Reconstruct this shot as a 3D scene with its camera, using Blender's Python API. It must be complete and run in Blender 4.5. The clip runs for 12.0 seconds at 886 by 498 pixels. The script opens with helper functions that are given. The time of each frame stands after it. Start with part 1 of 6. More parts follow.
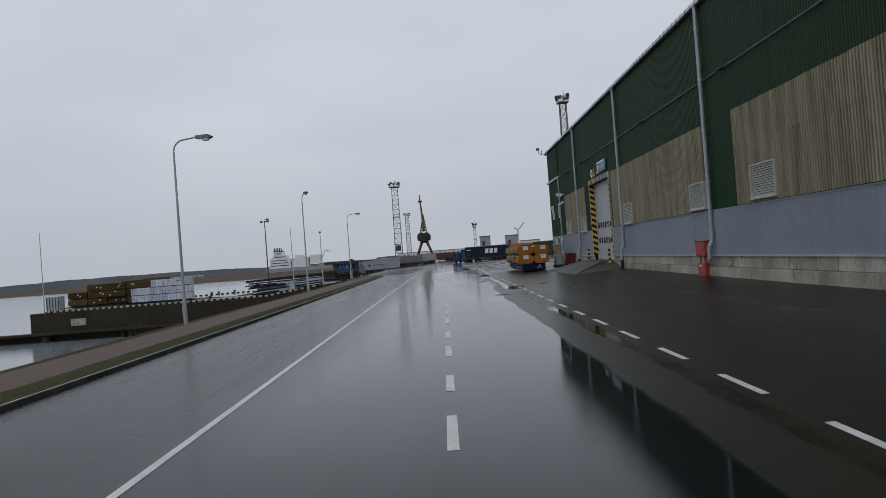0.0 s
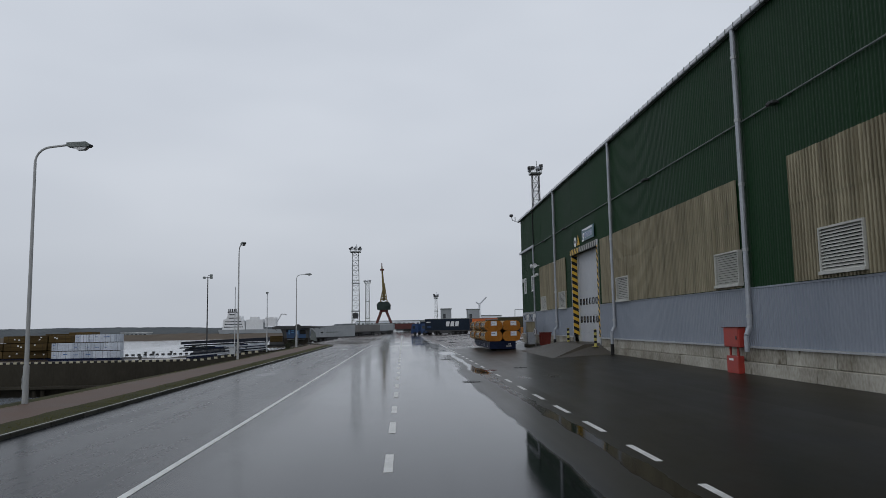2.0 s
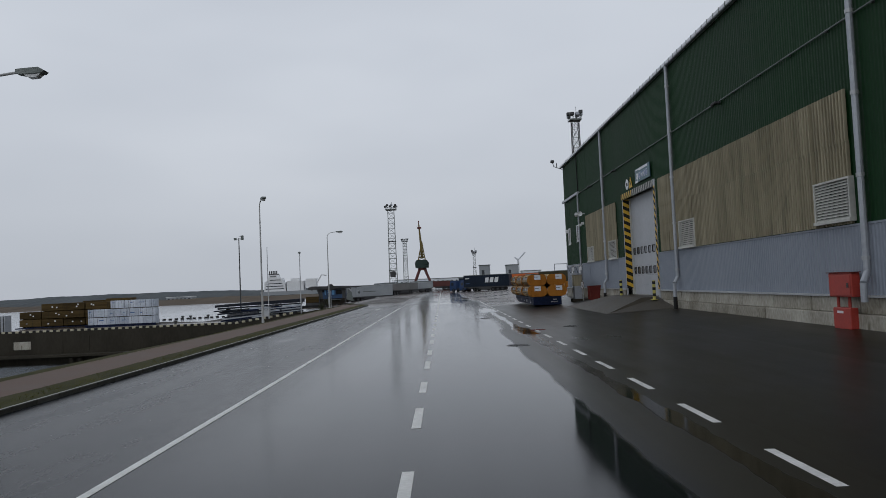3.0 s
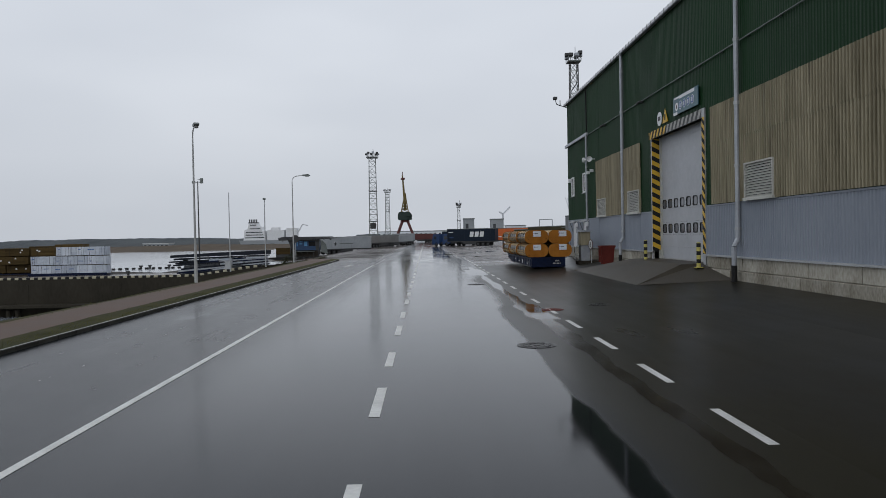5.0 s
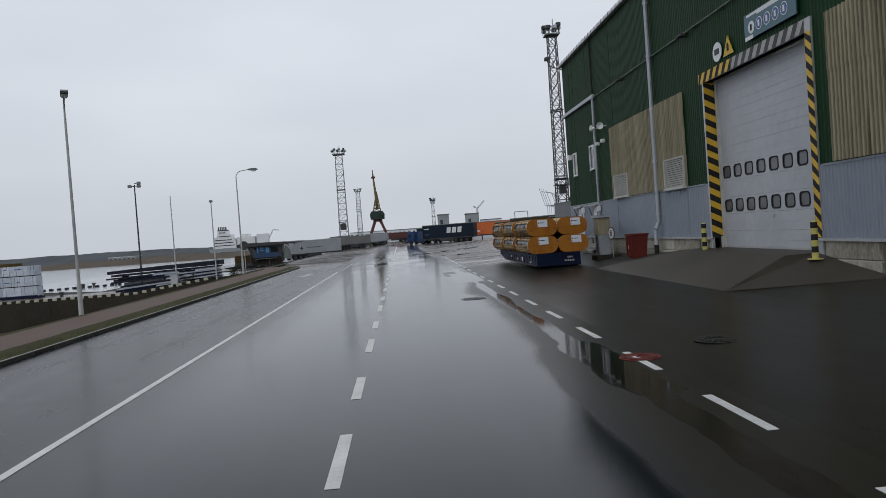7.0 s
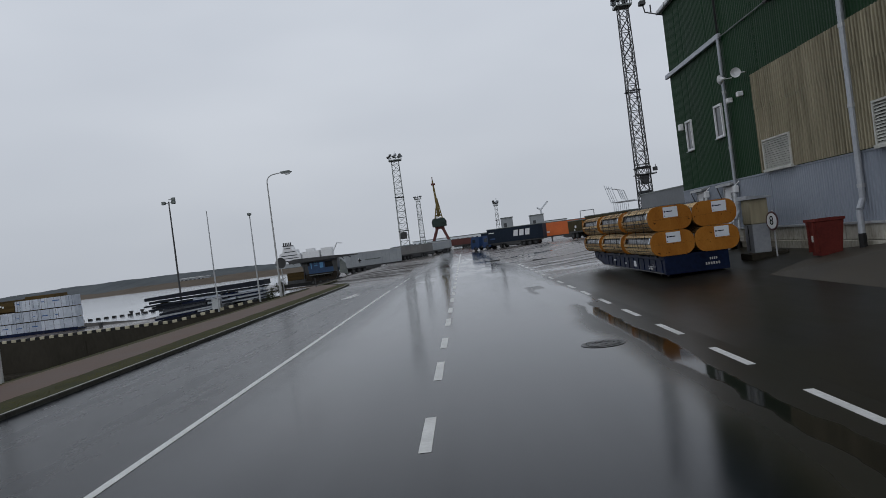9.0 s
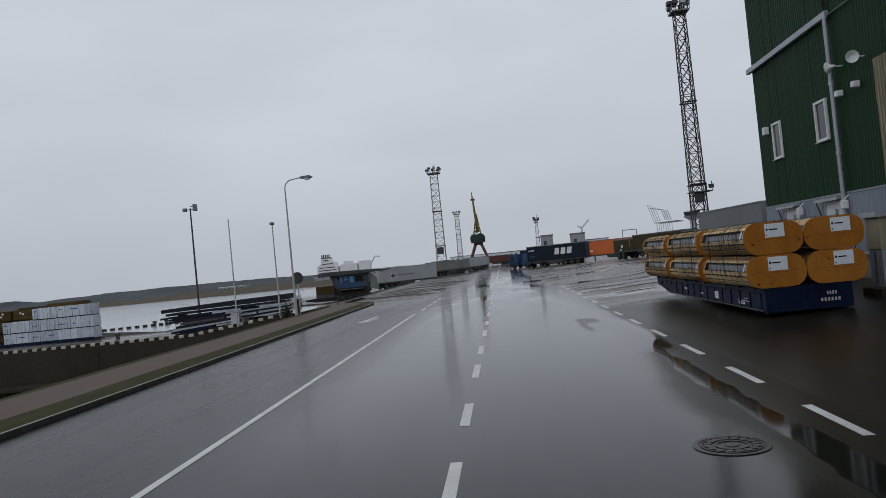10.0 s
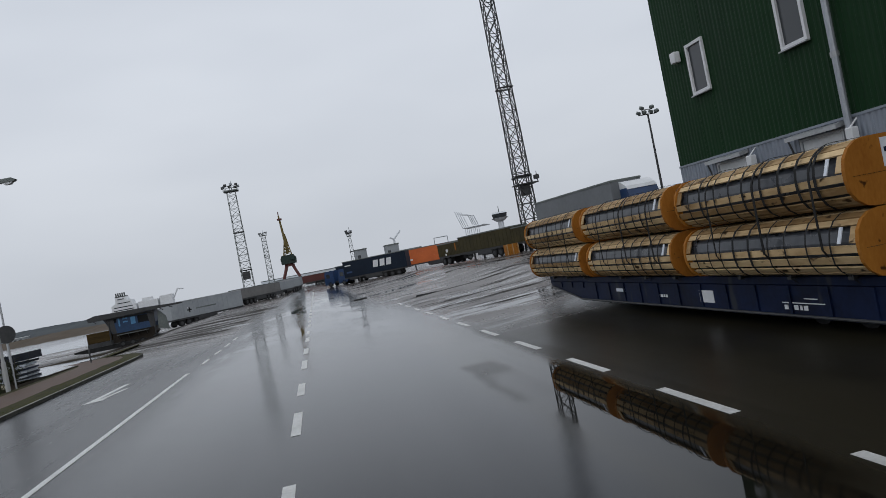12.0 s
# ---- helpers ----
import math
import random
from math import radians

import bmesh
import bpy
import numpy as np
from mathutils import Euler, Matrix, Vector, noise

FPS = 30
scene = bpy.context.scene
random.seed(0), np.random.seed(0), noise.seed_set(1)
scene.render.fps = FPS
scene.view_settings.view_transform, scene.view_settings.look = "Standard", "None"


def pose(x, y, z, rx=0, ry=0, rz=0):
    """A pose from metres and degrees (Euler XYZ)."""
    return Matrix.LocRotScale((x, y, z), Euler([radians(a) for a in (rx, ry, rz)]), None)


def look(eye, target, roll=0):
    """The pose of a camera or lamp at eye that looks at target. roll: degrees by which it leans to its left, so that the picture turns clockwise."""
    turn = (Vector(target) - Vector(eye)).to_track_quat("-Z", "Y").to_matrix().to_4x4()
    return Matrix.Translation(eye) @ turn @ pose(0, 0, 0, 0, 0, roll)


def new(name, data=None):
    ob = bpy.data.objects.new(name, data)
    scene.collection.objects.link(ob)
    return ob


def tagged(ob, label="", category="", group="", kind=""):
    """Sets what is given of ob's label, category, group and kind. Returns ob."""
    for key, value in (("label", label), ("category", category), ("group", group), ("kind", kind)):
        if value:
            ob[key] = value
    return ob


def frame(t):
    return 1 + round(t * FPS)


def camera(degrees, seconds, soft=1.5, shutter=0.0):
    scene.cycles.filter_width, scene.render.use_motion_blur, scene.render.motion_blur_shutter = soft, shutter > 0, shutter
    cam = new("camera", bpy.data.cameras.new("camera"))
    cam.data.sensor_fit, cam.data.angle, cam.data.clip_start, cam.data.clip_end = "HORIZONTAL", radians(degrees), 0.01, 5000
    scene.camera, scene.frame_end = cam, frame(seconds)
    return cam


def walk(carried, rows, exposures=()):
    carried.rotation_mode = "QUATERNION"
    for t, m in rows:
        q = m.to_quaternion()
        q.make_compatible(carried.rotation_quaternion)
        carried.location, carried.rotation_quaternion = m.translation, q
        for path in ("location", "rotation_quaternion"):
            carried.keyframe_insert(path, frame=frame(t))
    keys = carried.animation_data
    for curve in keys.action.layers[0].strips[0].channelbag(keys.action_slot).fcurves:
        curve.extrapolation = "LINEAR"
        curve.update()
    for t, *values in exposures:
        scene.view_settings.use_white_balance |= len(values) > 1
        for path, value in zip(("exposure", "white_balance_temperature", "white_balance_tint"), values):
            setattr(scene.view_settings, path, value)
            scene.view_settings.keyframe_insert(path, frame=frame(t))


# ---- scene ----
cam = camera(63.2, 12.0, soft=0.8)

PATH = [
    (0, (0.063, -2.267, 2.494), (0.062, -0.267, 2.512), -4.3),
    (0.5, (0.135, 0.042, 2.422), (0.197, 2.041, 2.423), -3.4),
    (1, (0.195, 2.329, 2.427), (0.189, 4.328, 2.38), -4.2),
    (1.5, (0.223, 4.447, 2.451), (0.317, 6.442, 2.561), -1.6),
    (2, (0.29, 6.777, 2.507), (0.403, 8.763, 2.718), -1.0),
    (2.5, (0.411, 9.316, 2.486), (0.543, 11.304, 2.663), -2.3),
    (3, (0.552, 11.777, 2.435), (0.558, 13.775, 2.531), -2.5),
    (3.2, (0.644, 12.63, 2.412), (0.6, 14.629, 2.474), -4.9),
    (4.8, (0.801, 21.212, 2.591), (0.749, 23.211, 2.577), -0.4),
    (5, (0.789, 22.386, 2.584), (0.837, 24.386, 2.548), -1.1),
    (5.5, (0.805, 25.323, 2.593), (1.007, 27.312, 2.527), -6.4),
    (6, (0.842, 28.196, 2.589), (1.056, 30.183, 2.511), -8.1),
    (6.5, (0.849, 31.039, 2.534), (1.022, 33.03, 2.462), -6.5),
    (7, (0.873, 33.966, 2.528), (0.99, 35.962, 2.481), -4.1),
    (7.2, (0.88, 35.119, 2.513), (0.952, 37.116, 2.441), -4.6),
    (8.8, (0.76, 44.156, 2.449), (0.762, 46.156, 2.456), -7.0),
    (9, (0.776, 45.217, 2.484), (0.719, 47.216, 2.47), -7.2),
    (9.5, (0.854, 48.194, 2.499), (0.684, 50.186, 2.526), -5.3),
    (10, (0.832, 51.152, 2.571), (0.674, 53.146, 2.612), -5.6),
    (10.5, (0.798, 54.196, 2.51), (0.67, 56.192, 2.531), -6.8),
    (11, (0.782, 57.306, 2.494), (0.737, 59.306, 2.513), -5.5),
    (11.5, (0.794, 60.533, 2.428), (1.03, 62.518, 2.406), -7.3),
    (12, (0.775, 63.795, 2.418), (1.133, 65.763, 2.428), -11.1),
]
# the picture's brightness goes up and down a little on the way
EXPOSURES = [(0.0, -0.22, 6420, 10), (0.5, 0.0, 6500, 10), (0.8, 0.03, 6500, 10), (1.5, 0.03, 6500, 10), (2.0, -0.17, 6420, 10), (2.5, -0.3, 6420, 10), (3.0, -0.22, 6420, 10), (5.0, -0.02, 6500, 10), (6.0, 0.03, 6500, 10), (7.0, 0.03, 6500, 10), (9.0, -0.22, 6420, 10), (9.5, -0.22, 6420, 10), (10.5, -0.23, 6420, 10), (11.0, -0.25, 6420, 10), (11.5, -0.33, 6420, 10), (12.0, -0.06, 6470, 10)]
walk(cam, [(t, look(eye, target, roll)) for t, eye, target, roll in PATH], EXPOSURES)

# ---- light: an even overcast sky, one wide weak sun behind the cloud ----
world = bpy.data.worlds.new("overcast")
scene.world = world
world.use_nodes = True
wn, wl = world.node_tree.nodes, world.node_tree.links
wn.clear()
sky = wn.new("ShaderNodeTexSky")
sky.sky_type, sky.sun_disc = "NISHITA", False
sky.sun_elevation, sky.sun_rotation = radians(38), radians(200)
grey = wn.new("ShaderNodeHueSaturation")
grey.inputs["Saturation"].default_value = 0.25
cloud_co = wn.new("ShaderNodeTexCoord")
cloud_map = wn.new("ShaderNodeMapping")
cloud_map.inputs["Scale"].default_value = (1.2, 1.2, 3.5)
cloud = wn.new("ShaderNodeTexNoise")
cloud.inputs["Scale"].default_value, cloud.inputs["Detail"].default_value = 1.6, 3.0
cloud_ramp = wn.new("ShaderNodeValToRGB")
cloud_ramp.color_ramp.elements[0].position, cloud_ramp.color_ramp.elements[0].color = 0.3, (0.60, 0.643, 0.713, 1)
cloud_ramp.color_ramp.elements[1].position, cloud_ramp.color_ramp.elements[1].color = 0.72, (0.705, 0.747, 0.812, 1)
scaled = wn.new("ShaderNodeMix")
scaled.data_type, scaled.blend_type = "RGBA", "MIX"
scaled.inputs["Factor"].default_value = 0.94
dim = wn.new("ShaderNodeMix")
dim.data_type, dim.blend_type = "RGBA", "MULTIPLY"
dim.inputs["Factor"].default_value = 1.0
dim.inputs["B"].default_value = (0.12, 0.12, 0.12, 1)
bg = wn.new("ShaderNodeBackground")
bg.inputs["Strength"].default_value = 1.0
wo = wn.new("ShaderNodeOutputWorld")
wl.new(sky.outputs["Color"], grey.inputs["Color"])
wl.new(grey.outputs["Color"], dim.inputs["A"])
wl.new(cloud_co.outputs["Generated"], cloud_map.inputs["Vector"])
wl.new(cloud_map.outputs["Vector"], cloud.inputs["Vector"])
wl.new(cloud.outputs["Fac"], cloud_ramp.inputs["Fac"])
wl.new(dim.outputs["Result"], scaled.inputs["A"])
wl.new(cloud_ramp.outputs["Color"], scaled.inputs["B"])
# an overcast sky is darker towards the horizon
cloud_xyz, fade, deep = wn.new("ShaderNodeSeparateXYZ"), wn.new("ShaderNodeMapRange"), wn.new("ShaderNodeMix")
fade.interpolation_type = "SMOOTHSTEP"
fade.inputs["From Min"].default_value, fade.inputs["From Max"].default_value = -0.02, 0.36
fade.inputs["To Min"].default_value, fade.inputs["To Max"].default_value = 0.855, 1.06
deep.data_type, deep.blend_type = "RGBA", "MULTIPLY"
deep.inputs["Factor"].default_value = 1.0
wl.new(cloud_co.outputs["Generated"], cloud_xyz.inputs[0])
wl.new(cloud_xyz.outputs["Z"], fade.inputs["Value"])
wl.new(scaled.outputs["Result"], deep.inputs["A"])
wl.new(fade.outputs["Result"], deep.inputs["B"])
wl.new(deep.outputs["Result"], bg.inputs["Color"])
wl.new(bg.outputs["Background"], wo.inputs["Surface"])
sun_data = bpy.data.lights.new("sun", "SUN")
sun_data.energy, sun_data.angle, sun_data.color = 0.32, radians(40), (1.0, 0.97, 0.93)
sun = new("sun", sun_data)
sun.matrix_world = look((-40, -60, 80), (0, 40, 0))


# ---- materials ----
def mat(name, dark, light, rough=0.6, rough2=None, metal=0.0, big=0.4, small=9.0, bump=0.15, stretch=(1, 1, 1), per=0.0, coat=0.0, spec=None):
    """A surface whose colour and roughness vary at two scales; per: how far one object differs from the next."""
    m = bpy.data.materials.new(name)
    m.use_nodes = True
    n, k = m.node_tree.nodes, m.node_tree.links
    p = n["Principled BSDF"]
    co, mp = n.new("ShaderNodeNewGeometry"), n.new("ShaderNodeMapping")
    mp.inputs["Scale"].default_value = stretch
    k.new(co.outputs["Position"], mp.inputs["Vector"])
    a, b = n.new("ShaderNodeTexNoise"), n.new("ShaderNodeTexNoise")
    a.inputs["Scale"].default_value, a.inputs["Detail"].default_value = big, 5
    b.inputs["Scale"].default_value, b.inputs["Detail"].default_value = small, 4
    k.new(mp.outputs["Vector"], a.inputs["Vector"])
    k.new(mp.outputs["Vector"], b.inputs["Vector"])
    s = n.new("ShaderNodeMath")
    s.operation = "MULTIPLY_ADD"
    s.inputs[1].default_value = 0.45
    k.new(b.outputs["Fac"], s.inputs[0])
    h = n.new("ShaderNodeMath")
    h.operation = "MULTIPLY_ADD"
    h.inputs[1].default_value, h.inputs[2].default_value = 0.75, -0.1
    k.new(a.outputs["Fac"], h.inputs[0])
    k.new(h.outputs[0], s.inputs[2])
    fac = s.outputs[0]
    if per:
        ob, q = n.new("ShaderNodeObjectInfo"), n.new("ShaderNodeMath")
        q.operation = "MULTIPLY_ADD"
        q.inputs[1].default_value = per
        k.new(ob.outputs["Random"], q.inputs[0])
        k.new(fac, q.inputs[2])
        q2 = n.new("ShaderNodeMath")
        q2.operation = "SUBTRACT"
        q2.inputs[1].default_value = per / 2
        k.new(q.outputs[0], q2.inputs[0])
        fac = q2.outputs[0]
    r = n.new("ShaderNodeValToRGB")
    r.color_ramp.elements[0].position, r.color_ramp.elements[0].color = 0.25, (*dark, 1)
    r.color_ramp.elements[1].position, r.color_ramp.elements[1].color = 0.75, (*light, 1)
    k.new(fac, r.inputs["Fac"])
    k.new(r.outputs["Color"], p.inputs["Base Color"])
    rr = n.new("ShaderNodeMapRange")
    rr.inputs["To Min"].default_value, rr.inputs["To Max"].default_value = rough, rough if rough2 is None else rough2
    k.new(a.outputs["Fac"], rr.inputs["Value"])
    k.new(rr.outputs["Result"], p.inputs["Roughness"])
    p.inputs["Metallic"].default_value = metal
    p.inputs["Coat Weight"].default_value = coat
    p.inputs["Specular IOR Level"].default_value = spec if spec is not None else 0.5 if rough < 0.5 else 0.12
    if bump:
        bp = n.new("ShaderNodeBump")
        bp.inputs["Strength"].default_value, bp.inputs["Distance"].default_value = bump, 0.01
        k.new(b.outputs["Fac"], bp.inputs["Height"])
        k.new(bp.outputs["Normal"], p.inputs["Normal"])
    return m


def wet_asphalt():
    """Dark wet asphalt: a film of water over most of it, standing water in the low lane and in hollows, streaks along the road."""
    m = bpy.data.materials.new("wet_asphalt")
    m.use_nodes = True
    n, k = m.node_tree.nodes, m.node_tree.links
    p = n["Principled BSDF"]
    geo, sep = n.new("ShaderNodeNewGeometry"), n.new("ShaderNodeSeparateXYZ")
    k.new(geo.outputs["Position"], sep.inputs[0])

    def tex(scale, stretch=(1, 1, 1), detail=4, rough=0.5, shift=0.0):
        mp, t = n.new("ShaderNodeMapping"), n.new("ShaderNodeTexNoise")
        mp.inputs["Scale"].default_value, mp.inputs["Location"].default_value = stretch, (shift, shift, 0)
        t.inputs["Scale"].default_value, t.inputs["Detail"].default_value, t.inputs["Roughness"].default_value = scale, detail, rough
        k.new(geo.outputs["Position"], mp.inputs["Vector"])
        k.new(mp.outputs["Vector"], t.inputs["Vector"])
        return t.outputs["Fac"]

    def math(op, a, b, c=None):
        q = n.new("ShaderNodeMath")
        q.operation = op
        for i, v in enumerate((a, b, c)):
            if v is None:
                continue
            if isinstance(v, (int, float)):
                q.inputs[i].default_value = v
            else:
                k.new(v, q.inputs[i])
        return q.outputs[0]

    def ramp(v, lo, hi, a, b):
        q = n.new("ShaderNodeMapRange")
        q.interpolation_type = "SMOOTHSTEP"
        q.inputs["From Min"].default_value, q.inputs["From Max"].default_value = lo, hi
        q.inputs["To Min"].default_value, q.inputs["To Max"].default_value = a, b
        k.new(v, q.inputs["Value"])
        return q.outputs["Result"]

    grain = tex(70, detail=3)
    patch = tex(0.22, (1.0, 0.35, 1.0), 5, 0.55)
    streak = tex(0.9, (1.6, 0.06, 1.0), 4, 0.6, 3.0)
    wob = tex(0.28, (0.4, 1.0, 1.0), 4, 0.6, 11.0)
    X, Y = sep.outputs["X"], sep.outputs["Y"]
    sway = math("MULTIPLY_ADD", wob, 0.5, -0.25)
    off = math("ADD", X, sway)

    def spot(mid, half):
        return ramp(math("ABSOLUTE", math("SUBTRACT", Y, mid), 0.0), half * 0.7, half, 1.0, 0.0)

    # standing water in the wheel track up to the first cover
    track = math("MULTIPLY", math("MULTIPLY", ramp(off, 1.9, 3.0, 0.0, 0.5), ramp(off, 3.10, 3.24, 1.0, 0.0)), ramp(Y, 36.5, 38.5, 1.0, 0.0))
    # a thin rill along the edge of the road
    width = math("MULTIPLY_ADD", tex(0.5, (1.0, 0.6, 1.0), 4, 0.6, 31.0), 0.62, -0.14)
    calm = math("ADD", X, math("MULTIPLY", sway, 0.55))
    width = math("ADD", width, math("MULTIPLY_ADD", spot(46.6, 2.6), 0.24, math("MULTIPLY", spot(40.0, 2.0), 0.02)))
    rill = ramp(math("SUBTRACT", math("ABSOLUTE", math("SUBTRACT", calm, 4.36), 0.0), width), -0.03, 0.05, 0.85, 0.0)
    rill = math("MULTIPLY", rill, ramp(Y, 78.0, 84.0, 1.0, 0.0))
    # in places it has run dry and left mud
    clear = math("MAXIMUM", ramp(Y, 39.0, 46.0, 0.0, 1.0), math("MULTIPLY", ramp(Y, 14.0, 17.0, 0.0, 1.0), ramp(Y, 26.0, 29.0, 1.0, 0.0)))
    silt = math("MULTIPLY", math("MULTIPLY", rill, math("SUBTRACT", 1.0, clear)), ramp(tex(1.6, (1.0, 0.5, 1.0), 4, 0.6, 15.0), 0.35, 0.6, 0.3, 1.0))
    rill = math("MULTIPLY", rill, math("MULTIPLY_ADD", clear, 0.8, 0.2))
    # wider pools where the rill spreads
    near = ramp(math("ABSOLUTE", math("SUBTRACT", off, 4.42), 0.0), 0.30, 0.46, 0.96, 0.0)
    spread = math("MULTIPLY", near, spot(45.8, 2.0))
    wide = math("MULTIPLY", ramp(math("ABSOLUTE", math("SUBTRACT", off, 4.25), 0.0), 0.45, 0.80, 0.93, 0.0), math("MULTIPLY", spot(72.8, 4.6), ramp(tex(0.35, (1.0, 0.5, 1.0), 4, 0.6, 41.0), 0.33, 0.40, 0.0, 1.0)))
    spread = math("MAXIMUM", spread, wide)
    edge = math("ADD", off, math("MULTIPLY_ADD", spot(55.0, 8.0), -0.3, ramp(Y, 60.0, 76.0, 0.0, -1.0)))
    soften = ramp(Y, 43.0, 54.0, 0.16, 0.70)
    band = math("MULTIPLY", ramp(math("DIVIDE", math("SUBTRACT", edge, 3.06), soften), 0.0, 1.0, 0.0, 1.0), ramp(Y, 70.0, 73.5, 1.0, 0.1))
    smudge = math("MULTIPLY", ramp(math("ABSOLUTE", math("SUBTRACT", off, 3.75), 0.0), 0.25, 0.5, 1.0, 0.0), spot(76.4, 2.6))
    band = math("MAXIMUM", band, math("MULTIPLY", smudge, 0.8))
    dull = math("MAXIMUM", band, math("MULTIPLY", ramp(off, 4.7, 5.1, 0.0, 1.0), ramp(Y, 80.0, 90.0, 1.0, 0.3)))
    hollow = ramp(patch, 0.64, 0.69, 0.0, 1.0)
    # the open yard past the crossing is older and paler, with long shallow pools
    yard = math("MAXIMUM", ramp(Y, 98.0, 112.0, 0.0, 1.0), math("MULTIPLY", ramp(off, 5.0, 5.6, 0.0, 1.0), ramp(Y, 80.0, 89.0, 0.0, 1.0)))
    # the road itself runs on across the yard
    yard = math("MULTIPLY", yard, math("MAXIMUM", ramp(off, 3.6, 5.2, 0.0, 1.0), ramp(off, -5.5, -3.6, 1.0, 0.0)))
    pools = math("MULTIPLY", yard, ramp(tex(0.20, (0.5, 1.0, 1.0), 5, 0.66, 7.0), 0.53, 0.60, 0.0, 0.85))
    pools = math("MAXIMUM", pools, math("MULTIPLY", yard, ramp(tex(0.55, (0.28, 1.0, 1.0), 6, 0.72, 77.0), 0.54, 0.57, 0.0, 0.5)))
    # dark wet streaks across the yard, with reflections of dark trailers painted in
    fine, broad = tex(0.62, (0.20, 1.0, 1.0), 6, 0.68, 91.0), tex(0.16, (0.35, 0.8, 1.0), 3, 0.5, 23.0)
    dark_reflection = math("MULTIPLY", yard, math("MULTIPLY", ramp(fine, 0.525, 0.575, 0.0, 1.0), ramp(broad, 0.42, 0.52, 0.15, 1.0)))
    # brown mud where the yard meets the end of the verge
    lane = math("SUBTRACT", X, math("MULTIPLY_ADD", Y, 0.05, -5.6))
    mud = math("MULTIPLY", math("MULTIPLY", ramp(lane, -15.0, -12.5, 0.0, 1.0), ramp(lane, -6.2, -4.8, 1.0, 0.0)), math("MULTIPLY", ramp(Y, 107.0, 111.0, 0.0, 1.0), ramp(Y, 150.0, 172.0, 1.0, 0.0)))
    mud = math("MULTIPLY", mud, ramp(tex(0.30, (0.22, 0.8, 1.0), 6, 0.66, 35.0), 0.42, 0.52, 0.25, 1.0))
    # silt behind the flooded corner of the quay
    beach = math("MULTIPLY", ramp(X, -17.0, -14.0, 1.0, 0.0), math("MULTIPLY", ramp(Y, 132.0, 135.0, 0.0, 1.0), ramp(Y, 168.0, 190.0, 1.0, 0.0)))
    mud = math("MAXIMUM", mud, beach)
    pools = math("MULTIPLY", pools, math("SUBTRACT", 1.0, math("MAXIMUM", mud, dark_reflection)))
    far = math("MULTIPLY", math("MULTIPLY", ramp(Y, 84.0, 96.0, 0.0, 0.5), ramp(math("ABSOLUTE", off, 0.0), 3.0, 4.2, 1.0, 0.0)), ramp(tex(0.3, (1.0, 0.35, 1.0), 5, 0.65, 63.0), 0.50, 0.58, 0.0, 1.0))
    pools = math("MAXIMUM", pools, far)
    pool = math("MAXIMUM", math("MAXIMUM", track, math("MAXIMUM", rill, spread)), math("MAXIMUM", math("MULTIPLY", hollow, 0.14), pools))
    col = n.new("ShaderNodeValToRGB")
    col.color_ramp.elements[0].position, col.color_ramp.elements[0].color = 0.3, (0.0042, 0.0050, 0.0066, 1)
    col.color_ramp.elements[1].position, col.color_ramp.elements[1].color = 0.75, (0.0145, 0.0165, 0.0205, 1)
    k.new(math("MULTIPLY_ADD", grain, 0.35, math("MULTIPLY_ADD", streak, 0.4, math("MULTIPLY", patch, 0.25))), col.inputs["Fac"])
    # the strip before the warehouse is browner
    side = n.new("ShaderNodeMix")
    side.data_type = "RGBA"
    side.inputs["B"].default_value = (0.0180, 0.0160, 0.0100, 1)
    k.new(math("MULTIPLY", ramp(off, 2.95, 3.7, 0.0, 0.95), ramp(Y, 84.0, 92.0, 1.0, 0.0)), side.inputs["Factor"])
    k.new(col.outputs["Color"], side.inputs["A"])
    old = n.new("ShaderNodeMix")
    old.data_type = "RGBA"
    old.inputs["B"].default_value = (0.125, 0.100, 0.088, 1)
    k.new(math("MULTIPLY", yard, math("MULTIPLY_ADD", patch, 0.9, 0.25)), old.inputs["Factor"])
    # old stains on the strip
    stain = math("MULTIPLY", ramp(off, 4.6, 5.6, 0.0, 1.0), ramp(tex(0.42, (1.0, 0.6, 1.0), 6, 0.62, 57.0), 0.44, 0.62, 0.0, 1.0))
    stain = math("MULTIPLY", stain, ramp(Y, 84.0, 92.0, 1.0, 0.0))
    spill = n.new("ShaderNodeMix")
    spill.data_type = "RGBA"
    spill.inputs["B"].default_value = (0.0085, 0.0075, 0.0052, 1)
    k.new(math("MULTIPLY", stain, 0.7), spill.inputs["Factor"])
    k.new(side.outputs["Result"], spill.inputs["A"])
    k.new(spill.outputs["Result"], old.inputs["A"])
    dark = n.new("ShaderNodeMix")
    dark.data_type = "RGBA"
    dark.inputs["B"].default_value = (0.006, 0.0056, 0.0045, 1)
    k.new(pool, dark.inputs["Factor"])
    k.new(old.outputs["Result"], dark.inputs["A"])
    wet = n.new("ShaderNodeMix")
    wet.data_type = "RGBA"
    wet.inputs["B"].default_value = (0.017, 0.0135, 0.0095, 1)
    # mud and silt share one dark brown with the painted reflections
    mud_and_reflection = math("MAXIMUM", math("MAXIMUM", mud, dark_reflection), silt)
    k.new(math("MULTIPLY", mud_and_reflection, 0.9), wet.inputs["Factor"])
    k.new(dark.outputs["Result"], wet.inputs["A"])
    k.new(wet.outputs["Result"], p.inputs["Base Color"])
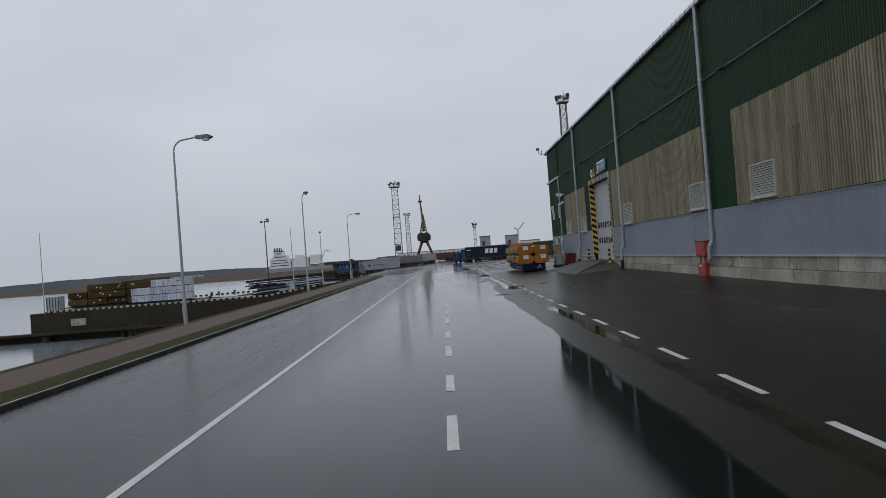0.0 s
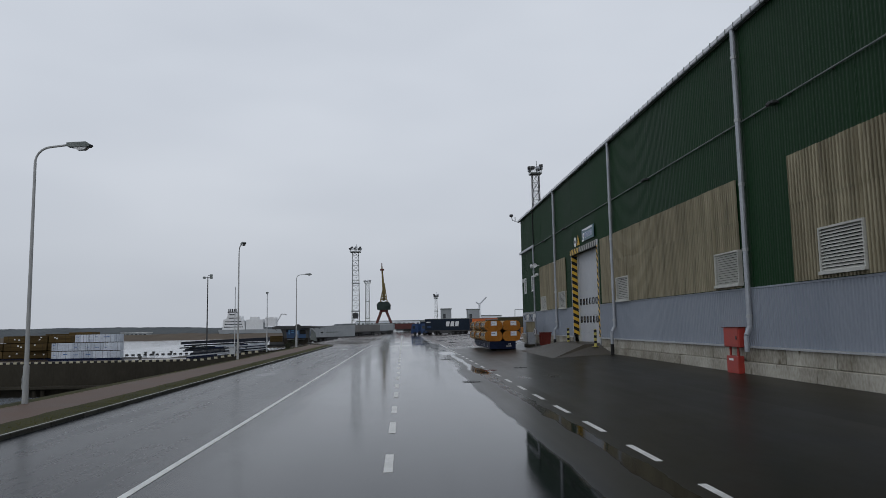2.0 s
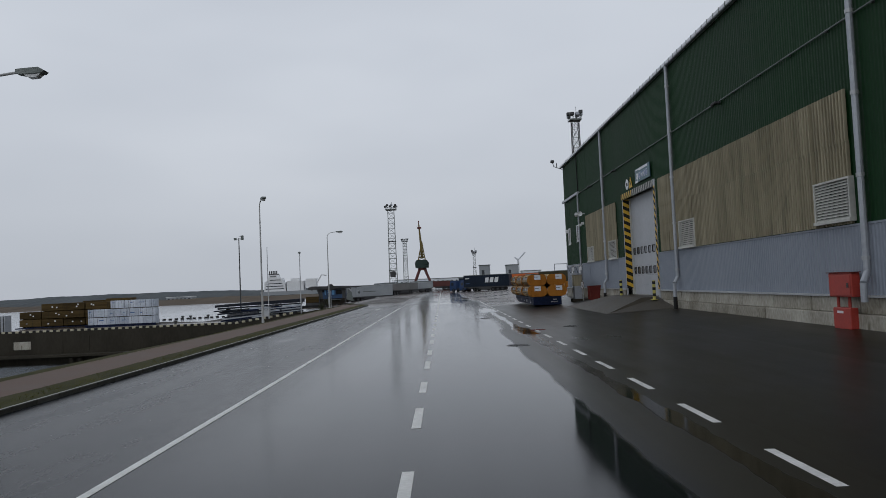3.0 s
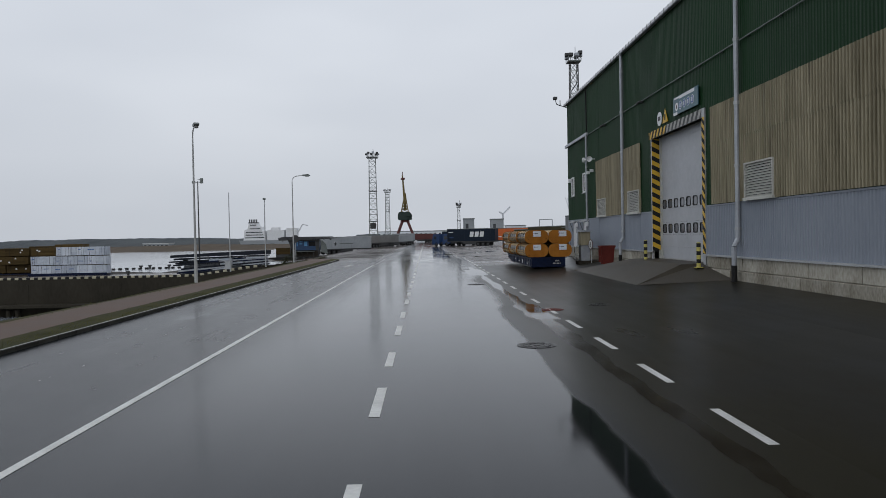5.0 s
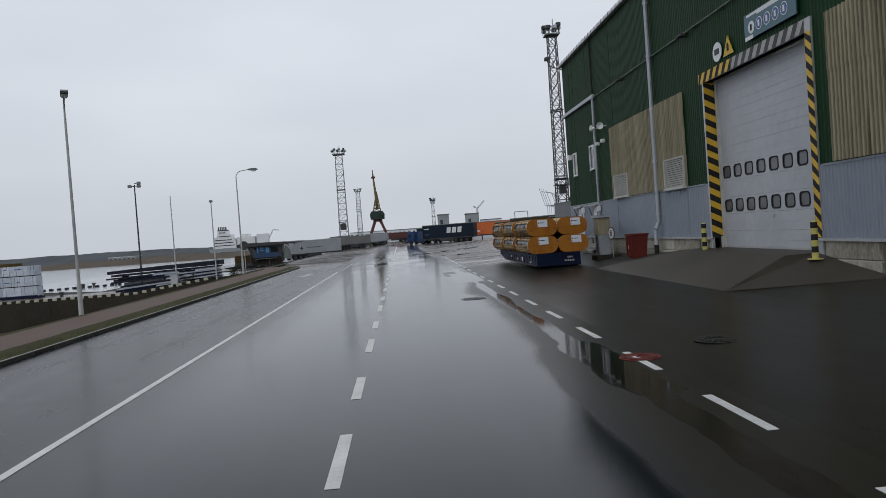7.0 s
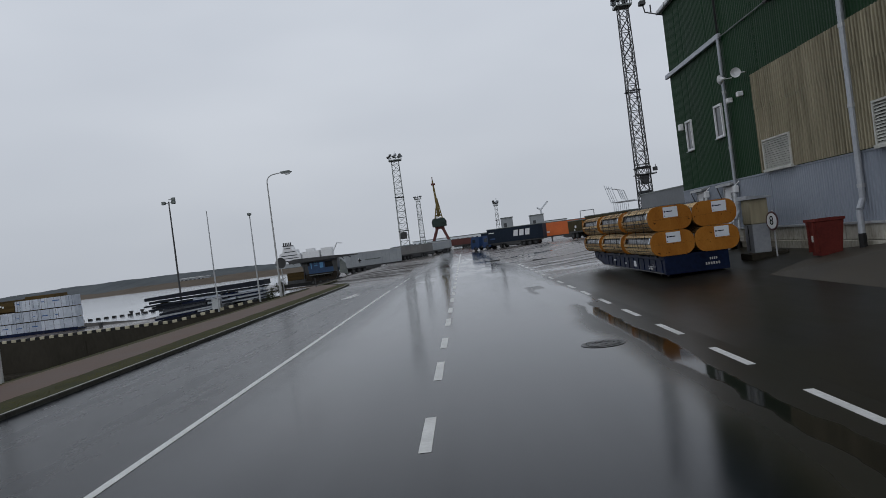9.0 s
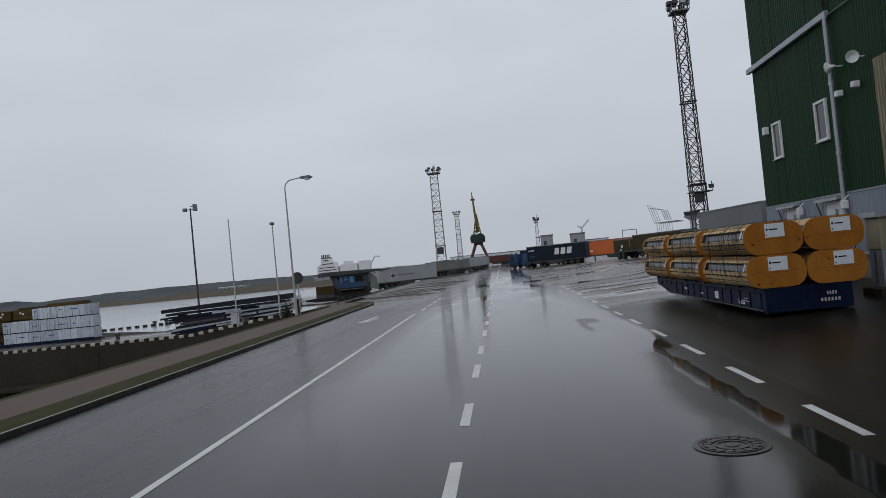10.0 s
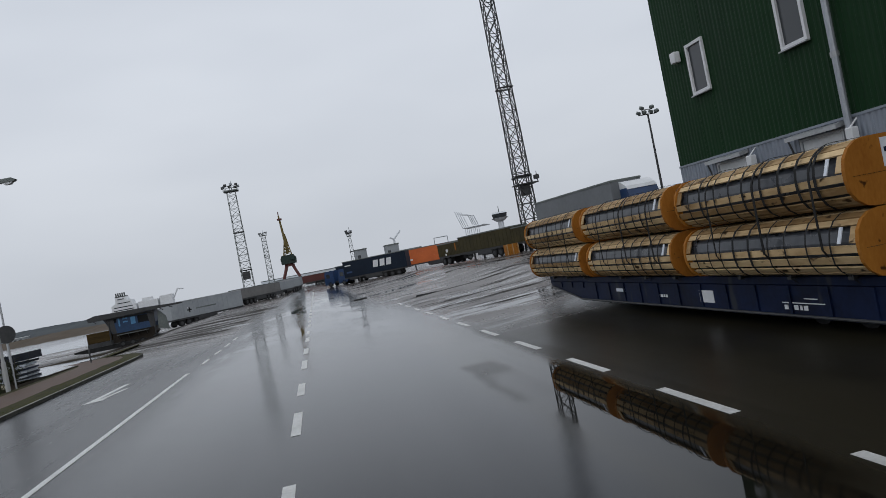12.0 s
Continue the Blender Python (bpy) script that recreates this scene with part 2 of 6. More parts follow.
    film = math("ADD", math("MULTIPLY_ADD", streak, 0.13, math("MULTIPLY_ADD", patch, -0.10, 0.070)), math("MAXIMUM", math("MAXIMUM", math("MULTIPLY", dull, 0.23), ramp(off, -4.6, -1.5, 0.17, 0.0)), math("MULTIPLY", yard, 0.22)))
    mottle = tex(2.6, (1.0, 0.45, 1.0), 5, 0.65, 17.0)
    film = math("ADD", film, math("MULTIPLY", math("MULTIPLY_ADD", mottle, 0.075, -0.032), ramp(dull, 0.0, 1.0, 1.0, 0.3)))
    k.new(math("MAXIMUM", 0.02, math("MULTIPLY", film, math("SUBTRACT", 1.0, math("MULTIPLY", pool, 0.93)))), p.inputs["Roughness"])
    p.inputs["IOR"].default_value = 1.33
    p.inputs["Specular Tint"].default_value = (0.90, 0.955, 1.0, 1)
    # the far lane and the strip before the warehouse hold less water
    gloss = math("MAXIMUM", math("MULTIPLY", math("MAXIMUM", rill, spread), 0.24), math("MULTIPLY_ADD", streak, 0.16, math("MULTIPLY_ADD", band, -0.07, math("MULTIPLY_ADD", pools, 0.16, math("MINIMUM", ramp(yard, 0.0, 1.0, 1.0, 0.16), math("MINIMUM", ramp(off, -6.5, -1.5, 0.115, 0.36), ramp(off, 3.1, 5.2, 0.36, 0.185)))))))
    gloss = math("MULTIPLY", math("MULTIPLY", gloss, math("MULTIPLY_ADD", stain, 0.35, 0.86)), math("MULTIPLY_ADD", mud_and_reflection, -0.97, 0.98))
    k.new(gloss, p.inputs["Specular IOR Level"])
    bp = n.new("ShaderNodeBump")
    bp.inputs["Distance"].default_value = 0.004
    k.new(ramp(pool, 0.0, 0.6, 0.13, 0.045), bp.inputs["Strength"])
    ripple = tex(5.0, (1.0, 0.5, 1.0), 2, 0.5, 51.0)
    k.new(math("MULTIPLY_ADD", ripple, ramp(math("MAXIMUM", dull, yard), 0.0, 0.8, 0.9, 0.15), math("MULTIPLY", grain, math("MULTIPLY", ramp(pool, 0.0, 0.6, 1.0, 0.0), ramp(dull, 0.0, 1.0, 1.0, 0.35)))), bp.inputs["Height"])
    k.new(bp.outputs["Normal"], p.inputs["Normal"])
    return m


def glassy(name, color, rough=0.05):
    m = bpy.data.materials.new(name)
    m.use_nodes = True
    p = m.node_tree.nodes["Principled BSDF"]
    p.inputs["Base Color"].default_value, p.inputs["Roughness"].default_value = (*color, 1), rough
    return m


ASPHALT = wet_asphalt()
PAINT = mat("road_paint", (0.42, 0.42, 0.40), (0.72, 0.72, 0.70), 0.35, 0.6, big=1.5, small=14, bump=0.2)
GREEN = mat("green_sheet", (0.0026, 0.0228, 0.0056), (0.0052, 0.0348, 0.0088), 0.5, 0.65, big=0.25, small=3, bump=0.05, stretch=(1, 1, 0.4), spec=0.15)
BEIGE = mat("beige_sheet", (0.142, 0.124, 0.080), (0.375, 0.335, 0.235), 0.6, 0.8, big=0.9, small=5, bump=0.15, stretch=(1, 2.0, 0.18), per=0.10)
GREY = mat("grey_sheet", (0.185, 0.212, 0.255), (0.245, 0.272, 0.315), 0.4, 0.6, big=0.4, small=5, bump=0.05, stretch=(1, 1, 0.4))
CONCRETE = mat("stained_concrete", (0.15, 0.132, 0.098), (0.50, 0.48, 0.42), 0.6, 0.9, big=0.8, small=11, bump=0.4, stretch=(1, 1, 0.5), per=0.2)
OLDCONC = mat("quay_concrete", (0.022, 0.019, 0.014), (0.046, 0.041, 0.031), 0.6, 0.85, big=0.3, small=3, bump=0.3, stretch=(1, 1, 0.4))
PALECONC = mat("pale_concrete", (0.30, 0.30, 0.28), (0.46, 0.45, 0.43), 0.7, 0.9, big=0.8, small=8, bump=0.3)
ZINC = mat("zinc_pipe", (0.28, 0.30, 0.33), (0.42, 0.44, 0.47), 0.35, 0.55, metal=0.4, big=1.0, small=8, bump=0.05)
GALV = mat("galvanised_steel", (0.32, 0.33, 0.34), (0.50, 0.51, 0.52), 0.4, 0.6, metal=0.5, big=0.8, small=8, bump=0.05)
POLE = mat("pole_paint", (0.30, 0.31, 0.31), (0.46, 0.46, 0.45), 0.5, 0.7, big=1.0, small=8, bump=0.05, stretch=(1, 1, 0.3))
DARKSTEEL = mat("dark_steel", (0.025, 0.027, 0.03), (0.07, 0.07, 0.07), 0.45, 0.7, metal=0.3, big=1.2, small=9, bump=0.1)
CASTIRON = mat("wet_cast_iron", (0.003, 0.003, 0.003), (0.012, 0.011, 0.010), 0.22, 0.5, big=2.0, small=14, bump=0.25, spec=0.45)
MASTSTEEL = mat("mast_steel", (0.115, 0.13, 0.125), (0.22, 0.24, 0.23), 0.5, 0.7, metal=0.3, big=0.5, small=6, bump=0.0)
BLACK = mat("black_rubber", (0.012, 0.012, 0.012), (0.03, 0.03, 0.03), 0.5, 0.8, big=2, small=20, bump=0.1)
WHITE = mat("white_paint", (0.58, 0.59, 0.60), (0.76, 0.77, 0.78), 0.4, 0.6, big=0.8, small=8, bump=0.05)
SHEETWHITE = mat("white_wrap", (0.34, 0.38, 0.45), (0.60, 0.64, 0.70), 0.3, 0.5, big=1.6, small=6, bump=0.6, per=0.4)
YELLOW = mat("yellow_paint", (0.50, 0.30, 0.02), (0.68, 0.43, 0.03), 0.45, 0.6, big=2, small=12, bump=0.05)
RED = mat("red_paint", (0.27, 0.024, 0.017), (0.40, 0.045, 0.028), 0.4, 0.6, big=2, small=10, bump=0.08)
DULLRED = mat("faded_red_paint", (0.08, 0.017, 0.014), (0.15, 0.030, 0.024), 0.5, 0.7, big=3, small=14, bump=0.2)
DOORPANEL = mat("gate_panel", (0.34, 0.355, 0.38), (0.44, 0.455, 0.48), 0.4, 0.55, big=0.5, small=4, bump=0.05)
LOUVRE = mat("louvre_paint", (0.36, 0.36, 0.33), (0.55, 0.55, 0.51), 0.5, 0.7, big=1.2, small=9, bump=0.1)
# near-black colour standing in for shade inside openings and behind the cladding
DARKIN = mat("dark_void", (0.01, 0.01, 0.01), (0.02, 0.02, 0.02), 0.9, 0.9, bump=0)
PANE = glassy("window_glass", (0.035, 0.04, 0.045), 0.06)
GREYPANE = glassy("gate_window", (0.10, 0.105, 0.115), 0.15)
SIGNBLUE = mat("sign_blue", (0.02, 0.07, 0.22), (0.03, 0.10, 0.30), 0.4, 0.5, big=2, small=10, bump=0.0)
FROST = glassy("lamp_glass", (0.55, 0.56, 0.56), 0.2)
GRASS = mat("winter_grass", (0.022, 0.025, 0.008), (0.058, 0.053, 0.019), 0.8, 0.95, big=0.9, small=16, bump=0.3)
GRASSBLADE = mat("grass_blade", (0.050, 0.062, 0.014), (0.120, 0.112, 0.035), 0.7, 0.9, big=1.3, small=21, bump=0.0)
BRICK = mat("red_paver", (0.066, 0.0425, 0.032), (0.113, 0.074, 0.057), 0.5, 0.75, big=0.6, small=18, bump=0.3, per=0.2)
KERB = mat("kerb_stone", (0.030, 0.030, 0.026), (0.075, 0.073, 0.062), 0.6, 0.85, big=1.0, small=14, bump=0.3, per=0.2)
PLY = mat("orange_board", (0.26, 0.092, 0.013), (0.42, 0.172, 0.028), 0.55, 0.75, big=0.9, small=9, bump=0.1, stretch=(3, 1, 1), per=0.2)
PINE = mat("pine_slat", (0.27, 0.165, 0.072), (0.68, 0.50, 0.28), 0.55, 0.75, big=2.0, small=12, bump=0.1, stretch=(1, 0.3, 1), per=0.55)
ROLL = mat("dark_roll_wrap", (0.024, 0.028, 0.035), (0.075, 0.082, 0.096), 0.2, 0.4, big=1.5, small=9, bump=0.2)
PAPER = mat("white_paper", (0.62, 0.66, 0.72), (0.74, 0.77, 0.82), 0.5, 0.6, big=3, small=20, bump=0.05)
SECTION = mat("dark_section", (0.008, 0.010, 0.015), (0.026, 0.030, 0.040), 0.55, 0.75, big=1.2, small=9, bump=0.1)
NAVY = mat("navy_paint", (0.0013, 0.0032, 0.012), (0.0075, 0.0165, 0.055), 0.45, 0.65, big=1.2, small=9, bump=0.15, spec=0.15)
BLUE = mat("truck_blue", (0.006, 0.026, 0.085), (0.012, 0.045, 0.135), 0.3, 0.45, big=0.8, small=6, bump=0.03)
TARP_BLUE = mat("dark_blue_tarp", (0.0045, 0.010, 0.021), (0.009, 0.018, 0.034), 0.45, 0.6, big=0.5, small=3, bump=0.2, spec=0.2)
TARP_ORANGE = mat("orange_tarp", (0.50, 0.10, 0.018), (0.66, 0.15, 0.028), 0.4, 0.55, big=0.5, small=3, bump=0.2)
TARP_GREY = mat("grey_tarp", (0.25, 0.27, 0.285), (0.36, 0.38, 0.395), 0.4, 0.6, big=0.4, small=3, bump=0.2)
TARP_OLIVE = mat("olive_tarp", (0.035, 0.030, 0.014), (0.068, 0.057, 0.027), 0.5, 0.7, big=0.5, small=3, bump=0.2)
TEAL = mat("teal_sign", (0.022, 0.085, 0.115), (0.038, 0.125, 0.165), 0.35, 0.5, big=2, small=10, bump=0.03)
TIMBER = mat("stacked_timber", (0.036, 0.024, 0.009), (0.105, 0.070, 0.027), 0.7, 0.9, big=0.8, small=7, bump=0.4, stretch=(0.2, 1, 3), per=0.3)
WATER = mat("river_water", (0.19, 0.21, 0.23), (0.27, 0.29, 0.31), 0.10, 0.2, big=0.05, small=1.2, bump=0.25)
REED = mat("reed_bank", (0.075, 0.060, 0.046), (0.115, 0.092, 0.070), 0.9, 0.95, big=0.05, small=0.8, bump=0.5)
# the blue-grey of distance haze is mixed into the woods' colour
WOOD = mat("far_woods", (0.055, 0.064, 0.070), (0.092, 0.102, 0.108), 0.9, 0.95, big=0.02, small=0.35, bump=0.3)
CRANEYEL = mat("crane_yellow", (0.125, 0.095, 0.036), (0.175, 0.135, 0.055), 0.6, 0.8, big=0.3, small=3, bump=0)
CRANEGRN = mat("crane_green", (0.028, 0.043, 0.039), (0.04, 0.058, 0.052), 0.5, 0.7, big=0.3, small=3, bump=0)
CRANERED = mat("crane_red", (0.095, 0.040, 0.037), (0.14, 0.058, 0.052), 0.6, 0.8, big=0.3, small=3, bump=0)
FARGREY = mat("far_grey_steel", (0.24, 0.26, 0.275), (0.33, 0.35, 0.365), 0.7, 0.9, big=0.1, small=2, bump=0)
# distance haze is put into this steel's pale colour
HAZESTEEL = mat("pale_weathered_steel", (0.60, 0.63, 0.66), (0.70, 0.73, 0.76), 0.7, 0.9, big=0.1, small=2, bump=0)
TWIG = mat("bare_twigs", (0.05, 0.04, 0.03), (0.11, 0.09, 0.07), 0.8, 0.9, bump=0)


def knots(m, scale, low, dark, stretch=(1, 1, 1)):
    """Dark knots and damp blots in sawn wood."""
    n, k = m.node_tree.nodes, m.node_tree.links
    p = n["Principled BSDF"]
    base = p.inputs["Base Color"].links[0].from_socket
    geo, mp, t, r, mix = n.new("ShaderNodeNewGeometry"), n.new("ShaderNodeMapping"), n.new("ShaderNodeTexNoise"), n.new("ShaderNodeMapRange"), n.new("ShaderNodeMix")
    mp.inputs["Scale"].default_value = stretch
    t.inputs["Scale"].default_value, t.inputs["Detail"].default_value = scale, 2
    r.inputs["From Min"].default_value, r.inputs["From Max"].default_value = low, low + 0.06
    mix.data_type = "RGBA"
    mix.inputs["B"].default_value = (*dark, 1)
    k.new(geo.outputs["Position"], mp.inputs["Vector"])
    k.new(mp.outputs["Vector"], t.inputs["Vector"])
    k.new(t.outputs["Fac"], r.inputs["Value"])
    k.new(r.outputs["Result"], mix.inputs["Factor"])
    k.new(base, mix.inputs["A"])
    k.new(mix.outputs["Result"], p.inputs["Base Color"])


knots(BEIGE, 1.6, 0.66, (0.15, 0.13, 0.09), (1, 1.6, 0.12))
knots(CONCRETE, 1.6, 0.64, (0.11, 0.095, 0.065), (1, 1.0, 0.35))
knots(NAVY, 2.0, 0.64, (0.030, 0.034, 0.042), (1, 1, 0.35))
knots(PLY, 5.0, 0.66, (0.055, 0.020, 0.005))
knots(PINE, 7.0, 0.63, (0.05, 0.028, 0.012), (1, 0.5, 1))

# ---- helpers for meshes ----
def box(bm, x0, y0, z0, x1, y1, z1, bevel=0.0):
    v = [bm.verts.new((x, y, z)) for x in (x0, x1) for y in (y0, y1) for z in (z0, z1)]
    f = [bm.faces.new([v[i] for i in q]) for q in ((0, 1, 3, 2), (4, 6, 7, 5), (0, 4, 5, 1), (2, 3, 7, 6), (0, 2, 6, 4), (1, 5, 7, 3))]
    if bevel:
        e = list({e for q in f for e in q.edges})
        bmesh.ops.bevel(bm, geom=e, offset=bevel, segments=1, affect="EDGES")
    return bm


def tube(bm, a, b, r, r2=None, n=8):
    a, b = Vector(a), Vector(b)
    q = (b - a).to_track_quat("Z", "Y")
    ring = []
    for c, rad in ((a, r), (b, r if r2 is None else r2)):
        ring.append([bm.verts.new(c + q @ Vector((rad * math.cos(2 * math.pi * i / n), rad * math.sin(2 * math.pi * i / n), 0))) for i in range(n)])
    for i in range(n):
        bm.faces.new((ring[0][i], ring[0][(i + 1) % n], ring[1][(i + 1) % n], ring[1][i]))
    bm.faces.new(ring[0][::-1])
    bm.faces.new(ring[1])
    return bm


def bent(bm, points, r, n=8):
    for a, b in zip(points, points[1:]):
        tube(bm, a, b, r, n=n)
    return bm


def prism(bm, outline, y0, y1):
    """An outline in x and z, drawn out along y."""
    a = [bm.verts.new((x, y0, z)) for x, z in outline]
    b = [bm.verts.new((x, y1, z)) for x, z in outline]
    bm.faces.new(a)
    bm.faces.new(b[::-1])
    for i in range(len(outline)):
        j = (i + 1) % len(outline)
        bm.faces.new((a[i], b[i], b[j], a[j]))
    return bm


def part(name, bm, material, parent=None, label="", smooth=False):
    me = bpy.data.meshes.new(name)
    bmesh.ops.recalc_face_normals(bm, faces=bm.faces)
    if smooth:
        for f in bm.faces:
            f.smooth = True
    bm.to_mesh(me)
    bm.free()
    me.materials.append(material)
    ob = new(name, me)
    ob.parent = parent
    if label:
        ob["label"] = label
    return ob


def again(ob, parent, place):
    """A further piece on the same mesh."""
    o = new(ob.name.split(".")[0], ob.data)
    o.parent = parent
    o.location = place
    return o


def B():
    return bmesh.new()




def thing(name, place, label, category, group="", turn=0.0, kind=""):
    e = new(name)
    if place[1] > 145:   # the far yard was laid out on a scale a little too small
        place = (place[0] * 1.018 + 0.08, place[1] * 1.037, place[2])
    elif place[1] > 100:
        place = (place[0] * 0.997 + 0.08, place[1] * 1.018, place[2])
    e.location = place
    e.rotation_euler = (0, 0, radians(turn))
    return tagged(e, label, category, group, kind)


# ---- setting ----
KX = -9.15          # the kerb's face
WATERZ = -7.2


def lie(x, y):
    """Height of the paved ground: level on the road, rising a little to the warehouse and the yard behind it, falling to the quay."""
    z = 0.0
    if x > 5.4 and y < 200:
        rise = 0.4 * (x - 5.4) / 5.1 if x < 10.5 else min(1.0, 0.4 + 0.6 * (x - 10.5) / 3.1)
        z = (0.44 + 0.0042 * max(0.0, min(50.0, y - 25))) * rise * min(1.0, (200 - y) / 45)
    if x < -13.0:
        z = -2.3 * min((-13.0 - x) / 18.0, 1.0)
    return z


def sheet(xs, ys, height):
    bm = B()
    g = [[bm.verts.new((x, y, height(x, y))) for y in ys] for x in xs]
    for i in range(len(xs) - 1):
        for j in range(len(ys) - 1):
            bm.faces.new((g[i][j], g[i + 1][j], g[i + 1][j + 1], g[i][j + 1]))
    return bm


XS = [KX, -4, 0, 3, 5.4, 7, 9, 10.5, 12, 13.6, 18, 30, 60, 120, 300, 900, 2500]
YS = [-120, -40, 0, 25, 50, 75, 80, 95, 103, 108, 112, 121.7, 140, 155, 170, 185, 200, 300, 600, 1200, 3500]
bm = sheet(XS, YS, lie)
bm2 = sheet([-71.5, -50, -31, -24, -18, -13, -11, KX], [121.7, 140, 200, 300, 600], lie)
bm3 = sheet([-13, -11, KX], [101.5, 103, 108, 112, 121.7], lie)
me_tmp = bpy.data.meshes.new("tmp")
for extra in (bm2, bm3):
    extra.to_mesh(me_tmp)
    bm.from_mesh(me_tmp)
    extra.free()
bmesh.ops.remove_doubles(bm, verts=bm.verts, dist=0.001)
ground = tagged(part("ground", bm, ASPHALT), "wet dark asphalt road and open yard", "ground", kind="structure")

# verge, footpath and bank beside the road
END = 105.0


def kerb_line(y):
    """The kerb runs straight and turns away round the end of the verge."""
    return KX - (0.0 if y < END else (1 - math.sqrt(max(0.0, 1 - ((y - END) / 6.0) ** 2))) * 5.0)


def strip(x0, x1, z0, z1, y0, y1, step, trim=0.0, cols=1):
    bm = B()
    rows, y = [], y0
    while y <= y1 + 1e-6:
        s = kerb_line(y) - KX - trim
        rows.append([bm.verts.new((x0 + s * 1.0 + (x1 - x0) * i / cols, y, z0 + (z1 - z0) * i / cols + (noise.noise((x0 + i, y * 0.7, 3.0)) * 0.03 if cols > 1 else 0))) for i in range(cols + 1)])
        y += step
    for a, b in zip(rows, rows[1:]):
        for i in range(cols):
            bm.faces.new((a[i], b[i], b[i + 1], a[i + 1]))
    return bm


verge = tagged(part("verge", strip(KX - 0.085, KX - 1.05, 0.115, 0.15, -60, 110, 1.0, cols=3), GRASS), "thin worn winter grass beside the kerb", "verge", kind="structure")
footpath = tagged(part("footpath", strip(KX - 1.05, KX - 3.4, 0.14, 0.12, -60, 110, 1.0), BRICK), "footpath of small reddish pavers", "footpath", kind="structure")


def bank_height(x):
    if x > -12.9:
        return 0.12
    return max(-9.0, 0.12 - (-12.9 - x) * 0.85)


bank = tagged(part("bank", sheet([-30, -22, -20, -18, -16.5, -15, -14.2, -13.8, -13.4, -12.9, KX - 3.4], [-60, -30, 0] + [6 * i for i in range(1, 20)] + [121.4],
    lambda x, y: bank_height(x) + noise.noise((x * 0.6, y * 0.5, 0)) * 0.10 * (x < -12.6)), GRASS), "grassy bank falling to the dock water", "bank", kind="structure")
water = tagged(part("water", sheet([-3000, -600, -200, -80, -15], [-300, 0, 60, 120, 300, 900, 3500], lambda x, y: WATERZ), WATER), "pale grey still dock water", "water", kind="structure")

# blades of winter grass on the verge and the head of the bank
def blades(count, seed):
    r2 = random.Random(seed)
    verts, faces = [], []
    for i in range(count):
        y = r2.uniform(-3, 104) if i % 3 else r2.uniform(-3, 60)
        if i % 2:
            x, z = r2.uniform(KX - 1.08, KX - 0.12), 0.13
        else:
            x = -12.3 - abs(r2.gauss(0, 0.9))
            z = bank_height(x) - 0.03
        a, h, w = r2.uniform(0, 6.28), r2.uniform(0.015, 0.055) * (1.0 if i % 2 else 1.6), r2.uniform(0.004, 0.011)
        c, s = math.cos(a) * w, math.sin(a) * w
        k = len(verts)
        verts += [(x - c, y - s, z), (x + c, y + s, z), (x + r2.uniform(-0.05, 0.05), y + r2.uniform(-0.05, 0.05), z + h)]
        faces.append((k, k + 1, k + 2))
    me = bpy.data.meshes.new("grass")
    me.from_pydata(verts, [], faces)
    me.materials.append(GRASSBLADE)
    return new("grass", me)


tagged(blades(24000, 12), "short tufts of wet winter grass", "grass", kind="stuff")

# kerb stones, each one apart
kerb = tagged(new("kerb"), "low concrete kerb along the verge", "kerb", kind="structure")
bm = B()
box(bm, KX - 0.10, 0.0, -0.2, KX, 0.985, 0.118, 0.02)
stone = part("kerb_stone", bm, KERB, kerb)
stone.location = (0, -4, 0)
for i in range(1, 109):
    again(stone, kerb, (0, -4 + i, 0))
bm = B()
for i in range(24):
    y0, y1 = END + i * 0.25, END + (i + 1) * 0.25
    a, b = kerb_line(y0), kerb_line(min(y1, END + 5.99))
    v = [bm.verts.new(q) for q in ((a, y0, -0.2), (a, y0, 0.118), (a - 0.14, y0, 0.118), (a - 0.14, y0, -0.2), (b, y1, -0.2), (b, y1, 0.118), (b - 0.14, y1, 0.118), (b - 0.14, y1, -0.2))]
    for q in ((0, 1, 5, 4), (1, 2, 6, 5), (2, 3, 7, 6)):
        bm.faces.new([v[j] for j in q])
part("kerb_end", bm, KERB, kerb)
part("worn_edge", box(B(), KX - 0.075, -4, 0.117, KX - 0.014, END, 0.122), PALECONC, kerb, "pale strip along the top edge")

# road markings, thin paint on the asphalt
markings = tagged(new("road_marking"), "worn white road marking lines", "road marking", kind="structure")
bm = B()
box(bm, -4.08, -40, 0.002, -3.94, 90.1, 0.006)
for q in bm.verts:   # the line drifts a little outwards
    q.co.x += 0.14 - 0.0019 * (q.co.y + 40)
part("solid_line", bm, PAINT, markings)
# the lane dashes stand in pairs, a long one and a shorter one
for length, end in ((2.0, 8.95), (1.75, 12.72)):
    bm = B()
    box(bm, -0.08, -length, 0.002, 0.08, 0, 0.006)
    dash = part("dash", bm, PAINT, markings)
    dash.location = (0, end - 8.585 * 2, 0)
    for i in range(-1, 22):
        again(dash, markings, (0, end + 8.585 * i, 0))
bm = B()
box(bm, -0.07, -1.8, 0.002, 0.07, 0, 0.006)
dash = part("edge_dash", bm, PAINT, markings)
dash.location = (4.80, 10.64 - 3.675 * 5, 0)
for i in range(-4, 27):
    again(dash, markings, (4.84 + 0.0145 * i, 10.64 + 3.675 * i, 0))
for i in range(4):
    bm = B()
    box(bm, -4.08, 92.6 + i * 3.6, 0.002, -3.94, 94.4 + i * 3.6, 0.006)
    part("lane_dash", bm, PAINT, markings)
bm = B()
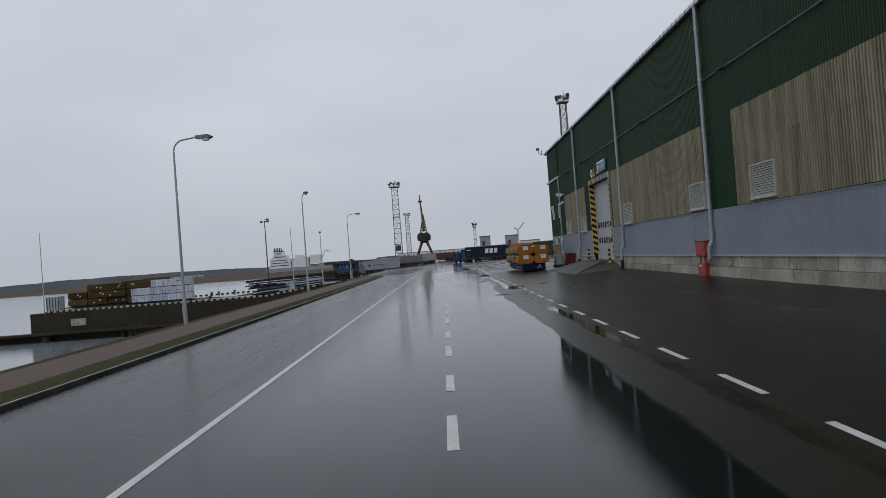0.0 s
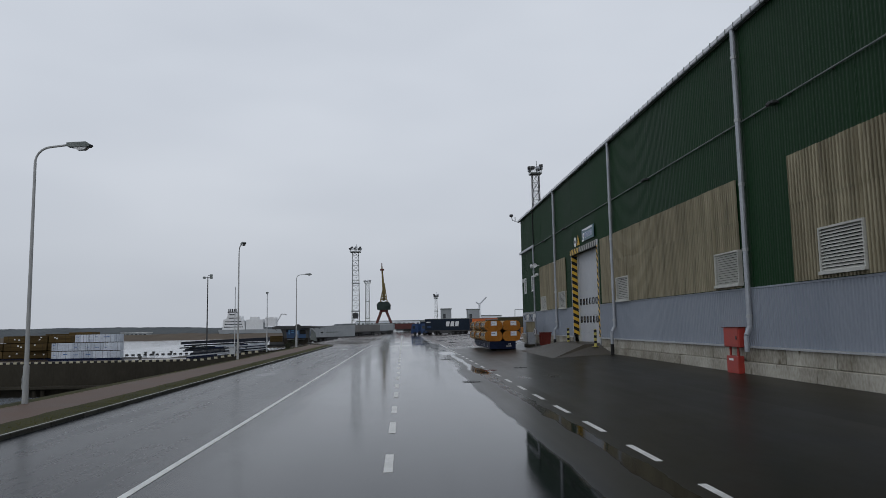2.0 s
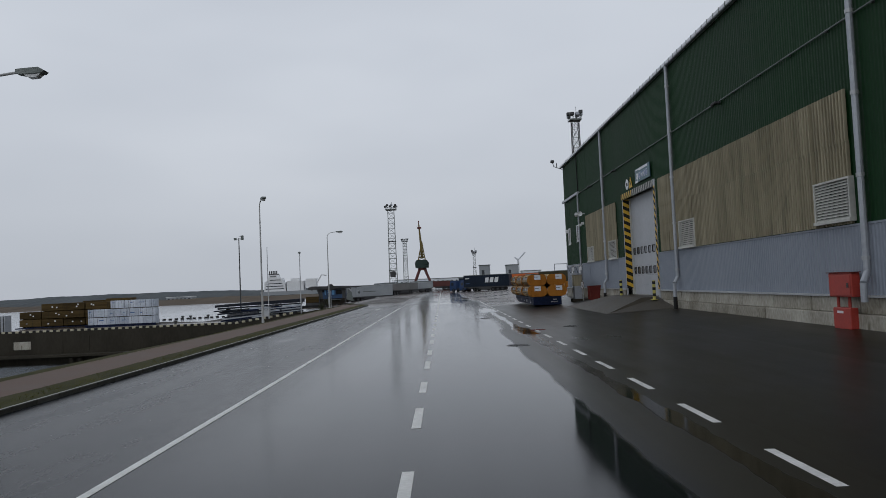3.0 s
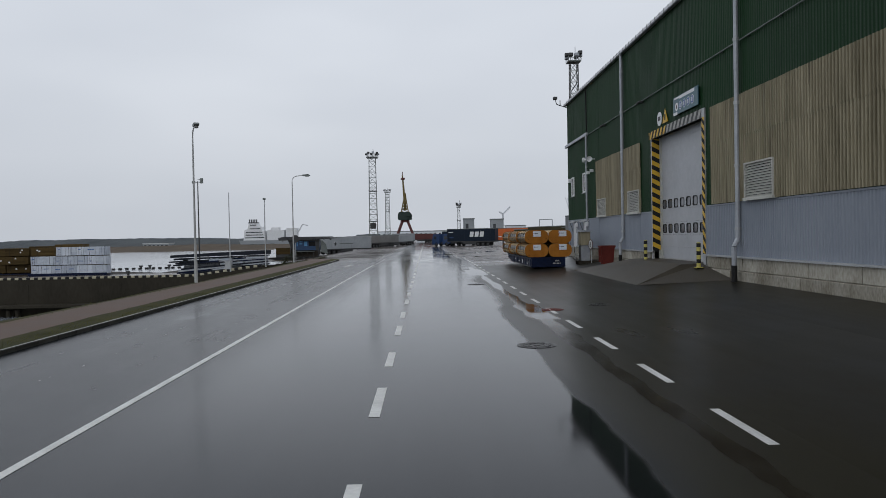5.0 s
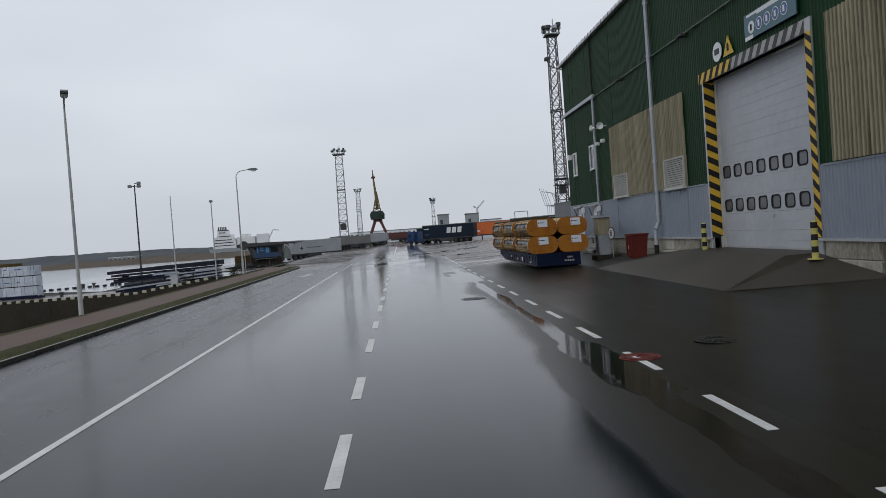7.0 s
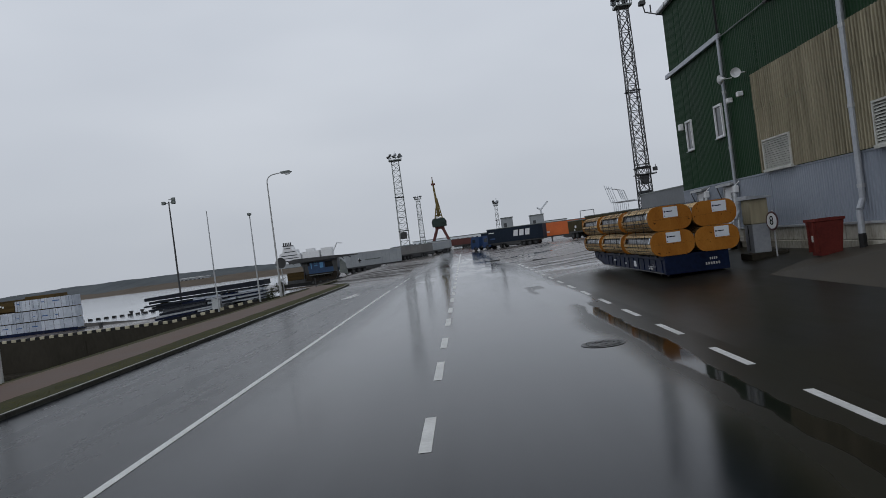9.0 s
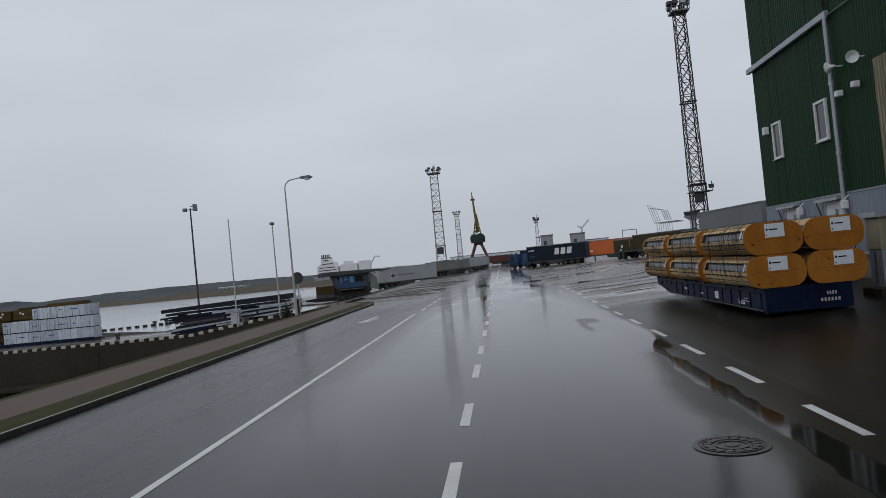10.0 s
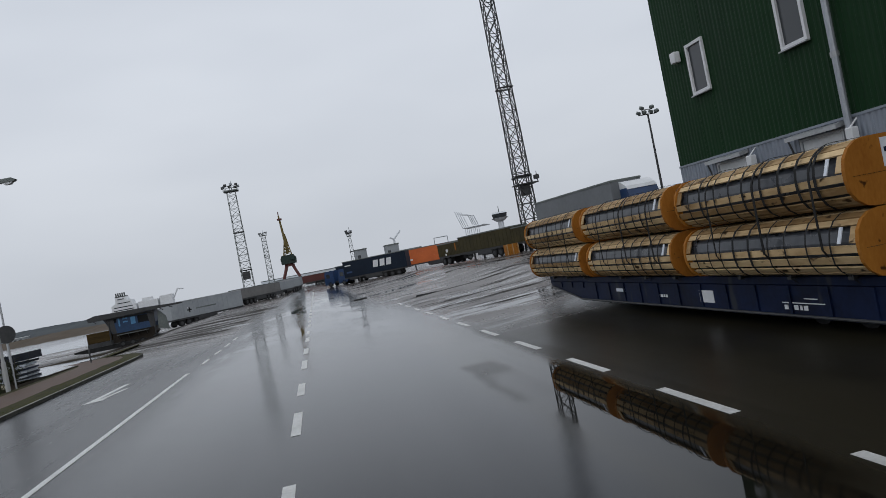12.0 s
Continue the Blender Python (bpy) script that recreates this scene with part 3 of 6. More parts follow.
for q in (((-6.74, 87.15), (-6.18, 87.35), (-6.16, 87.8), (-6.66, 87.75)), ((-6.64, 87.76), (-6.40, 87.80), (-6.24, 91.0), (-6.42, 91.0)), ((-6.38, 87.81), (-6.18, 87.81), (-5.92, 89.5), (-6.06, 89.5))):
    lo = [bm.verts.new((x, y, 0.002)) for x, y in q]
    hi = [bm.verts.new((x, y, 0.006)) for x, y in q]
    bm.faces.new(hi)
    for i in range(4):
        bm.faces.new((lo[i], lo[(i + 1) % 4], hi[(i + 1) % 4], hi[i]))
part("arrow", bm, PAINT, markings)


def manhole(x, y, r, material, label):
    e = thing("manhole_cover", (x, y, lie(x, y)), label, "manhole cover")
    bm = B()
    n = 32
    rings = [(r, 0.0), (r, 0.012), (r * 0.86, 0.012), (r * 0.86, 0.004), (r * 0.80, 0.002), (r * 0.80, 0.016), (r * 0.76, 0.016), (r * 0.76, 0.004), (r * 0.45, 0.004), (r * 0.45, 0.016), (r * 0.38, 0.016), (r * 0.38, 0.004), (r * 0.2, 0.004), (r * 0.18, 0.016)]
    vs = [[bm.verts.new((a * math.cos(2 * math.pi * i / n), a * math.sin(2 * math.pi * i / n), z)) for i in range(n)] for a, z in rings]
    for a, b in zip(vs, vs[1:]):
        for i in range(n):
            bm.faces.new((a[i], a[(i + 1) % n], b[(i + 1) % n], b[i]))
    bm.faces.new(vs[-1])
    bm.transform(Matrix.Diagonal((1, 1, 0.9, 1)))
    part("lid", bm, material, e)
    bm = B()
    box(bm, -0.045, -0.045, 0.002, 0.045, 0.045, 0.016)
    stud = part("stud", bm, material, e)
    stud.location = (r * 0.62, 0, 0)
    for i in range(1, 16):
        a = 2 * math.pi * i / 16
        again(stud, e, (r * 0.62 * math.cos(a), r * 0.62 * math.sin(a), 0))


manhole(3.33, 39.05, 0.46, CASTIRON, "round cast iron manhole cover set in wet asphalt")
manhole(3.42, 60.3, 0.46, CASTIRON, "round cast iron manhole cover set in wet asphalt")
manhole(5.07, 46.8, 0.38, DULLRED, "small rusty red round cover on the edge line")
manhole(6.9, 47.6, 0.46, CASTIRON, "round cast iron manhole cover set in wet asphalt")

# ---- the warehouse ----
WX, WY0, WY1, EAVE = 13.38, -14.0, 85.1, 13.66
HOUSE = Vector((WX + 14, 36, 0.0))
warehouse = thing("warehouse", HOUSE, "long green corrugated warehouse with beige panels and grey base", "warehouse")
warehouse.location, warehouse.scale = (HOUSE.x + 0.28, HOUSE.y * 1.018 + 0.03, 0.153), (1.0, 1.018, 1.0195)


def hpart(name, bm, material, label=""):
    ob = part(name, bm, material, warehouse, label)
    ob.matrix_parent_inverse = Matrix.Translation(-HOUSE)
    return ob


GATE = (54.30, 61.50, 0.4, 7.50)
LOUVRES = [(26.09, 28.2, 3.76, 5.06), (33.75, 35.76, 3.73, 4.96), (47.56, 49.75, 3.63, 4.93), (63.83, 66.0, 3.58, 4.82), (71.55, 73.8, 3.62, 4.75)]
WINDOWS = [(78.05, 78.98, 5.62, 7.1), (82.43, 83.33, 5.56, 7.1)]
DOORS = [(77.55, 78.95, 0.3, 3.22), (81.4, 82.8, 0.3, 3.22)]
HOLES = [GATE] + LOUVRES + WINDOWS + DOORS


def free(y, z0, z1, holes):
    """The pieces of an upright line at y from z0 to z1 that no hole takes."""
    cuts = sorted((max(a, z0), min(b, z1)) for y0, y1, a, b in holes if y0 < y < y1 and b > z0 and a < z1)
    out, z = [], z0
    for a, b in cuts:
        if a > z:
            out.append((z, a))
        z = max(z, b)
    if z < z1:
        out.append((z, z1))
    return out


TRAPEZE = ((0.0, 0.0), (0.30, 0.0), (0.5, 1.0), (0.80, 1.0))
GROOVED = ((0.0, 0.0), (0.07, 1.0), (0.52, 1.0), (0.59, 0.0))


def corrugated(y0, y1, z0, z1, x, pitch, depth, holes=(), profile=TRAPEZE):
    """Ribbed sheet on the plane x, ribs upright, with holes cut out."""
    ys = []
    uneven = random.Random(int(y0 * 10 + z0 * 100))
    for i in range(int((y1 - y0) / pitch) + 2):
        slip = uneven.uniform(-0.07, 0.07) if i else 0.0
        for f, d in profile:
            ys.append((y0 + (i + f + slip) * pitch, x - depth * d))
    ys = [q for q in ys if q[0] < y1] + [(y1, x)]
    for h in holes:
        for e in (h[0], h[1]):
            if y0 < e < y1:
                ys.append((e - 1e-4, x))
                ys.append((e + 1e-4, x))
    ys.sort()
    bm = B()
    for (a, xa), (b, xb) in zip(ys, ys[1:]):
        for lo, hi in free((a + b) / 2, z0, z1, holes):
            bm.faces.new([bm.verts.new(q) for q in ((xa, a, lo), (xb, b, lo), (xb, b, hi), (xa, a, hi))])
    bmesh.ops.remove_doubles(bm, verts=bm.verts, dist=0.0002)
    return bm


def pieces(bm):
    """The separate pieces of a mesh, each as a mesh of its own."""
    left, out = set(bm.faces), []
    while left:
        todo, group = [left.pop()], []
        while todo:
            f = todo.pop()
            group.append(f)
            for e in f.edges:
                for g in e.link_faces:
                    if g in left:
                        left.discard(g)
                        todo.append(g)
        one, found = B(), {}
        for f in group:
            for v in f.verts:
                if v not in found:
                    found[v] = one.verts.new(v.co)
            one.faces.new([found[v] for v in f.verts])
        out.append(one)
    bm.free()
    return out


def slabs(bm, y0, y1, z0, z1, x0, x1, holes):
    """A wall with thickness and holes through it, in one piece."""
    ys = sorted({y0, y1, *[e for h in holes for e in h[:2] if y0 < e < y1]})
    zs = sorted({z0, z1, *[e for h in holes for e in h[2:] if z0 < e < z1]})
    solid = {}
    for i in range(len(ys) - 1):
        for j in range(len(zs) - 1):
            cy, cz = (ys[i] + ys[i + 1]) / 2, (zs[j] + zs[j + 1]) / 2
            solid[i, j] = not any(h[0] < cy < h[1] and h[2] < cz < h[3] for h in holes)
    found = {}

    def at(x, i, j):
        if (x, i, j) not in found:
            found[x, i, j] = bm.verts.new((x, ys[i], zs[j]))
        return found[x, i, j]

    for (i, j), full in solid.items():
        if not full:
            continue
        for x in (x0, x1):
            bm.faces.new([at(x, a, b) for a, b in ((i, j), (i + 1, j), (i + 1, j + 1), (i, j + 1))])
        for (di, dj), e in (((-1, 0), ((i, j), (i, j + 1))), ((1, 0), ((i + 1, j), (i + 1, j + 1))), ((0, -1), ((i, j), (i + 1, j))), ((0, 1), ((i, j + 1), (i + 1, j + 1)))):
            if not solid.get((i + di, j + dj), False):
                bm.faces.new([at(x0, *e[0]), at(x0, *e[1]), at(x1, *e[1]), at(x1, *e[0])])
    return bm


hpart("wall", slabs(B(), WY0, WY1, 0.0, EAVE - 0.1, WX + 0.01, WX + 0.28, HOLES), DARKIN, "inner wall behind the cladding")
hpart("green_cladding", corrugated(WY0, WY1, 3.5, EAVE, WX, 0.18, 0.014, HOLES), GREEN)
hpart("grey_cladding", corrugated(WY0, WY1, 1.32, 3.5, WX - 0.012, 0.17, 0.034, HOLES), GREY)
for y0, y1 in ((WY0, GATE[0] - 0.42), (GATE[1] + 0.42, WY1)):
    hpart("joint_strip", box(B(), WX - 0.06, y0, 3.47, WX - 0.001, y1, 3.53), GREY, "thin grey joint strip")
# beige sheets, hung over the green, in two courses
for y0, y1, top in ((14.0, 29.9, 7.78), (33.75, 53.27, 7.76), (63.7, 74.4, 7.58)):
    y, col = y0, 0
    while y < y1 - 0.05:
        w = min(1.08, y1 - y)
        for lo, hi in ((3.55, 6.15), (6.12, top + 0.006 * (col % 3))):
            bm = corrugated(y, y + w, lo, hi, WX - 0.042 - 0.004 * (col % 2) - (0.014 if hi > 7 else 0), 0.18, 0.085, HOLES, GROOVED)
            for one in pieces(bm):
                hpart("sheet", one, BEIGE)
        y += 1.08
        col += 1
# other walls and the roof close the hall
bm = B()
box(bm, WX + 0.01, WY1 - 0.25, 0.0, 43, WY1, EAVE)
box(bm, WX + 0.01, WY0, 0.0, 43, WY0 + 0.25, EAVE)
box(bm, 42.7, WY0, 0.0, 43, WY1, EAVE)
hpart("end_wall", bm, GREEN)
bm = B()
for side in (0, 1):
    x0, x1 = (WX - 0.25, 28.2) if side == 0 else (43.25, 28.2)
    for a, b in ((WY0 - 0.2, WY1 + 0.35),):
        v = [bm.verts.new(q) for q in ((x0, a, EAVE + 0.02), (x1, a, EAVE + 2.6), (x1, b, EAVE + 2.6), (x0, b, EAVE + 0.02), (x0, a, EAVE - 0.12), (x1, a, EAVE + 2.46), (x1, b, EAVE + 2.46), (x0, b, EAVE - 0.12))]
        for q in ((0, 1, 2, 3), (4, 7, 6, 5), (0, 3, 7, 4), (1, 5, 6, 2), (0, 4, 5, 1), (3, 2, 6, 7)):
            bm.faces.new([v[i] for i in q])
hpart("roof", bm, FARGREY, "grey sheet roof with a light metal edge")
# the sky's gleam on the metal edge is put in as white colour
bm = B()
box(bm, WX - 0.28, WY0, EAVE - 0.09, WX - 0.02, WY1 + 0.3, EAVE + 0.09, 0.02)
gutter = hpart("eave_gutter", bm, WHITE, "metal eave gutter, white for its bright sky gleam")
bracket = part("bracket", box(B(), WX - 0.295, 0, EAVE - 0.105, WX - 0.02, 0.05, EAVE + 0.10), MASTSTEEL, gutter)
bracket.location = (0, WY0 + 0.5, 0)
for i in range(1, 140):
    again(bracket, gutter, (0, WY0 + 0.5 + i * 0.7, 0))
# a cable pipe runs along the wall, with a thick gutter at the far end
bm = B()
tube(bm, (WX - 0.10, WY0, 9.80), (WX - 0.10, 77.06, 9.92), 0.032)
pipe = hpart("wall_pipe", bm, MASTSTEEL, "thin dark grey pipe along the wall")
bm = B()
box(bm, WX - 0.12, 0, -0.06, WX - 0.02, 0.05, 0.05)
clip = part("pipe_clip", bm, DARKSTEEL, pipe)
clip.location = (0, WY0 + 1, 9.81)
for i in range(1, 36):
    again(clip, pipe, (0, WY0 + 1 + i * 2.5, 9.81 + 0.0033 * i))
bm = B()
box(bm, WX - 0.22, 77.05, 9.86, WX - 0.045, WY1 + 0.25, 10.10, 0.02)
hpart("lower_gutter", bm, ZINC, "short thick grey gutter")
for y in (30.2, 43.5, 62.9, 71.5):
    bm = B()
    box(bm, WX - 0.30, y, 9.76, WX - 0.05, y + 0.35, 9.88, 0.02)
    tube(bm, (WX - 0.3, y + 0.17, 9.82), (WX - 0.42, y + 0.17, 9.70), 0.07)
    hpart("wall_lamp", bm, DARKSTEEL, "small dark wall lamp")


def downpipe(y, top, r=0.10, foot=True):
    bm = B()
    bent(bm, [(WX - 0.18, y, top), (WX - 0.18, y, 2.05), (WX - 0.44, y - 0.2, 1.72), (WX - 0.44, y - 0.2, 0.95 if foot else 1.15)], r, 10)
    p = hpart("downpipe", bm, ZINC, "zinc rainwater downpipe")
    for z in (2.4, 4.9, 7.4, 9.9, 12.4):
        if z < top:
            bm = B()
            tube(bm, (WX - 0.18, y, z), (WX - 0.18, y, z + 0.12), r * 1.25, n=10)
            part("clip", bm, GALV, p)
    if foot:
        bm = B()
        tube(bm, (WX - 0.44, y - 0.2, 0.15), (WX - 0.44, y - 0.2, 1.0), r * 1.15, n=10)
        part("cast_foot", bm, BLACK, p, "black cast iron pipe foot")


for y in (16.1, 33.05, 50.4, 67.1):
    downpipe(y, EAVE - 0.05, foot=y != 33.05)
downpipe(77.15, 9.9, 0.08)
bm = B()
tube(bm, (WX - 0.1, 77.3, 9.95), (WX - 0.1, 77.4, EAVE), 0.05)
hpart("cable", bm, BLACK, "dark cable on the wall")

# plinth of concrete blocks in two courses
plinth = hpart("plinth", slabs(B(), WY0, WY1, 0.0, 1.30, WX + 0.0, WX + 0.2, [GATE] + DOORS), CONCRETE, "stained concrete base")
blocks = {}
for course, (lo, hi, out) in enumerate(((0.0, 0.75, 0.21), (0.765, 1.28, 0.09))):
    y = 12.0 - 1.5 * course
    while y < WY1 - 0.1:
        w = 5.6 if course == 0 else 2.9
        a, b = y + 0.022, min(y + w, WY1) - 0.022
        for c, d in ((a, min(b, GATE[0] - 0.5)), (max(a, GATE[1] + 0.5), b)):
            if d - c > 0.2:
                bm = B()
                box(bm, WX - out, c, lo, WX, d, hi, 0.015)
                part("block", bm, CONCRETE, plinth)
        y += w
bm = B()
slabs(bm, WY0, WY1, 1.27, 1.34, WX - 0.17, WX, [GATE] + DOORS)
hpart("drip_edge", bm, GALV, "pale metal drip edge")


def louvre(y0, y1, z0, z1):
    bm = B()
    t = 0.065
    box(bm, WX - 0.19, y0 - t, z0 - t, WX + 0.06, y0, z1 + t)
    box(bm, WX - 0.19, y1, z0 - t, WX + 0.06, y1 + t, z1 + t)
    box(bm, WX - 0.19, y0, z1, WX + 0.06, y1, z1 + t)
    box(bm, WX - 0.24, y0 - t - 0.02, z0 - t * 1.6, WX + 0.06, y1 + t + 0.02, z0 - 0.001)
    e = hpart("louvre", bm, LOUVRE, "pale slatted louvre vent")
    bm = B()
    v = [bm.verts.new(q) for q in ((WX - 0.165, 0, -0.045), (WX - 0.158, 0, -0.045), (WX - 0.07, 0, 0.045), (WX - 0.077, 0, 0.045))]
    w = [bm.verts.new((q.co.x, y1 - y0, q.co.z)) for q in v]
    bm.faces.new(v[::-1])
    bm.faces.new(w)
    for i in range(4):
        bm.faces.new((v[i], v[(i + 1) % 4], w[(i + 1) % 4], w[i]))
    count = 13
    s = part("slat", bm, LOUVRE, e)
    s.location = (0, y0, z0 + (z1 - z0) * 0.5 / count)
    for i in range(1, count):
        again(s, e, (0, y0, z0 + (z1 - z0) * (i + 0.5) / count))
    # near-black sheet paints the shade behind the slats
    bm = B()
    box(bm, WX - 0.03, y0, z0, WX + 0.0, y1, z1)
    part("backing", bm, DARKIN, e)


for q in LOUVRES:
    louvre(*q)


def window(y0, y1, z0, z1):
    bm = B()
    t = 0.065
    box(bm, WX - 0.09, y0 - 0.03, z0 - 0.03, WX + 0.1, y0 + t, z1 + 0.03)
    box(bm, WX - 0.09, y1 - t, z0 - 0.03, WX + 0.1, y1 + 0.03, z1 + 0.03)
    box(bm, WX - 0.09, y0 + t, z1 - t, WX + 0.1, y1 - t, z1 + 0.03)
    box(bm, WX - 0.09, y0 + t, z0 - 0.03, WX + 0.1, y1 - t, z0 + t)
    e = hpart("window", bm, WHITE, "narrow white framed window")
    bm = B()
    box(bm, WX - 0.02, y0 + t, z0 + t, WX, y1 - t, z1 - t)
    part("pane", bm, PANE, e)
    bm = B()
    box(bm, WX - 0.16, y0 - 0.06, z0 - 0.07, WX - 0.03, y1 + 0.06, z0 - 0.035)
    part("sill", bm, GALV, e)


for q in WINDOWS:
    window(*q)
for y0, y1, z0, z1 in DOORS:
    bm = B()
    box(bm, WX - 0.03, y0, z0, WX + 0.03, y1, z1, 0.01)
    d = hpart("door", bm, WHITE, "pale steel side door")
    bm = B()
    box(bm, WX - 0.036, y0 + 0.42, 2.45, WX - 0.031, y0 + 0.66, 2.98)
    part("pane", bm, PANE, d)
    part("frame", box(box(box(B(), WX - 0.07, y0 - 0.07, z0, WX - 0.012, y0, z1), WX - 0.07, y1, z0, WX - 0.012, y1 + 0.07, z1), WX - 0.07, y0 - 0.07, z1, WX - 0.012, y1 + 0.07, z1 + 0.06), GALV, d)
    bm = B()
    prism(bm, [(WX - 0.36, z1 + 0.07), (WX - 0.36, z1 + 0.17), (WX - 0.05, z1 + 0.23), (WX - 0.05, z1 + 0.13)], y0 - 0.2, y1 + 0.25)
    part("canopy", bm, GALV, d)
    part("canopy_stay", tube(B(), (WX - 0.33, y1 + 0.15, z1 + 0.08), (WX - 0.05, y1 + 0.18, z1 - 0.75), 0.025, n=6), DARKSTEEL, d)
    bm = B()
    box(bm, WX - 0.34, y0 - 0.62, z1 - 0.30, WX - 0.12, y0 - 0.40, z1 + 0.02, 0.03)
    tube(bm, (WX - 0.02, y0 - 0.51, z1 + 0.22), (WX - 0.25, y0 - 0.51, z1 + 0.02), 0.02, n=6)
    part("lamp", bm, WHITE, d)


# the great sectional gate, set back in its opening
def stripes(owner, mats, a, b, axis, x0, x1, lo, hi, slope, step=0.42):
    """Alternate slanted bands from lo to hi along a board that is a to b across, each a thin plate."""
    i, u = 0, lo - step * 2
    while u < hi + step * 2:
        pts = [(u, a), (u + step, a), (u + step + slope, b), (u + slope, b)]
        pts = [(max(lo, min(hi, p)), w) for p, w in pts]
        if max(p for p, w in pts) - min(p for p, w in pts) > 0.02:
            turn = {"front": lambda x, p, w: (x, w, p), "side": lambda x, p, w: (w, x, p), "top": lambda x, p, w: (x, p, w)}[axis]
            bm = B()
            f = [bm.verts.new(turn(x0, p, w)) for p, w in pts]
            g = [bm.verts.new(turn(x1, p, w)) for p, w in pts]
            bm.faces.new(f)
            for j in range(4):
                bm.faces.new((f[j], f[(j + 1) % 4], g[(j + 1) % 4], g[j]))
            part("band", bm, mats[i % 2], owner)
        i += 1
        u += step


gy0, gy1, gz0, gz1 = GATE
SET = 0.46
FLOORZ = 0.92
bm = B()
box(bm, WX - 0.08, gy0 - 0.32, FLOORZ - 0.3, WX - 0.01, gy0, gz1 + 0.4)
box(bm, WX - 0.08, gy1, FLOORZ - 0.3, WX - 0.01, gy1 + 0.14, gz1 + 0.4)
box(bm, WX - 0.08, gy0, gz1, WX - 0.01, gy1, gz1 + 0.4)
gate = hpart("gate", bm, GALV, "tall grey sectional gate in a black and yellow frame")
HAZARD = (BLACK, YELLOW)
stripes(gate, HAZARD, gy0 - 0.32, gy0, "front", WX - 0.086, WX - 0.08, 1.36, gz1, 0.26, 0.22)
stripes(gate, HAZARD, WX - 0.08, WX + 0.36, "side", gy1 - 0.004, gy1, 1.36, gz1, -0.22, 0.25)
stripes(gate, (DARKSTEEL, PALECONC), gz1, gz1 + 0.4, "top", WX - 0.086, WX - 0.08, gy0, gy1 - 2.4, -0.27, 0.27)
stripes(gate, HAZARD, gz1, gz1 + 0.4, "top", WX - 0.086, WX - 0.08, gy1 - 2.4, gy1 + 0.4, -0.27, 0.27)
bm = B()
box(bm, WX + 0.28, gy0 - 0.1, FLOORZ - 0.4, WX + SET, gy0, gz1)
box(bm, WX + 0.28, gy1, FLOORZ - 0.4, WX + SET, gy1 + 0.1, gz1)
box(bm, WX + 0.0, gy0, gz1, WX + SET, gy1, gz1 + 0.1)
box(bm, WX + 0.362, gy1 - 0.16, FLOORZ, WX + SET, gy1, gz1)
part("reveal", bm, LOUVRE, gate, "pale gate reveal")
panels = 10
ph = (gz1 - FLOORZ) / panels
rows = (2, 4)


def round_frame(cy, cz, w, h, x0, x1):
    """A rubber window frame with rounded corners, on the plane x0, x1 deep."""
    bm = B()
    rings = []
    for grow, r, x in ((0.045, 0.13, x1), (0.045, 0.13, x0), (-0.005, 0.09, x0), (-0.005, 0.09, x1)):
        hw, hh, ring = w / 2 + grow - r, h / 2 + grow - r, []
        for sy, sz, a0 in ((1, 1, 0), (-1, 1, 90), (-1, -1, 180), (1, -1, 270)):
            for i in range(4):
                a = radians(a0 + i * 30)
                ring.append(bm.verts.new((x, cy + sy * hw + r * math.cos(a), cz + sz * hh + r * math.sin(a))))
        rings.append(ring)
    for a, b in zip(rings, rings[1:] + rings[:1]):
        for i in range(16):
            bm.faces.new((a[i], a[(i + 1) % 16], b[(i + 1) % 16], b[i]))
    return bm


wins = 8
ww, wh = 0.52, 0.40
for i in range(panels):
    lo, hi = FLOORZ + i * ph + 0.0025, FLOORZ + (i + 1) * ph - 0.0025
    bm = B()
    holes = []
    if i in rows:
        pitch = (gy1 - gy0 - 0.1) / wins
        for j in range(wins):
            c = gy0 + 0.05 + (j + 0.5) * pitch
            holes.append((c - ww / 2, c + ww / 2, (lo + hi) / 2 - wh / 2, (lo + hi) / 2 + wh / 2))
    slabs(bm, gy0, gy1 - 0.1, lo, hi, WX + SET, WX + SET + 0.05, holes)
    if not holes:
        box(bm, WX + SET - 0.008, gy0, lo + ph * 0.46, WX + SET, gy1 - 0.1, lo + ph * 0.52)
    p = part("panel", bm, DOORPANEL, gate)
    for a, b, c, d in holes:
        bm = B()
        box(bm, WX + SET + 0.015, a, c, WX + SET + 0.03, b, d)
        part("pane", bm, GREYPANE, p)
        part("pane_frame", round_frame((a + b) / 2, (c + d) / 2, b - a, d - c, WX + SET - 0.018, WX + SET + 0.012), BLACK, p)
bm = B()
box(bm, WX + SET - 0.02, 57.0, FLOORZ + 0.02, WX + SET - 0.003, 58.2, FLOORZ + 0.09)
box(bm, WX + SET - 0.02, 57.62, FLOORZ + 1.1, WX + SET - 0.003, 57.7, FLOORZ + 1.2)
part("handle", bm, GALV, gate)
part("bottom_seal", box(B(), WX + SET - 0.015, gy0, FLOORZ, WX + SET - 0.001, gy1 - 0.1, FLOORZ + 0.06), PALECONC, gate, "pale rubber bottom edge")
# a raised apron slopes up to the gate
bm = B()
AX, AF = WX + 0.28, FLOORZ * 1.0195 + 0.153
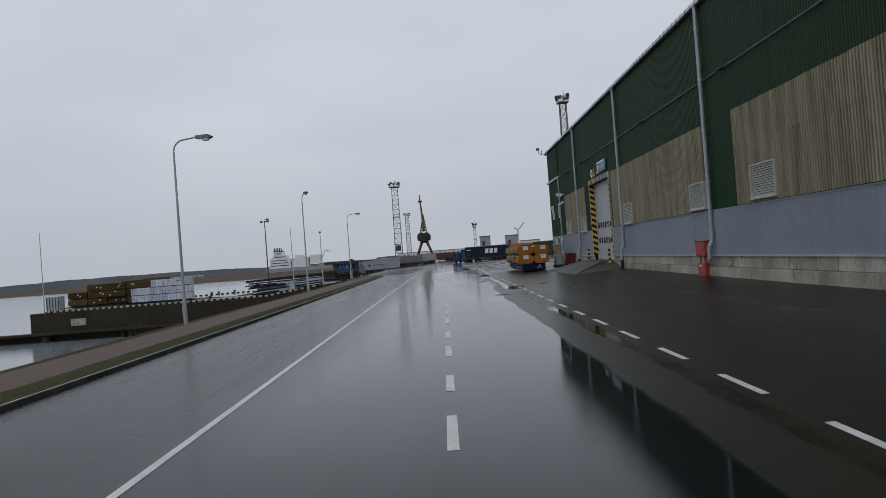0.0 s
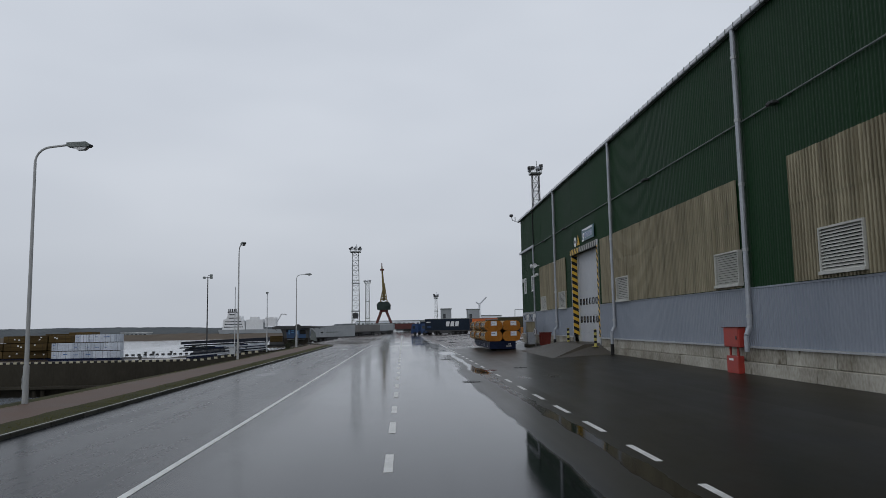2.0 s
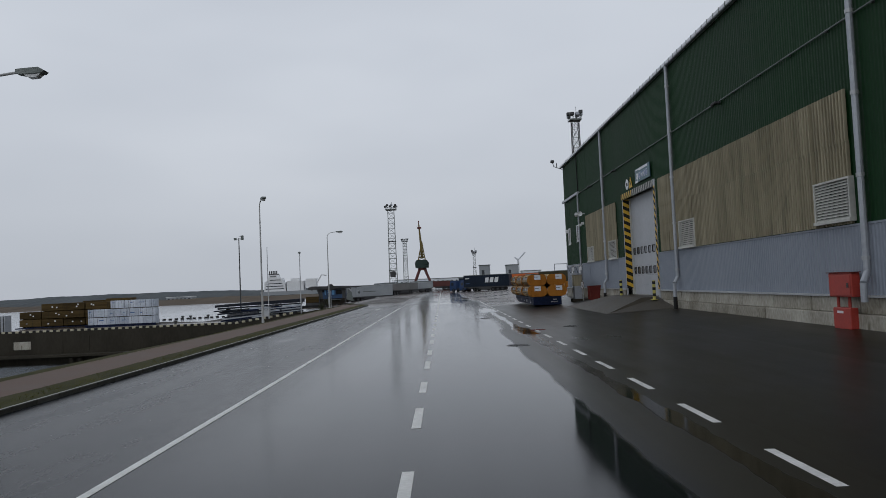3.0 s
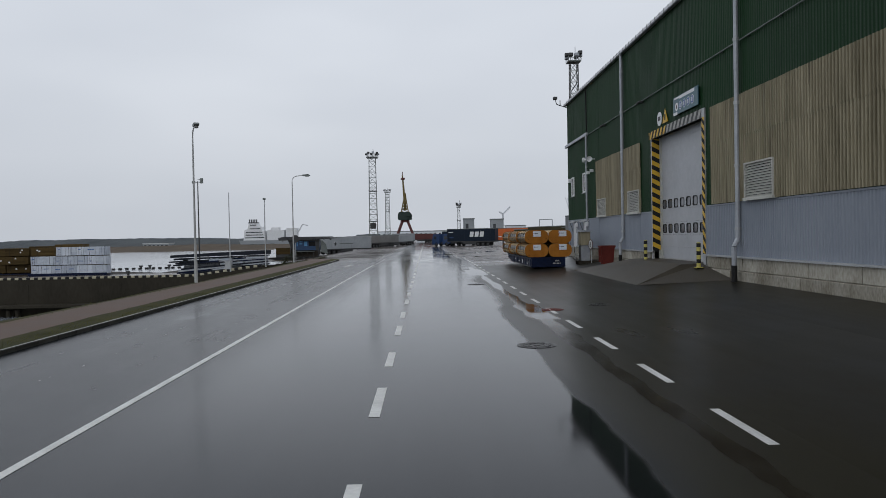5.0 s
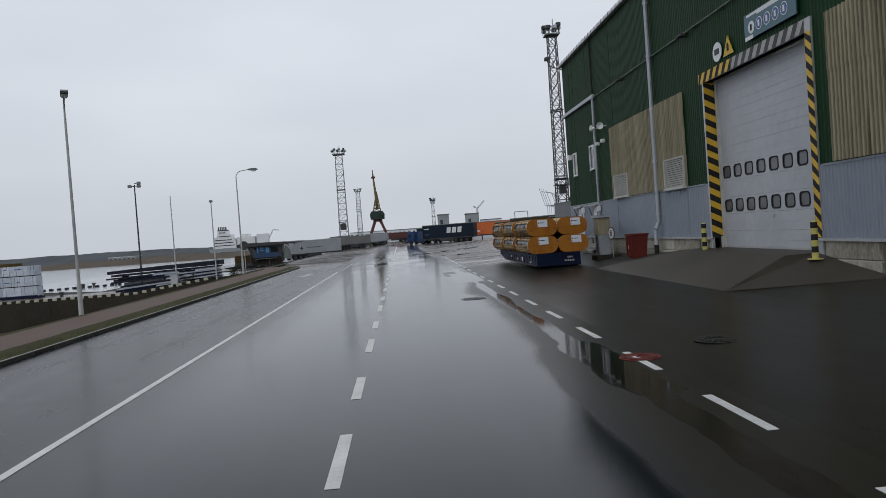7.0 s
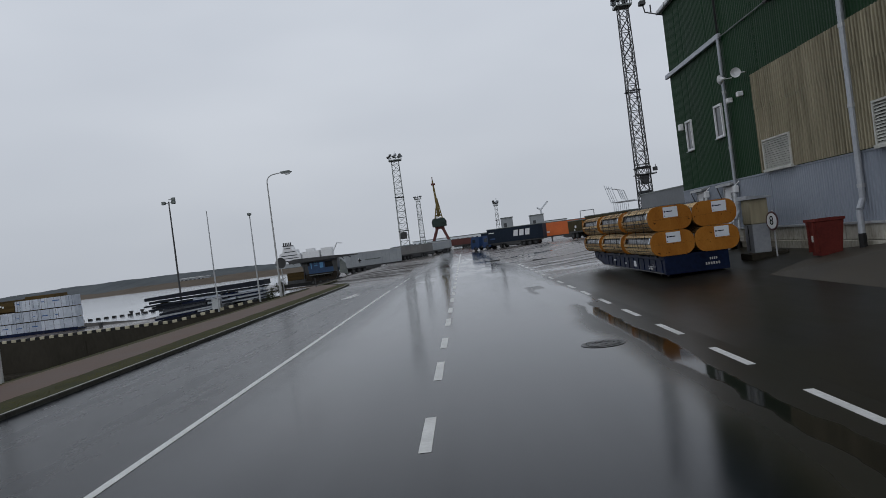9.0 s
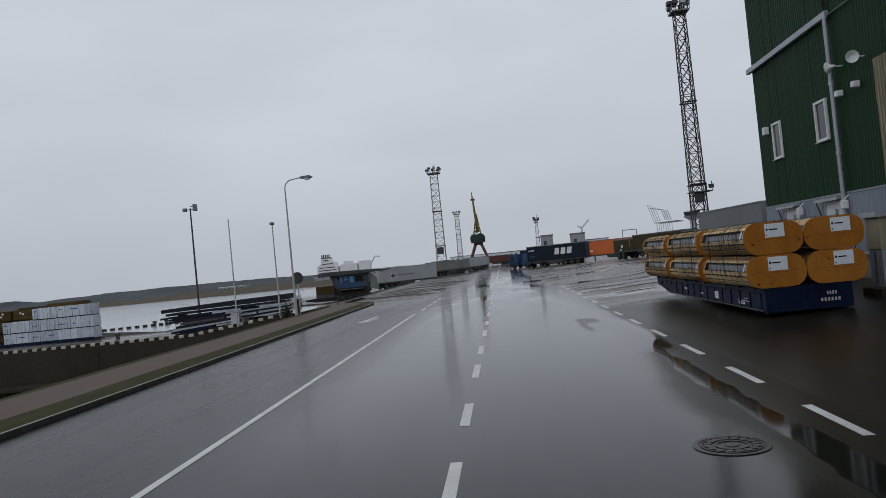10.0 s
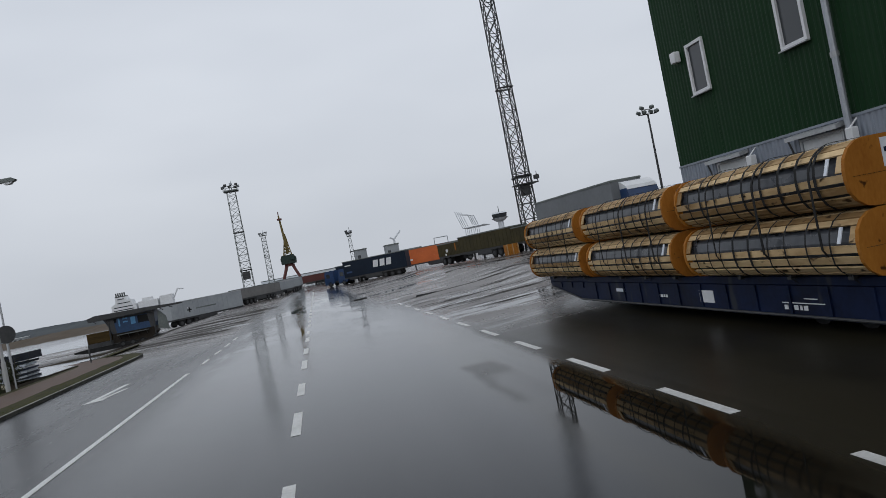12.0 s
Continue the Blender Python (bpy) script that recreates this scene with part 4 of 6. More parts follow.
pts = [(10.2, 54.4, lie(10.2, 54.4) + 0.004), (10.2, 68.2, lie(10.2, 68.2) + 0.004), (AX - 0.17, 70.6, lie(13.5, 70.6) + 0.004), (AX - 0.17, 51.6, lie(13.5, 51.6) + 0.004), (12.5, 55.2, AF - 0.02), (12.5, 63.4, AF - 0.02), (AX + SET, 63.4, AF), (AX + SET, 55.2, AF), (AX - 0.17, 55.2, AF), (AX - 0.17, 63.4, AF)]
v = [bm.verts.new(p) for p in pts]
for q in ((0, 4, 5, 1), (1, 5, 9, 2), (0, 3, 8, 4), (4, 8, 9, 5), (8, 7, 6, 9)):
    bm.faces.new([v[i] for i in q])
apron = tagged(part("apron", bm, mat("rough_asphalt", (0.024, 0.020, 0.0145), (0.062, 0.053, 0.039), 0.40, 0.6, big=0.5, small=30, bump=0.5, spec=0.25)), "raised asphalt apron sloping up to the gate", "ramp", kind="structure")

# signs over the gate
bm = B()
box(bm, WX - 0.14, 54.55, 8.14, WX - 0.09, 57.8, 9.02, 0.01)
sign = hpart("gate_sign", bm, TEAL, "teal blue safety sign with white round symbols")
for i in range(5):
    bm = B()
    tube(bm, (WX - 0.146, 57.3 - i * 0.52, 8.52), (WX - 0.141, 57.3 - i * 0.52, 8.52), 0.21, n=20)
    c = part("symbol", bm, WHITE, sign)
    if i:
        part("blue_field", tube(B(), (WX - 0.151, 57.3 - i * 0.52, 8.52), (WX - 0.147, 57.3 - i * 0.52, 8.52), 0.18, n=20), SIGNBLUE, c)
    part("figure", box(B(), WX - 0.156, 57.25 - i * 0.52, 8.42, WX - 0.152, 57.36 - i * 0.52, 8.62), WHITE if i else BLACK, c)
for y0, y1, z0, z1 in ((54.95, 56.9, 8.85, 8.99), (57.2, 57.75, 8.13, 8.26), (56.9, 57.6, 8.9, 8.98)):
    bm = B()
    box(bm, WX - 0.146, y0, z0, WX - 0.141, y1, z1)
    part("writing_bar", bm, WHITE, sign)
bm = B()
tube(bm, (WX - 0.09, 60.1, 8.38), (WX - 0.06, 60.1, 8.38), 0.36, n=24)
disc = hpart("round_sign", bm, WHITE, "round white warning sign")
bm = B()
box(bm, WX - 0.096, 59.9, 8.28, WX - 0.091, 60.3, 8.50, 0.001)
part("symbol", bm, DARKSTEEL, disc)
bm = B()
v = [bm.verts.new((x, y, z)) for x in (WX - 0.09, WX - 0.06) for y, z in ((58.8, 8.06), (59.6, 8.06), (59.2, 8.76))]
for q in ((0, 1, 2), (5, 4, 3), (0, 3, 4, 1), (1, 4, 5, 2), (2, 5, 3, 0)):
    bm.faces.new([v[i] for i in q])
tri = hpart("triangle_sign", bm, YELLOW, "yellow triangular warning sign")
bm = B()
box(bm, WX - 0.096, 59.12, 8.2, WX - 0.091, 59.28, 8.48)
part("symbol", bm, BLACK, tri)


# loudspeakers and lamps near the corner
def horn(y, z, turn):
    bm = B()
    q = Matrix.Translation((WX - 0.42, y, z)) @ Matrix.Rotation(radians(turn), 4, "Z") @ Matrix.Scale(0.78, 4)
    n, rings = 16, ((0.05, 0.2), (0.07, 0.1), (0.14, -0.05), (0.25, -0.14), (0.27, -0.16), (0.23, -0.13), (0.08, 0.0))
    vs = [[bm.verts.new(q @ Vector((d, r * math.cos(2 * math.pi * i / n), r * math.sin(2 * math.pi * i / n)))) for i in range(n)] for r, d in rings]
    for a, b in zip(vs, vs[1:]):
        for i in range(n):
            bm.faces.new((a[i], a[(i + 1) % n], b[(i + 1) % n], b[i]))
    bm.faces.new(vs[0][::-1])
    bm.faces.new(vs[-1])
    tube(bm, (WX - 0.36, y, z), (WX, y, z), 0.025)
    hpart("loudspeaker", bm, WHITE, "round white horn loudspeaker")


horn(76.55, 7.94, -60)
horn(75.03, 7.86, 70)
for y, z in ((76.7, 7.0), (75.5, 7.05)):
    bm = B()
    box(bm, WX - 0.3, y - 0.1, z - 0.12, WX - 0.03, y + 0.1, z + 0.1, 0.03)
    hpart("wall_lamp", bm, WHITE, "small white wall lamp")
bm = B()
box(bm, WX - 0.25, 83.75, 6.75, WX - 0.03, 84.05, 7.1, 0.02)
hpart("alarm_box", bm, WHITE, "small white box on the wall")
bm = B()
bent(bm, [(WX, 84.9, EAVE - 0.3), (WX - 0.9, 85.3, EAVE + 0.1), (WX - 1.0, 85.3, EAVE + 0.55)], 0.035)
box(bm, WX - 1.2, 85.1, EAVE + 0.5, WX - 0.85, 85.5, EAVE + 0.75, 0.03)
tube(bm, (WX - 0.6, 85.2, EAVE + 0.0), (WX - 0.6, 85.2, EAVE + 0.45), 0.04)
hpart("camera_arm", bm, DARKSTEEL, "camera on a bracket at the eave")

# ---- things beside the warehouse ----
e = thing("hydrant_cabinet", (13.33, 34.75, 0.44), "red fire hydrant cabinet mounted on the warehouse base", "cabinet")
bm = B()
box(bm, -0.12, -0.66, 1.02, 0.16, 0.66, 1.78, 0.02)
part("cabinet_body", bm, RED, e)
bm = B()
box(bm, -0.14, -0.60, 1.07, -0.122, 0.60, 1.73, 0.008)
part("door", bm, RED, e)
bm = B()
box(bm, -0.16, -0.52, 1.32, -0.141, -0.43, 1.46)
part("handle", bm, DARKSTEEL, e)
bm = B()
box(bm, -0.16, -0.72, 1.78, 0.16, 0.72, 1.81)
part("rain_lid", bm, DULLRED, e)
for y in (0.4, -0.25):
    bm = B()
    tube(bm, (0.02, y, 0.68), (0.02, y, 1.02), 0.05)
    part("pipe", bm, RED, e)
bm = B()
box(bm, -0.12, -0.50, 0.0, 0.14, 0.50, 0.68, 0.02)
part("lower_box", bm, RED, e)
bm = B()
box(bm, -0.126, -0.1, 0.5, -0.121, 0.25, 0.58)
part("writing_bar", bm, WHITE, e)


PALEGOLD = mat("faded_gold_paint", (0.40, 0.36, 0.10), (0.56, 0.50, 0.16), 0.5, 0.65, big=2, small=12, bump=0.05)


def bollard(x, y, z):
    e = thing("bollard", (x, y, z), "black and yellow banded steel bollard beside the gate", "bollard", "gate bollards")
    bm = B()
    tube(bm, (0, 0, 0), (0, 0, 0.03), 0.22, n=16)
    part("base_plate", bm, PALEGOLD, e)
    for i in range(6):
        bm = B()
        tube(bm, (0, 0, 0.03 + i * 0.18), (0, 0, 0.03 + (i + 1) * 0.18), 0.095, n=14)
        part("band", bm, BLACK if i % 2 else PALEGOLD, e)
    bm = B()
    tube(bm, (0, 0, 1.11), (0, 0, 1.15), 0.095, 0.06, n=14)
    part("cap", bm, PALEGOLD, e)


bollard(13.1, 54.6, 0.93)
bollard(13.0, 62.1, 1.0)
e = thing("waste_bin", (12.62, 69.2, 0.56), "faded red steel waste bin beside the wall", "bin")
bm = B()
loops = [(0.40, 0.0), (0.52, 1.1), (0.57, 1.12), (0.57, 1.2), (0.50, 1.2), (0.40, 0.25)]
vs = [[bm.verts.new((sx * r * 0.85, sy * r * 0.72, z)) for sx, sy in ((-1, -1), (1, -1), (1, 1), (-1, 1))] for r, z in loops]
for a, b in zip(vs, vs[1:]):
    for i in range(4):
        bm.faces.new((a[i], a[(i + 1) % 4], b[(i + 1) % 4], b[i]))
bm.faces.new(vs[0][::-1])
bm.faces.new(vs[-1])
part("tub", bm, DULLRED, e)
for s in (-1, 1):
    part("side_rib", box(B(), -0.49, s * 0.2 - 0.03, 0.12, -0.36, s * 0.2 + 0.03, 1.12), DULLRED, e)
bm = B()
box(bm, -0.43, -0.08, 0.45, -0.38, 0.10, 0.65, 0.01)
part("sticker", bm, PALECONC, e)
e = thing("meter_cabinet", (12.02, 73.2, lie(12.02, 73.2) + 0.2), "grey and beige outdoor meter cabinet by the wall", "cabinet")
part("foot_slab", box(B(), -0.5, -0.55, -0.32, 0.9, 0.55, 0.0, 0.02), OLDCONC, e, "dark concrete foot slab")
bm = B()
box(bm, -0.30, -0.38, 0.0, 0.34, 0.38, 1.1, 0.02)
part("base", bm, ZINC, e)
bm = B()
box(bm, -0.32, -0.40, 1.1, 0.36, 0.40, 2.05, 0.02)
part("upper_box", bm, BEIGE, e)
bm = B()
prism(bm, [(-0.44, 2.05), (0.48, 2.05), (0.48, 2.12), (-0.44, 2.2)], -0.5, 0.5)
part("lid", bm, ZINC, e)
bm = B()
box(bm, -0.325, -0.02, 0.08, -0.302, 0.02, 1.05)
part("door_gap", bm, DARKSTEEL, e)
e = thing("speed_sign", (12.3, 72.4, 0.45), "round white speed sign with a black numeral on a post", "sign", turn=-79)
bm = B()
tube(bm, (0, 0.06, 0), (0, 0.06, 1.75), 0.03)
part("post", bm, GALV, e)
bm = B()
tube(bm, (0, 0.02, 1.35), (0, 0.0, 1.35), 0.36, n=28)
part("rim", bm, mat("sign_dark_rim", (0.05, 0.02, 0.02), (0.09, 0.03, 0.03), 0.4), e)
bm = B()
tube(bm, (0, 0.0, 1.35), (0, -0.012, 1.35), 0.29, n=28)
part("face", bm, WHITE, e)


def lettering(text, size, m, material, parent=None, name="writing"):
    c = bpy.data.curves.new(name, "FONT")
    c.body, c.size, c.extrude, c.align_x, c.align_y = text, size, 0.003, "CENTER", "CENTER"
    c.materials.append(material)
    ob = new(name, c)
    ob.parent = parent
    ob.matrix_basis = m
    return ob


lettering("8", 0.48, pose(0, -0.018, 1.35, 90, 0, 0), BLACK, e, "numeral")
e = thing("concrete_steps", (12.9, 79.3, 0.55), "short pale concrete steps with a rail below the side door", "steps")
bm = B()
for i in range(3):
    box(bm, -0.3 + i * 0.3, -0.7, 0, 0.75, 0.7, 0.18 * (i + 1), 0.01)
part("steps", bm, PALECONC, e)
bm = B()
bent(bm, [(-0.4, -0.75, 0), (-0.4, -0.75, 0.95), (0.6, -0.75, 1.4)], 0.025)
part("rail", bm, GALV, e)


# ---- the loaded roll trailer ----
def roll_trailer(x, y, length):
    e = thing("roll_trailer", (x, y, 0.17), "low navy blue roll trailer loaded with wooden crated rolls", "trailer")
    w = 1.18
    bm = B()
    box(bm, -w, 0.0, 0.66, w, length, 0.82, 0.02)
    part("deck", bm, NAVY, e)
    for s in (-1, 1):
        bm = B()
        pts = [(0.0, 0.14), (length - 2.6, 0.14), (length - 0.2, 0.50), (length, 0.66), (0.0, 0.66)]
        a = [bm.verts.new((s * w, p, z)) for p, z in pts]
        b = [bm.verts.new((s * (w - 0.1), p, z)) for p, z in pts]
        bm.faces.new(a)
        bm.faces.new(b[::-1])
        for i in range(5):
            bm.faces.new((a[i], a[(i + 1) % 5], b[(i + 1) % 5], b[i]))
        beam = part("side_beam", bm, NAVY, e)
        for p in range(15):
            bm = B()
            box(bm, s * w - 0.03 * (s < 0), 0.3 + p * 0.9, 0.2 if p < 12 else 0.5, s * w + 0.03 * (s > 0), 0.36 + p * 0.9, 0.66)
            part("rib", bm, NAVY, beam)
        bm = B()
        tube(bm, (s * (w + 0.035), 0.1, 0.18), (s * (w + 0.035), length - 2.7, 0.18), 0.025)
        tube(bm, (s * (w + 0.035), length - 2.7, 0.18), (s * (w + 0.035), length - 0.3, 0.52), 0.025)
        part("lashing_rail", bm, DARKSTEEL, beam)
    bm = B()
    box(bm, -w, -0.06, 0.12, w, 0.0, 0.84, 0.015)
    end = part("end_plate", bm, NAVY, e)
    for cx, z, wd, count in ((0.62, 0.56, 0.30, 4), (0.58, 0.38, 0.56, 6)):
        step = wd / count
        for j in range(count):
            part("writing_bar", box(B(), cx - wd / 2 + j * step, -0.068, z - 0.045, cx - wd / 2 + (j + 0.6) * step, -0.061, z + 0.045), PALECONC, end)
    for yy in (0.9, 1.9):
        for s in (-0.7, 0.7):
            bm = B()
            tube(bm, (s - 0.16, yy, 0.24), (s + 0.16, yy, 0.24), 0.27, n=18)
            part("wheel", bm, BLACK, e)
    # pale marks on the side
    for p, z0, z1, wd in ((8.4, 0.44, 0.52, 0.5), (4.4, 0.30, 0.54, 0.5), (1.35, 0.375, 0.39, 1.0), (1.75, 0.27, 0.345, 0.09), (1.88, 0.27, 0.345, 0.05), (1.98, 0.27, 0.345, 0.09), (2.12, 0.27, 0.345, 0.06), (2.22, 0.27, 0.345, 0.09), (1.5, 0.45, 0.465, 0.3), (6.25, 0.36, 0.42, 0.07), (6.36, 0.36, 0.42, 0.05), (6.45, 0.36, 0.42, 0.1), (6.6, 0.36, 0.42, 0.06)):
        bm = B()
        box(bm, -w - 0.012, p, z0, -w - 0.002, p + wd, z1)
        part("painted_mark", bm, WHITE if p != 8.4 else PAPER, e)
    return e


def crate(y0, length, x, z, group, shift):
    """A long bundle: dark rolls held by pine slats, straps round it and a broad rounded board at each end."""
    e = thing("crated_roll", (x, y0, z), "wrapped dark roll in a pine slat crate with orange end boards", "crate", group)
    hw, h, r = 0.81, 0.92, 0.39
    outline = []
    for sx, sz, a0 in ((1, -1, -90), (1, 1, 0), (-1, 1, 90), (-1, -1, 180)):
        for i in range(5):
            a = radians(a0 + i * 22.5)
            outline.append((sx * (hw - r) + math.cos(a) * r, h / 2 + sz * (h / 2 - r) + math.sin(a) * r))
    for yy in (0.0, length - 0.06):
        bm = B()
        prism(bm, outline, yy, yy + 0.06)
        board = part("end_board", bm, PLY, e)
        part("seam", box(B(), -hw + 0.1, yy - 0.003, h * 0.46, hw - 0.1, yy + 0.063, h * 0.46 + 0.005), TIMBER, board)
    bm = B()
    inner = [(px * 0.87, h / 2 + (pz - h / 2) * 0.80) for px, pz in outline]
    prism(bm, inner, 0.05, length - 0.05)
    part("roll", bm, ROLL, e)
    # broad slats round the outline, with a long gap that shows the roll
    r2 = random.Random(int(y0 * 10 + x * 7 + z * 31))
    for s in (-1, 1):
        for a, wide in ((90, 0.17), (82, 0.13), (62, 0.125), (45, 0.10), (-4, 0.105), (-25, 0.11), (-47, 0.10), (-68, 0.10)):
            cx, cz = s * (hw - h / 2) + s * math.cos(radians(a)) * h * 0.475, h / 2 + math.sin(radians(a)) * h * 0.475
            if a == 90:
                cx = s * 0.16
            bm = B()
            q = Matrix.Translation((cx, 0, cz)) @ Matrix.Rotation(-s * radians(a + r2.uniform(-2, 2)), 4, "Y")
            box(bm, -0.013, 0.06, -wide / 2, 0.013, length - 0.06, wide / 2)
            bm.transform(q)
            part("slat", bm, PINE, e)
    # thin straps, evenly spaced, not quite square to the bundle
    y = 0.52
    while y < length - 0.25:
        wide, lean = r2.choice((0.034, 0.042, 0.06)), r2.uniform(-0.04, 0.04)
        outer = [(px * 1.018, h / 2 + (pz - h / 2) * 1.022) for px, pz in outline]
        bm = B()
        a = [bm.verts.new((px, y + lean * pz / h, pz)) for px, pz in outer]
        b = [bm.verts.new((px, y + wide + lean * pz / h, pz)) for px, pz in outer]
        for j in range(len(outer)):
            k = (j + 1) % len(outer)
            bm.faces.new((a[j], a[k], b[k], b[j]))
        part("strap", bm, BLACK, e)
        y += r2.choice((0.38, 0.43, 0.47))
    # pine cheeks close the gap at both ends, a white paper wrapper shows beside them
    for s in (-1, 1):
        q = Matrix.Translation((s * (hw - h / 2) + s * math.cos(radians(21)) * h * 0.465, 0, h / 2 + math.sin(radians(21)) * h * 0.465)) @ Matrix.Rotation(-s * radians(21), 4, "Y")
        for name, material, a, b in (("cheek", PINE, 0.06, 0.20), ("wrapper", PAPER, 0.36, 0.42), ("cheek", PINE, length - 0.2, length - 0.06)):
            bm = box(B(), -0.008, a, -0.115, 0.008, b, 0.115)
            bm.transform(q)
            part(name, bm, material, e)
    bm = B()
    box(bm, shift - 0.28, -0.012, h * 0.52, shift + 0.25, -0.002, h * 0.94)
    lab = part("label_sheet", bm, PAPER, e)
    bm = B()
    box(bm, shift - 0.17, -0.016, h * 0.74, shift + 0.06, -0.0125, h * 0.78)
    part("writing_bar", bm, NAVY, lab)
    part("logo_mark", box(B(), shift - 0.25, -0.016, h * 0.73, shift - 0.20, -0.0125, h * 0.80), NAVY, lab)
    part("logo_mark", box(B(), shift - 0.25, -0.016, h * 0.57, shift - 0.22, -0.0125, h * 0.61), BLACK, lab)
    return e


TX, TY, TL = 9.27, 72.1, 14.0
roll_trailer(TX, TY, TL)
for layer in range(2):
    for s in (-1, 1):
        for k in range(3):
            crate(TY - 0.1 + k * 5.0, 4.5, TX + s * 0.82, 0.17 + 0.83 + layer * 0.935, "crates on the roll trailer", 0.06 if s < 0 else 0.20)



def lashing(y, wide, material):
    """A strap over both layers of crates, from one edge of the deck to the other."""
    e = thing("lashing_strap", (TX, y, 0.17), "dark lashing strap drawn over both layers of crates", "strap", "lashing straps over the crates")
    path = [(1.17, 0.70), (1.45, 0.95), (1.655, 1.27), (1.66, 2.24)]
    for i in range(7):
        a = radians(15 + 75 * i / 6)
        path.append((0.82 + 0.35 + 0.49 * math.cos(a), 1.765 + 0.46 + 0.485 * math.sin(a)))
    path = path + [(-px, pz) for px, pz in path[::-1]]
    bm = B()
    rows = [[bm.verts.new((px * k, dy, pz + (0.006 if k > 1 else 0))) for k in (1.0, 1.006) for dy in (0, wide)] for px, pz in path]
    for a, b in zip(rows, rows[1:]):
        for i, j in ((0, 1), (1, 3), (3, 2), (2, 0)):
            bm.faces.new((a[i], a[j], b[j], b[i]))
    strap = part("webbing", bm, material, e)
    for side in (-1, 1):
        part("ratchet", box(B(), side * 1.27 - 0.05, -0.03, 0.78, side * 1.27 + 0.05, wide + 0.03, 0.92, 0.01), DARKSTEEL, strap)


r3 = random.Random(8)
for k in range(3):
    for off in (0.75, 2.1, 3.5):
        lashing(TY - 0.1 + k * 5.0 + off + r3.uniform(-0.2, 0.2), r3.choice((0.03, 0.04, 0.05)), BLACK)

# ---- lamps along the footpath ----
def street_lamp(x, y, h, turn):
    e = thing("street_lamp", (x, y, 0.1), "tall pale grey steel street lamp on the grass", "street lamp", "lamps along the footpath", turn)
    bm = B()
    tube(bm, (0, 0, 0), (0, 0, 1.3), 0.10, 0.095, 12)
    tube(bm, (0, 0, 1.3), (0, 0, h - 0.5), 0.072, 0.045, 12)
    pts = [(0, 0, h - 0.5)]
    for i in range(1, 9):
        a = radians(i * 10.5)
        pts.append((0.55 * (1 - math.cos(a)), 0, h - 0.5 + 0.55 * math.sin(a)))
    pts.append((1.15, 0, h + 0.13))
    bent(bm, pts, 0.038, 10)
    part("pole", bm, POLE, e)
    bm = B()
    box(bm, -0.105, -0.06, 0.5, -0.085, 0.06, 0.95)
    part("hatch", bm, GALV, e)
    bm = B()
    prism(bm, [(1.1, h + 0.06), (1.25, h + 0.03), (1.85, h + 0.05), (1.92, h + 0.12), (1.75, h + 0.22), (1.3, h + 0.20), (1.1, h + 0.18)], -0.14, 0.14)
    head = part("head", bm, MASTSTEEL, e)
    bm = B()
    prism(bm, [(1.32, h + 0.03), (1.45, h - 0.07), (1.68, h - 0.06), (1.8, h + 0.04)], -0.11, 0.11)
    part("glass", bm, FROST, head)


for x, y, h, turn in ((-12.6, -1.5, 8.7, 0), (-12.52, 32.3, 8.83, 0), (-12.87, 65.45, 9.0, -65), (-13.05, 98.2, 9.0, 0)):
    street_lamp(x, y, h, turn)
e = thing("round_sign", (-12.93, 98.75, 0.1), "dark back of a round traffic sign on a post", "sign")
bm = B()
tube(bm, (0, 0, 0), (0, 0, 2.7), 0.035)
part("post", bm, GALV, e)
bm = B()
tube(bm, (0, -0.05, 2.48), (0, -0.035, 2.48), 0.40, n=28)
part("disc", bm, DARKSTEEL, e)


def bush(x, y, z, w, h, seed):
    """A dense scrubby bush: stems and some hundreds of small leaves in uneven clumps."""
    e = thing("bush", (x, y, z), "dark scrubby bush beside the lamp on the footpath edge", "bush")
    r2 = random.Random(seed)
    stems, verts, faces = B(), [], []
    for i in range(14):
        a, out = r2.uniform(0, 6.28), r2.uniform(0.1, 0.9) * w
        tip = Vector((math.cos(a) * out, math.sin(a) * out, h * r2.uniform(0.45, 1.0)))
        tube(stems, (tip.x * 0.15, tip.y * 0.15, 0), tip * 0.6, 0.016, 0.011, 4)
        tube(stems, tip * 0.6, tip, 0.011, 0.004, 4)
        for j in range(75):
            c = tip * r2.uniform(0.35, 1.03) + Vector((r2.gauss(0, 0.11), r2.gauss(0, 0.11), r2.gauss(0, 0.10)))
            u = Vector((r2.gauss(0, 1), r2.gauss(0, 1), r2.gauss(0, 1))).normalized() * r2.uniform(0.03, 0.06)
            v = u.cross(Vector((r2.gauss(0, 1), r2.gauss(0, 1), 1))).normalized() * 0.022
            k = len(verts)
            verts += [tuple(c - u), tuple(c + v), tuple(c + u), tuple(c - v)]
            faces.append((k, k + 1, k + 2, k + 3))
    part("stems", stems, TWIG, e)
    me = bpy.data.meshes.new("leaves")
    me.from_pydata(verts, [], faces)
    me.materials.append(BUSHLEAF)
    new("leaves", me).parent = e


BUSHLEAF = mat("dark_leaf", (0.012, 0.018, 0.008), (0.05, 0.055, 0.025), 0.6, 0.8, big=3, small=12, bump=0)
bush(-13.3, 101.3 / 1.018, 0.05, 0.6, 1.55, 3)
bush(-14.3, 101.8 / 1.018, -0.5, 0.5, 1.3, 4)
e = thing("marker_post", (-12.6, 106.1, 0.1), "thin dark marker post at the end of the verge", "post")
part("post", tube(B(), (0, 0, 0), (0, 0, 0.75), 0.04, n=8), DARKSTEEL, e)
